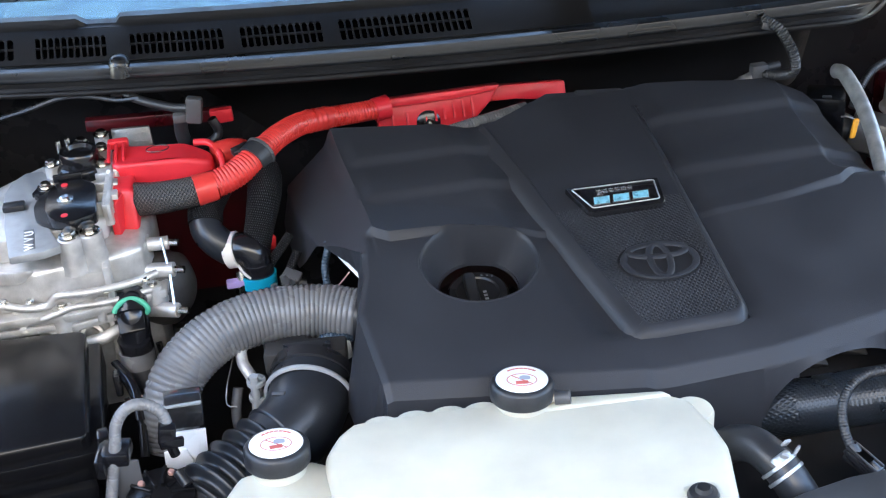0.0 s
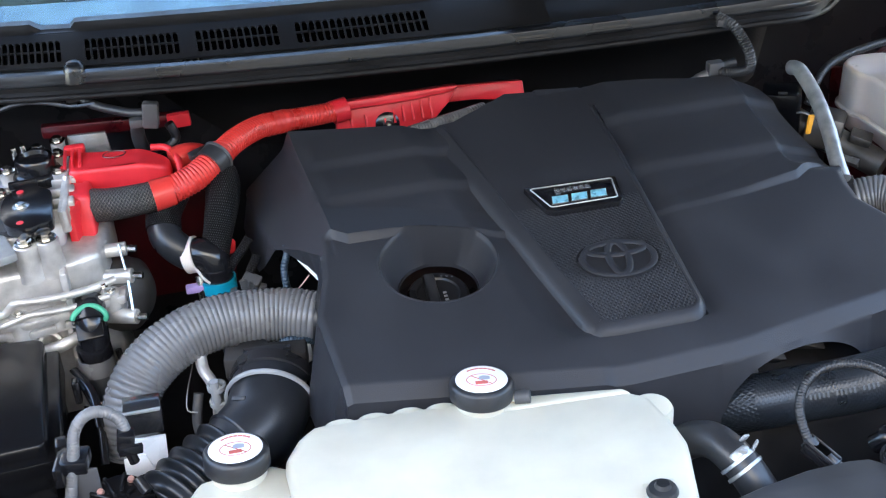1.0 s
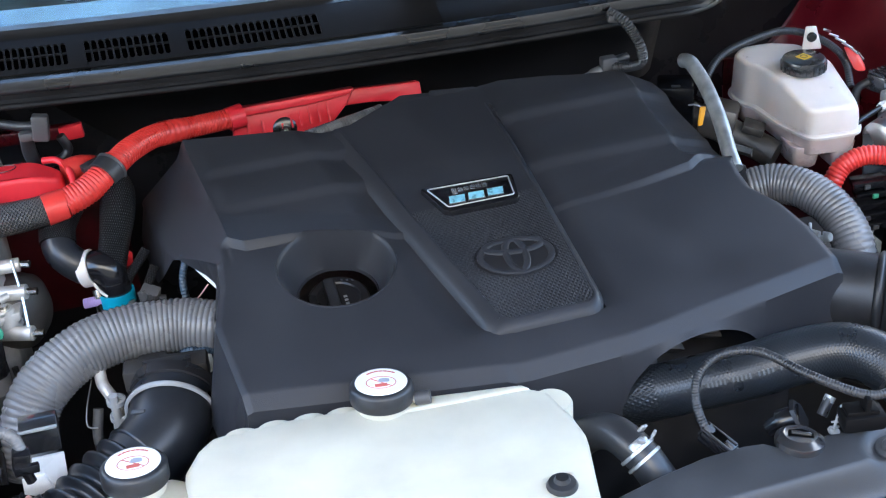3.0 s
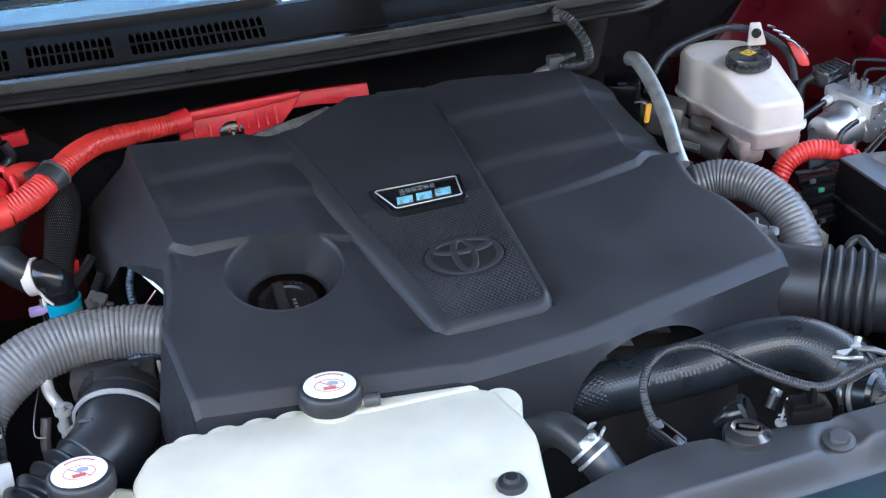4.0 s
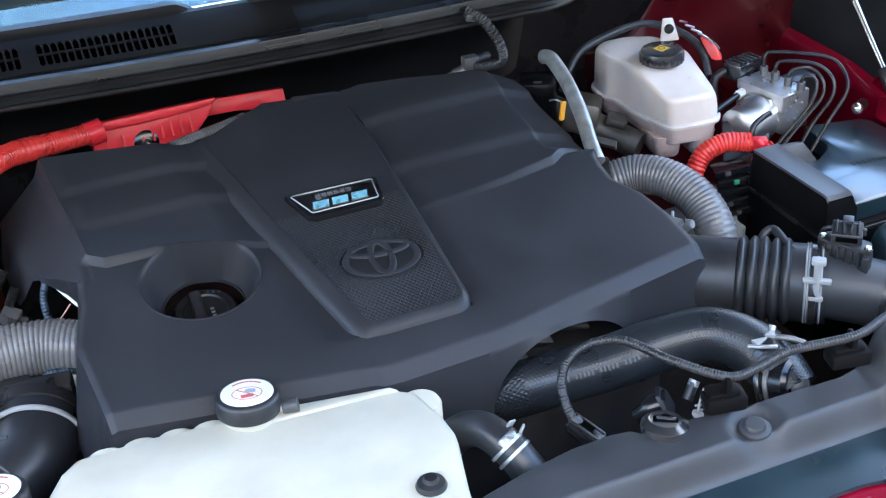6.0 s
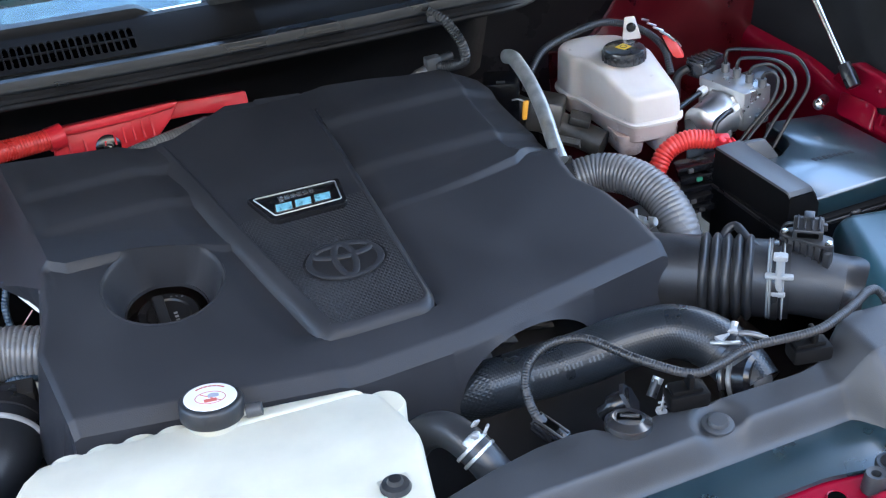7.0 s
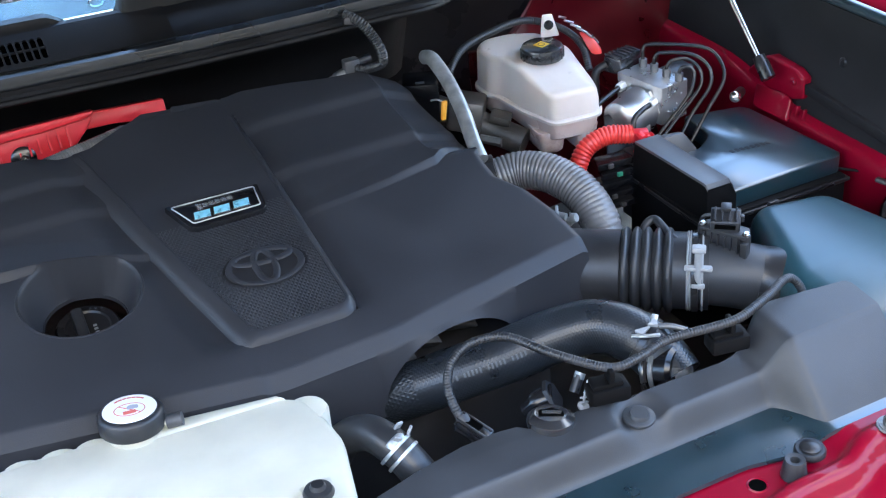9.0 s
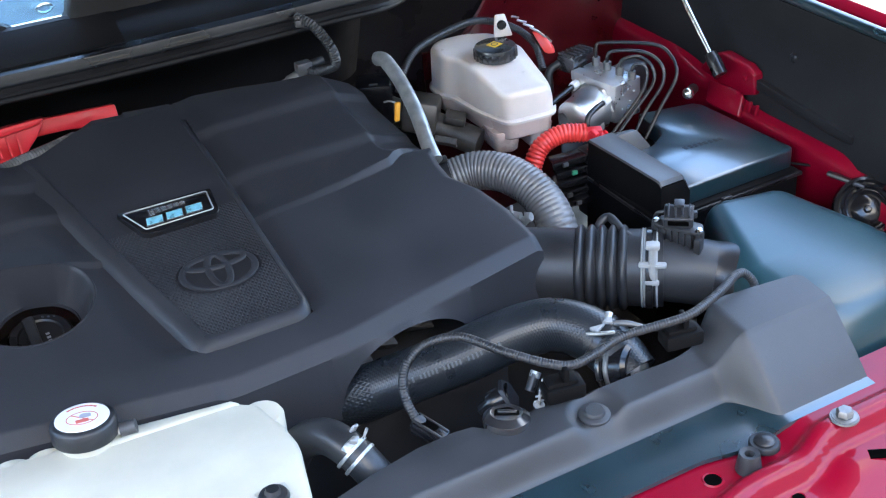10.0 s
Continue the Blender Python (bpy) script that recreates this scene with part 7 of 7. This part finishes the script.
air = thing("air_filter_box", (0.62, -0.26, 0.95), "rounded satin black air filter box", "air filter box")
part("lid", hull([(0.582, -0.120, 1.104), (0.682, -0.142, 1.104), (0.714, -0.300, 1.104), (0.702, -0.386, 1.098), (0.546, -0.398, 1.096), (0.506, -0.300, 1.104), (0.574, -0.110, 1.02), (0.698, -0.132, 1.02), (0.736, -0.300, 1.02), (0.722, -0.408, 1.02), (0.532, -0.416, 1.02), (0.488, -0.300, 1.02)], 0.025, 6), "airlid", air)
part("lower_case", prism([(0.51, -0.41), (0.515, -0.29), (0.575, -0.12), (0.70, -0.13), (0.735, -0.30), (0.72, -0.41)], 0.88, 1.035, 0.006), "gloss", air)
part("inlet_flare", tube([along(0.205) - Vector((0, 0, 0.010)), along(0.225) - Vector((0, 0, 0.014)), along(0.245) - Vector((0, 0, 0.018))], lambda s, t: 0.0415 + 0.006 * ease(0, 1, s / t), 0.003, 36), "black", air)
for k in range(6):
    part("case_rib", rbox((0.006, 0.012, 0.09), 0.002, pose(0.545 + 0.032 * k, -0.413, 0.985)), "gloss", air)
part("edge_bar", rbox((0.22, 0.014, 0.012), 0.003, pose(0.63, -0.418, 1.035, 0, 0, 2)), "gloss", air)

big = thing("radiator_hose", (0.2, -0.2, 1.0), "thick black ribbed radiator hose with faint print", "hose")
HOSE = [(0.058, -0.118, 1.008), (0.098, -0.150, 1.034), (0.145, -0.172, 1.052), (0.200, -0.190, 1.066), (0.250, -0.198, 1.076), (0.295, -0.212, 1.081), (0.325, -0.240, 1.076), (0.340, -0.272, 1.062), (0.345, -0.30, 1.045)]
part("hose", tube(HOSE, 0.0305, 0.004, 32), "hosebraid", big)
part("mesh_end", tube([(0.058, -0.118, 1.008), (0.098, -0.150, 1.034), (0.145, -0.172, 1.052)], 0.0307, 0.004, 32, caps=False), "hosemesh", big, "raised mesh relief")
run_pts, _ = curve_points(HOSE, 0.0042)
for k, (p, q) in enumerate(zip(run_pts[26:50], run_pts[27:51])):
    if k in (0, 2, 8, 14, 19):
        continue
    d = (q - p).normalized()
    out = Vector((-0.30, -0.78, 0.45))
    out = (out - d * out.dot(d)).normalized()
    m = Matrix((d, out.cross(d), out)).transposed().to_4x4()
    m.translation = p + out * 0.0306
    part("print_bar", rbox((0.0022, 0.0062 if k % 3 else 0.0050, 0.0006), 0, m), "faint", big)
hcm = toward((0.334, -0.256, 1.070), (0.5, -0.9, -0.45))
part("clamp", lathe([(0.0306, -0.004), (0.0320, -0.0035), (0.0320, 0.0035), (0.0306, 0.004)], 44, hcm), "line", big, "dark spring clamp")
for k, (a, b, c) in enumerate((((0.312, -0.268, 1.102), (0.328, -0.274, 1.105), (0.315, -0.277, 1.100)), ((0.327, -0.270, 1.105), (0.339, -0.268, 1.108), (0.336, -0.277, 1.105)))):
    part("clamp_tab", hull([Vector(p) + Vector((0, 0, d)) for p in (a, b, c) for d in (-0.002, 0.002)], 0.0008), "print", big)
part("clamp_ear", tube([(0.334, -0.270, 1.104), (0.340, -0.265, 1.111)], 0.0040, 0.003, 12, flat=0.6), "zinc", big)
part("clamp_loop", tube([(0.306, -0.272, 1.100), (0.315, -0.284, 1.104), (0.330, -0.288, 1.102)], 0.0022, 0.003, 8), "zinc", big)
part("metal_end", tube([(0.312, -0.228, 1.102), (0.332, -0.244, 1.100)], 0.010, 0.004, 14, flat=0.5), "steel", big)
pul = thing("belt_tensioner", (0.16, -0.09, 1.02), "brownish metal tensioner arm seen through the cover's arch", "tensioner")
part("arm", hull([(0.120, -0.105, 1.080), (0.150, -0.110, 1.074), (0.124, -0.118, 1.066), (0.154, -0.122, 1.060), (0.128, -0.09, 1.04), (0.156, -0.094, 1.036)], 0.002), "dark", pul)
part("bracket", hull([(0.158, -0.104, 1.082), (0.200, -0.112, 1.070), (0.160, -0.112, 1.074), (0.202, -0.119, 1.062), (0.170, -0.09, 1.05), (0.200, -0.09, 1.045)], 0.002), "dark", pul)
part("plate", hull([(0.095, -0.112, 1.060), (0.118, -0.116, 1.064), (0.096, -0.12, 1.05), (0.12, -0.124, 1.052), (0.11, -0.1, 1.04)], 0.001), "dark", pul)
outl = thing("radiator_outlet", (0.35, -0.3, 1.0), "black radiator outlet with nested clamp rings", "outlet")
OD = Vector((0.42, -0.80, 0.30)).normalized()
for k in range(4):
    c = Vector((0.333, -0.281, 1.050)) + OD * 0.0085 * k
    r = 0.0325 - 0.0022 * k
    part("ring", lathe([(r - 0.004, -0.0030), (r, -0.0024), (r + 0.0006, 0.0), (r, 0.0024), (r - 0.004, 0.0030)], 44, toward(c, OD)), ("satin", "aludark", "gloss", "satin")[k], outl)
part("sleeve", lathe([(0.0285, -0.006), (0.0285, 0.026), (0.024, 0.030), (0, 0.030)], 40, toward((0.333, -0.281, 1.050), OD)), "gloss", outl)
part("face", lathe([(0, 0.010), (0.008, 0.009), (0.014, 0.005), (0.016, 0.0)], 36, toward(Vector((0.333, -0.281, 1.050)) + OD * 0.031, OD)), "aludark", outl, "dull metal dome")
part("spring_end", tube([(0.338, -0.262, 1.094), (0.352, -0.276, 1.098), (0.366, -0.288, 1.094)], 0.0035, 0.004, 10), "aludark", outl)

th = thing("sensor_cable", (0.25, -0.31, 1.08), "thin ribbed black sensor cable looping to a plug", "cable")
part("cable", tube([(0.092, -0.290, 1.092), (0.089, -0.278, 1.107), (0.092, -0.264, 1.122), (0.105, -0.252, 1.136), (0.130, -0.248, 1.146), (0.162, -0.264, 1.150), (0.190, -0.310, 1.146), (0.228, -0.350, 1.140), (0.262, -0.352, 1.141), (0.300, -0.348, 1.145), (0.362, -0.364, 1.152), (0.400, -0.356, 1.153), (0.430, -0.343, 1.151), (0.452, -0.332, 1.150), (0.468, -0.328, 1.146), (0.478, -0.333, 1.132), (0.478, -0.34, 1.11)], ribs(0.0049, 0.0030, 0.0006), 0.0008, 12), "rubber", th)
cp = part("plug", rbox((0.020, 0.036, 0.014), 0.003, pose(0.099, -0.302, 1.084, 20, 0, 32)), "gloss", th)
part("plug_window", rbox((0.010, 0.016, 0.002), 0.0006, pose(0.099, -0.302, 1.084, 20, 0, 32) @ pose(0, 0.002, 0.0072)), "holeshade", cp)
part("boot", tube([(0.0915, -0.288, 1.093), (0.094, -0.294, 1.088)], 0.0085, 0.003, 12), "rubber", cp)
for dx in (-0.006, 0.006):
    part("plug_rail", rbox((0.003, 0.036, 0.004), 0.001, pose(0.098, -0.300, 1.082, 20, 0, 32) @ pose(dx, 0, 0.009)), "black", cp)
part("plug_lip", rbox((0.016, 0.006, 0.008), 0.001, pose(0.107, -0.315, 1.078, 20, 0, 32)), "aludark", cp)
for x0, y0, z0 in ((0.226, -0.352, 1.120), (0.366, -0.358, 1.130)):
    cb_ = thing("cable_bracket", (x0, y0, z0 - 0.02), "black plastic cable bracket on the radiator cover", "bracket", "cable brackets")
    part("block", rbox((0.042, 0.026, 0.018), 0.004, pose(x0, y0 + 0.004, z0 - 0.008, 0, 0, -12)), "boxside", cb_)
    part("tray", rbox((0.032, 0.018, 0.006), 0.002, pose(x0 - 0.002, y0 + 0.004, z0 + 0.003, 0, 0, -12)), "boxside", cb_)
    part("cable_clip", rbox((0.006, 0.016, 0.016), 0.002, pose(x0, y0, z0 + 0.014, 0, 0, -12)), "boxside", cb_)
st = thing("tie_clip", (0.198, -0.338, 1.1), "white nylon tie clip beside the filler cap", "clip")
for k, (dx, dz, ry, rz) in enumerate(((0, 0, 20, 10), (0.002, 0.006, -15, -30), (0.003, 0.012, 25, 35), (0.005, 0.018, -40, 0))):
    part("barb", rbox((0.013 - 0.002 * k, 0.0022, 0.0018), 0.0005, pose(0.205 + dx, -0.337, 1.098 + dz, 10 * k, ry, rz)), "print", st)
part("stem", tube([(0.203, -0.338, 1.085), (0.206, -0.337, 1.104), (0.211, -0.336, 1.122)], 0.0014, 0.004, 8), "print", st)
part("collar", lathe([(0.002, -0.002), (0.006, -0.001), (0.006, 0.001), (0.002, 0.002)], 14, pose(0.204, -0.338, 1.094, 15, 10, 0)), "print", st)
vt = thing("bleed_valve", (0.21, -0.27, 1.03), "dark fitting with a bright bolt below the hose", "valve")
part("body", tube([(0.182, -0.262, 1.045), (0.192, -0.270, 1.058), (0.206, -0.278, 1.066)], lambda s, t: 0.010 + 0.004 * (s > 0.4 * t), 0.002, 18), "gloss", vt)
part("flange", lathe([(0, 0.004), (0.017, 0.004), (0.018, 0), (0, 0)], 6, toward((0.203, -0.276, 1.066), (0.6, -0.35, 0.5))), "lid", vt)
part("stub", tube([(0.222, -0.290, 1.072), (0.233, -0.284, 1.086)], 0.0055, 0.003, 14), "black", vt)
part("tip", tube([(0.231, -0.285, 1.083), (0.235, -0.283, 1.088)], 0.0058, 0.002, 14), "zinc", vt)

lo = thing("lower_hose", (0.01, -0.27, 1.03), "black rubber hose elbow with a zinc spring clamp", "hose")
part("hose", tube([(-0.025, -0.215, 1.035), (-0.010, -0.228, 1.068), (0.008, -0.250, 1.084), (0.022, -0.280, 1.080), (0.034, -0.302, 1.062), (0.046, -0.32, 1.035)], 0.0185, 0.004, 24), "rubber", lo)
for off in (-0.0052, 0.0052):
    part("clamp", lathe([(0.0187, off - 0.0020), (0.0202, off - 0.0016), (0.0202, off + 0.0016), (0.0187, off + 0.0020)], 36, toward((0.024, -0.286, 1.077), (0.45, -0.75, -0.6))), "zinc", lo, "zinc spring clamp")
part("clamp_bridge", hull([(0.008, -0.286, 1.092), (0.026, -0.280, 1.098), (0.014, -0.298, 1.090), (0.032, -0.292, 1.094), (0.016, -0.288, 1.099), (0.030, -0.285, 1.100)], 0.0015), "zinc", lo)
for x0, y0, z0, rz in ((0.030, -0.276, 1.104, 20), (0.038, -0.284, 1.100, 60), (0.022, -0.291, 1.101, -25)):
    part("clamp_ear", rbox((0.008, 0.003, 0.009), 0.001, pose(x0, y0, z0 - 0.002, 25, 15, rz)), "print", lo)
part("spout_rail", tube([(0.040, -0.288, 1.080), (0.052, -0.306, 1.062)], 0.0022, 0.004, 8), "aludark", lo)
part("neck", tube([(0.034, -0.302, 1.062), (0.05, -0.33, 1.03)], 0.0165, 0.004, 24), "gloss", lo)
mt = thing("hose_bracket_clip", (0.372, -0.01, 1.08), "zinc bracket clip beside the grey hose", "clip")
part("body", rbox((0.024, 0.010, 0.008), 0.002, pose(0.379, -0.016, 1.094, 0, 8, -58)), "zinc", mt)
part("barrel", tube([(0.368, -0.002, 1.100), (0.379, -0.020, 1.1005)], 0.0045, 0.003, 12), "zinc", mt)
part("screw_head", lathe([(0, 0.005), (0.005, 0.005), (0.006, 0.003), (0.006, -0.002), (0, -0.002)], 14, toward((0.384, -0.029, 1.101), (0.45, -0.8, 0.4))), "zinc", mt)
part("jaw", hull([(0.384, -0.018, 1.104), (0.392, -0.026, 1.104), (0.389, -0.014, 1.100), (0.395, -0.022, 1.099), (0.386, -0.016, 1.092), (0.391, -0.024, 1.092)], 0.001), "zinc", mt)
part("tang", rbox((0.004, 0.014, 0.003), 0.001, pose(0.373, -0.008, 1.106, 18, 0, -30)), "zinc", mt)
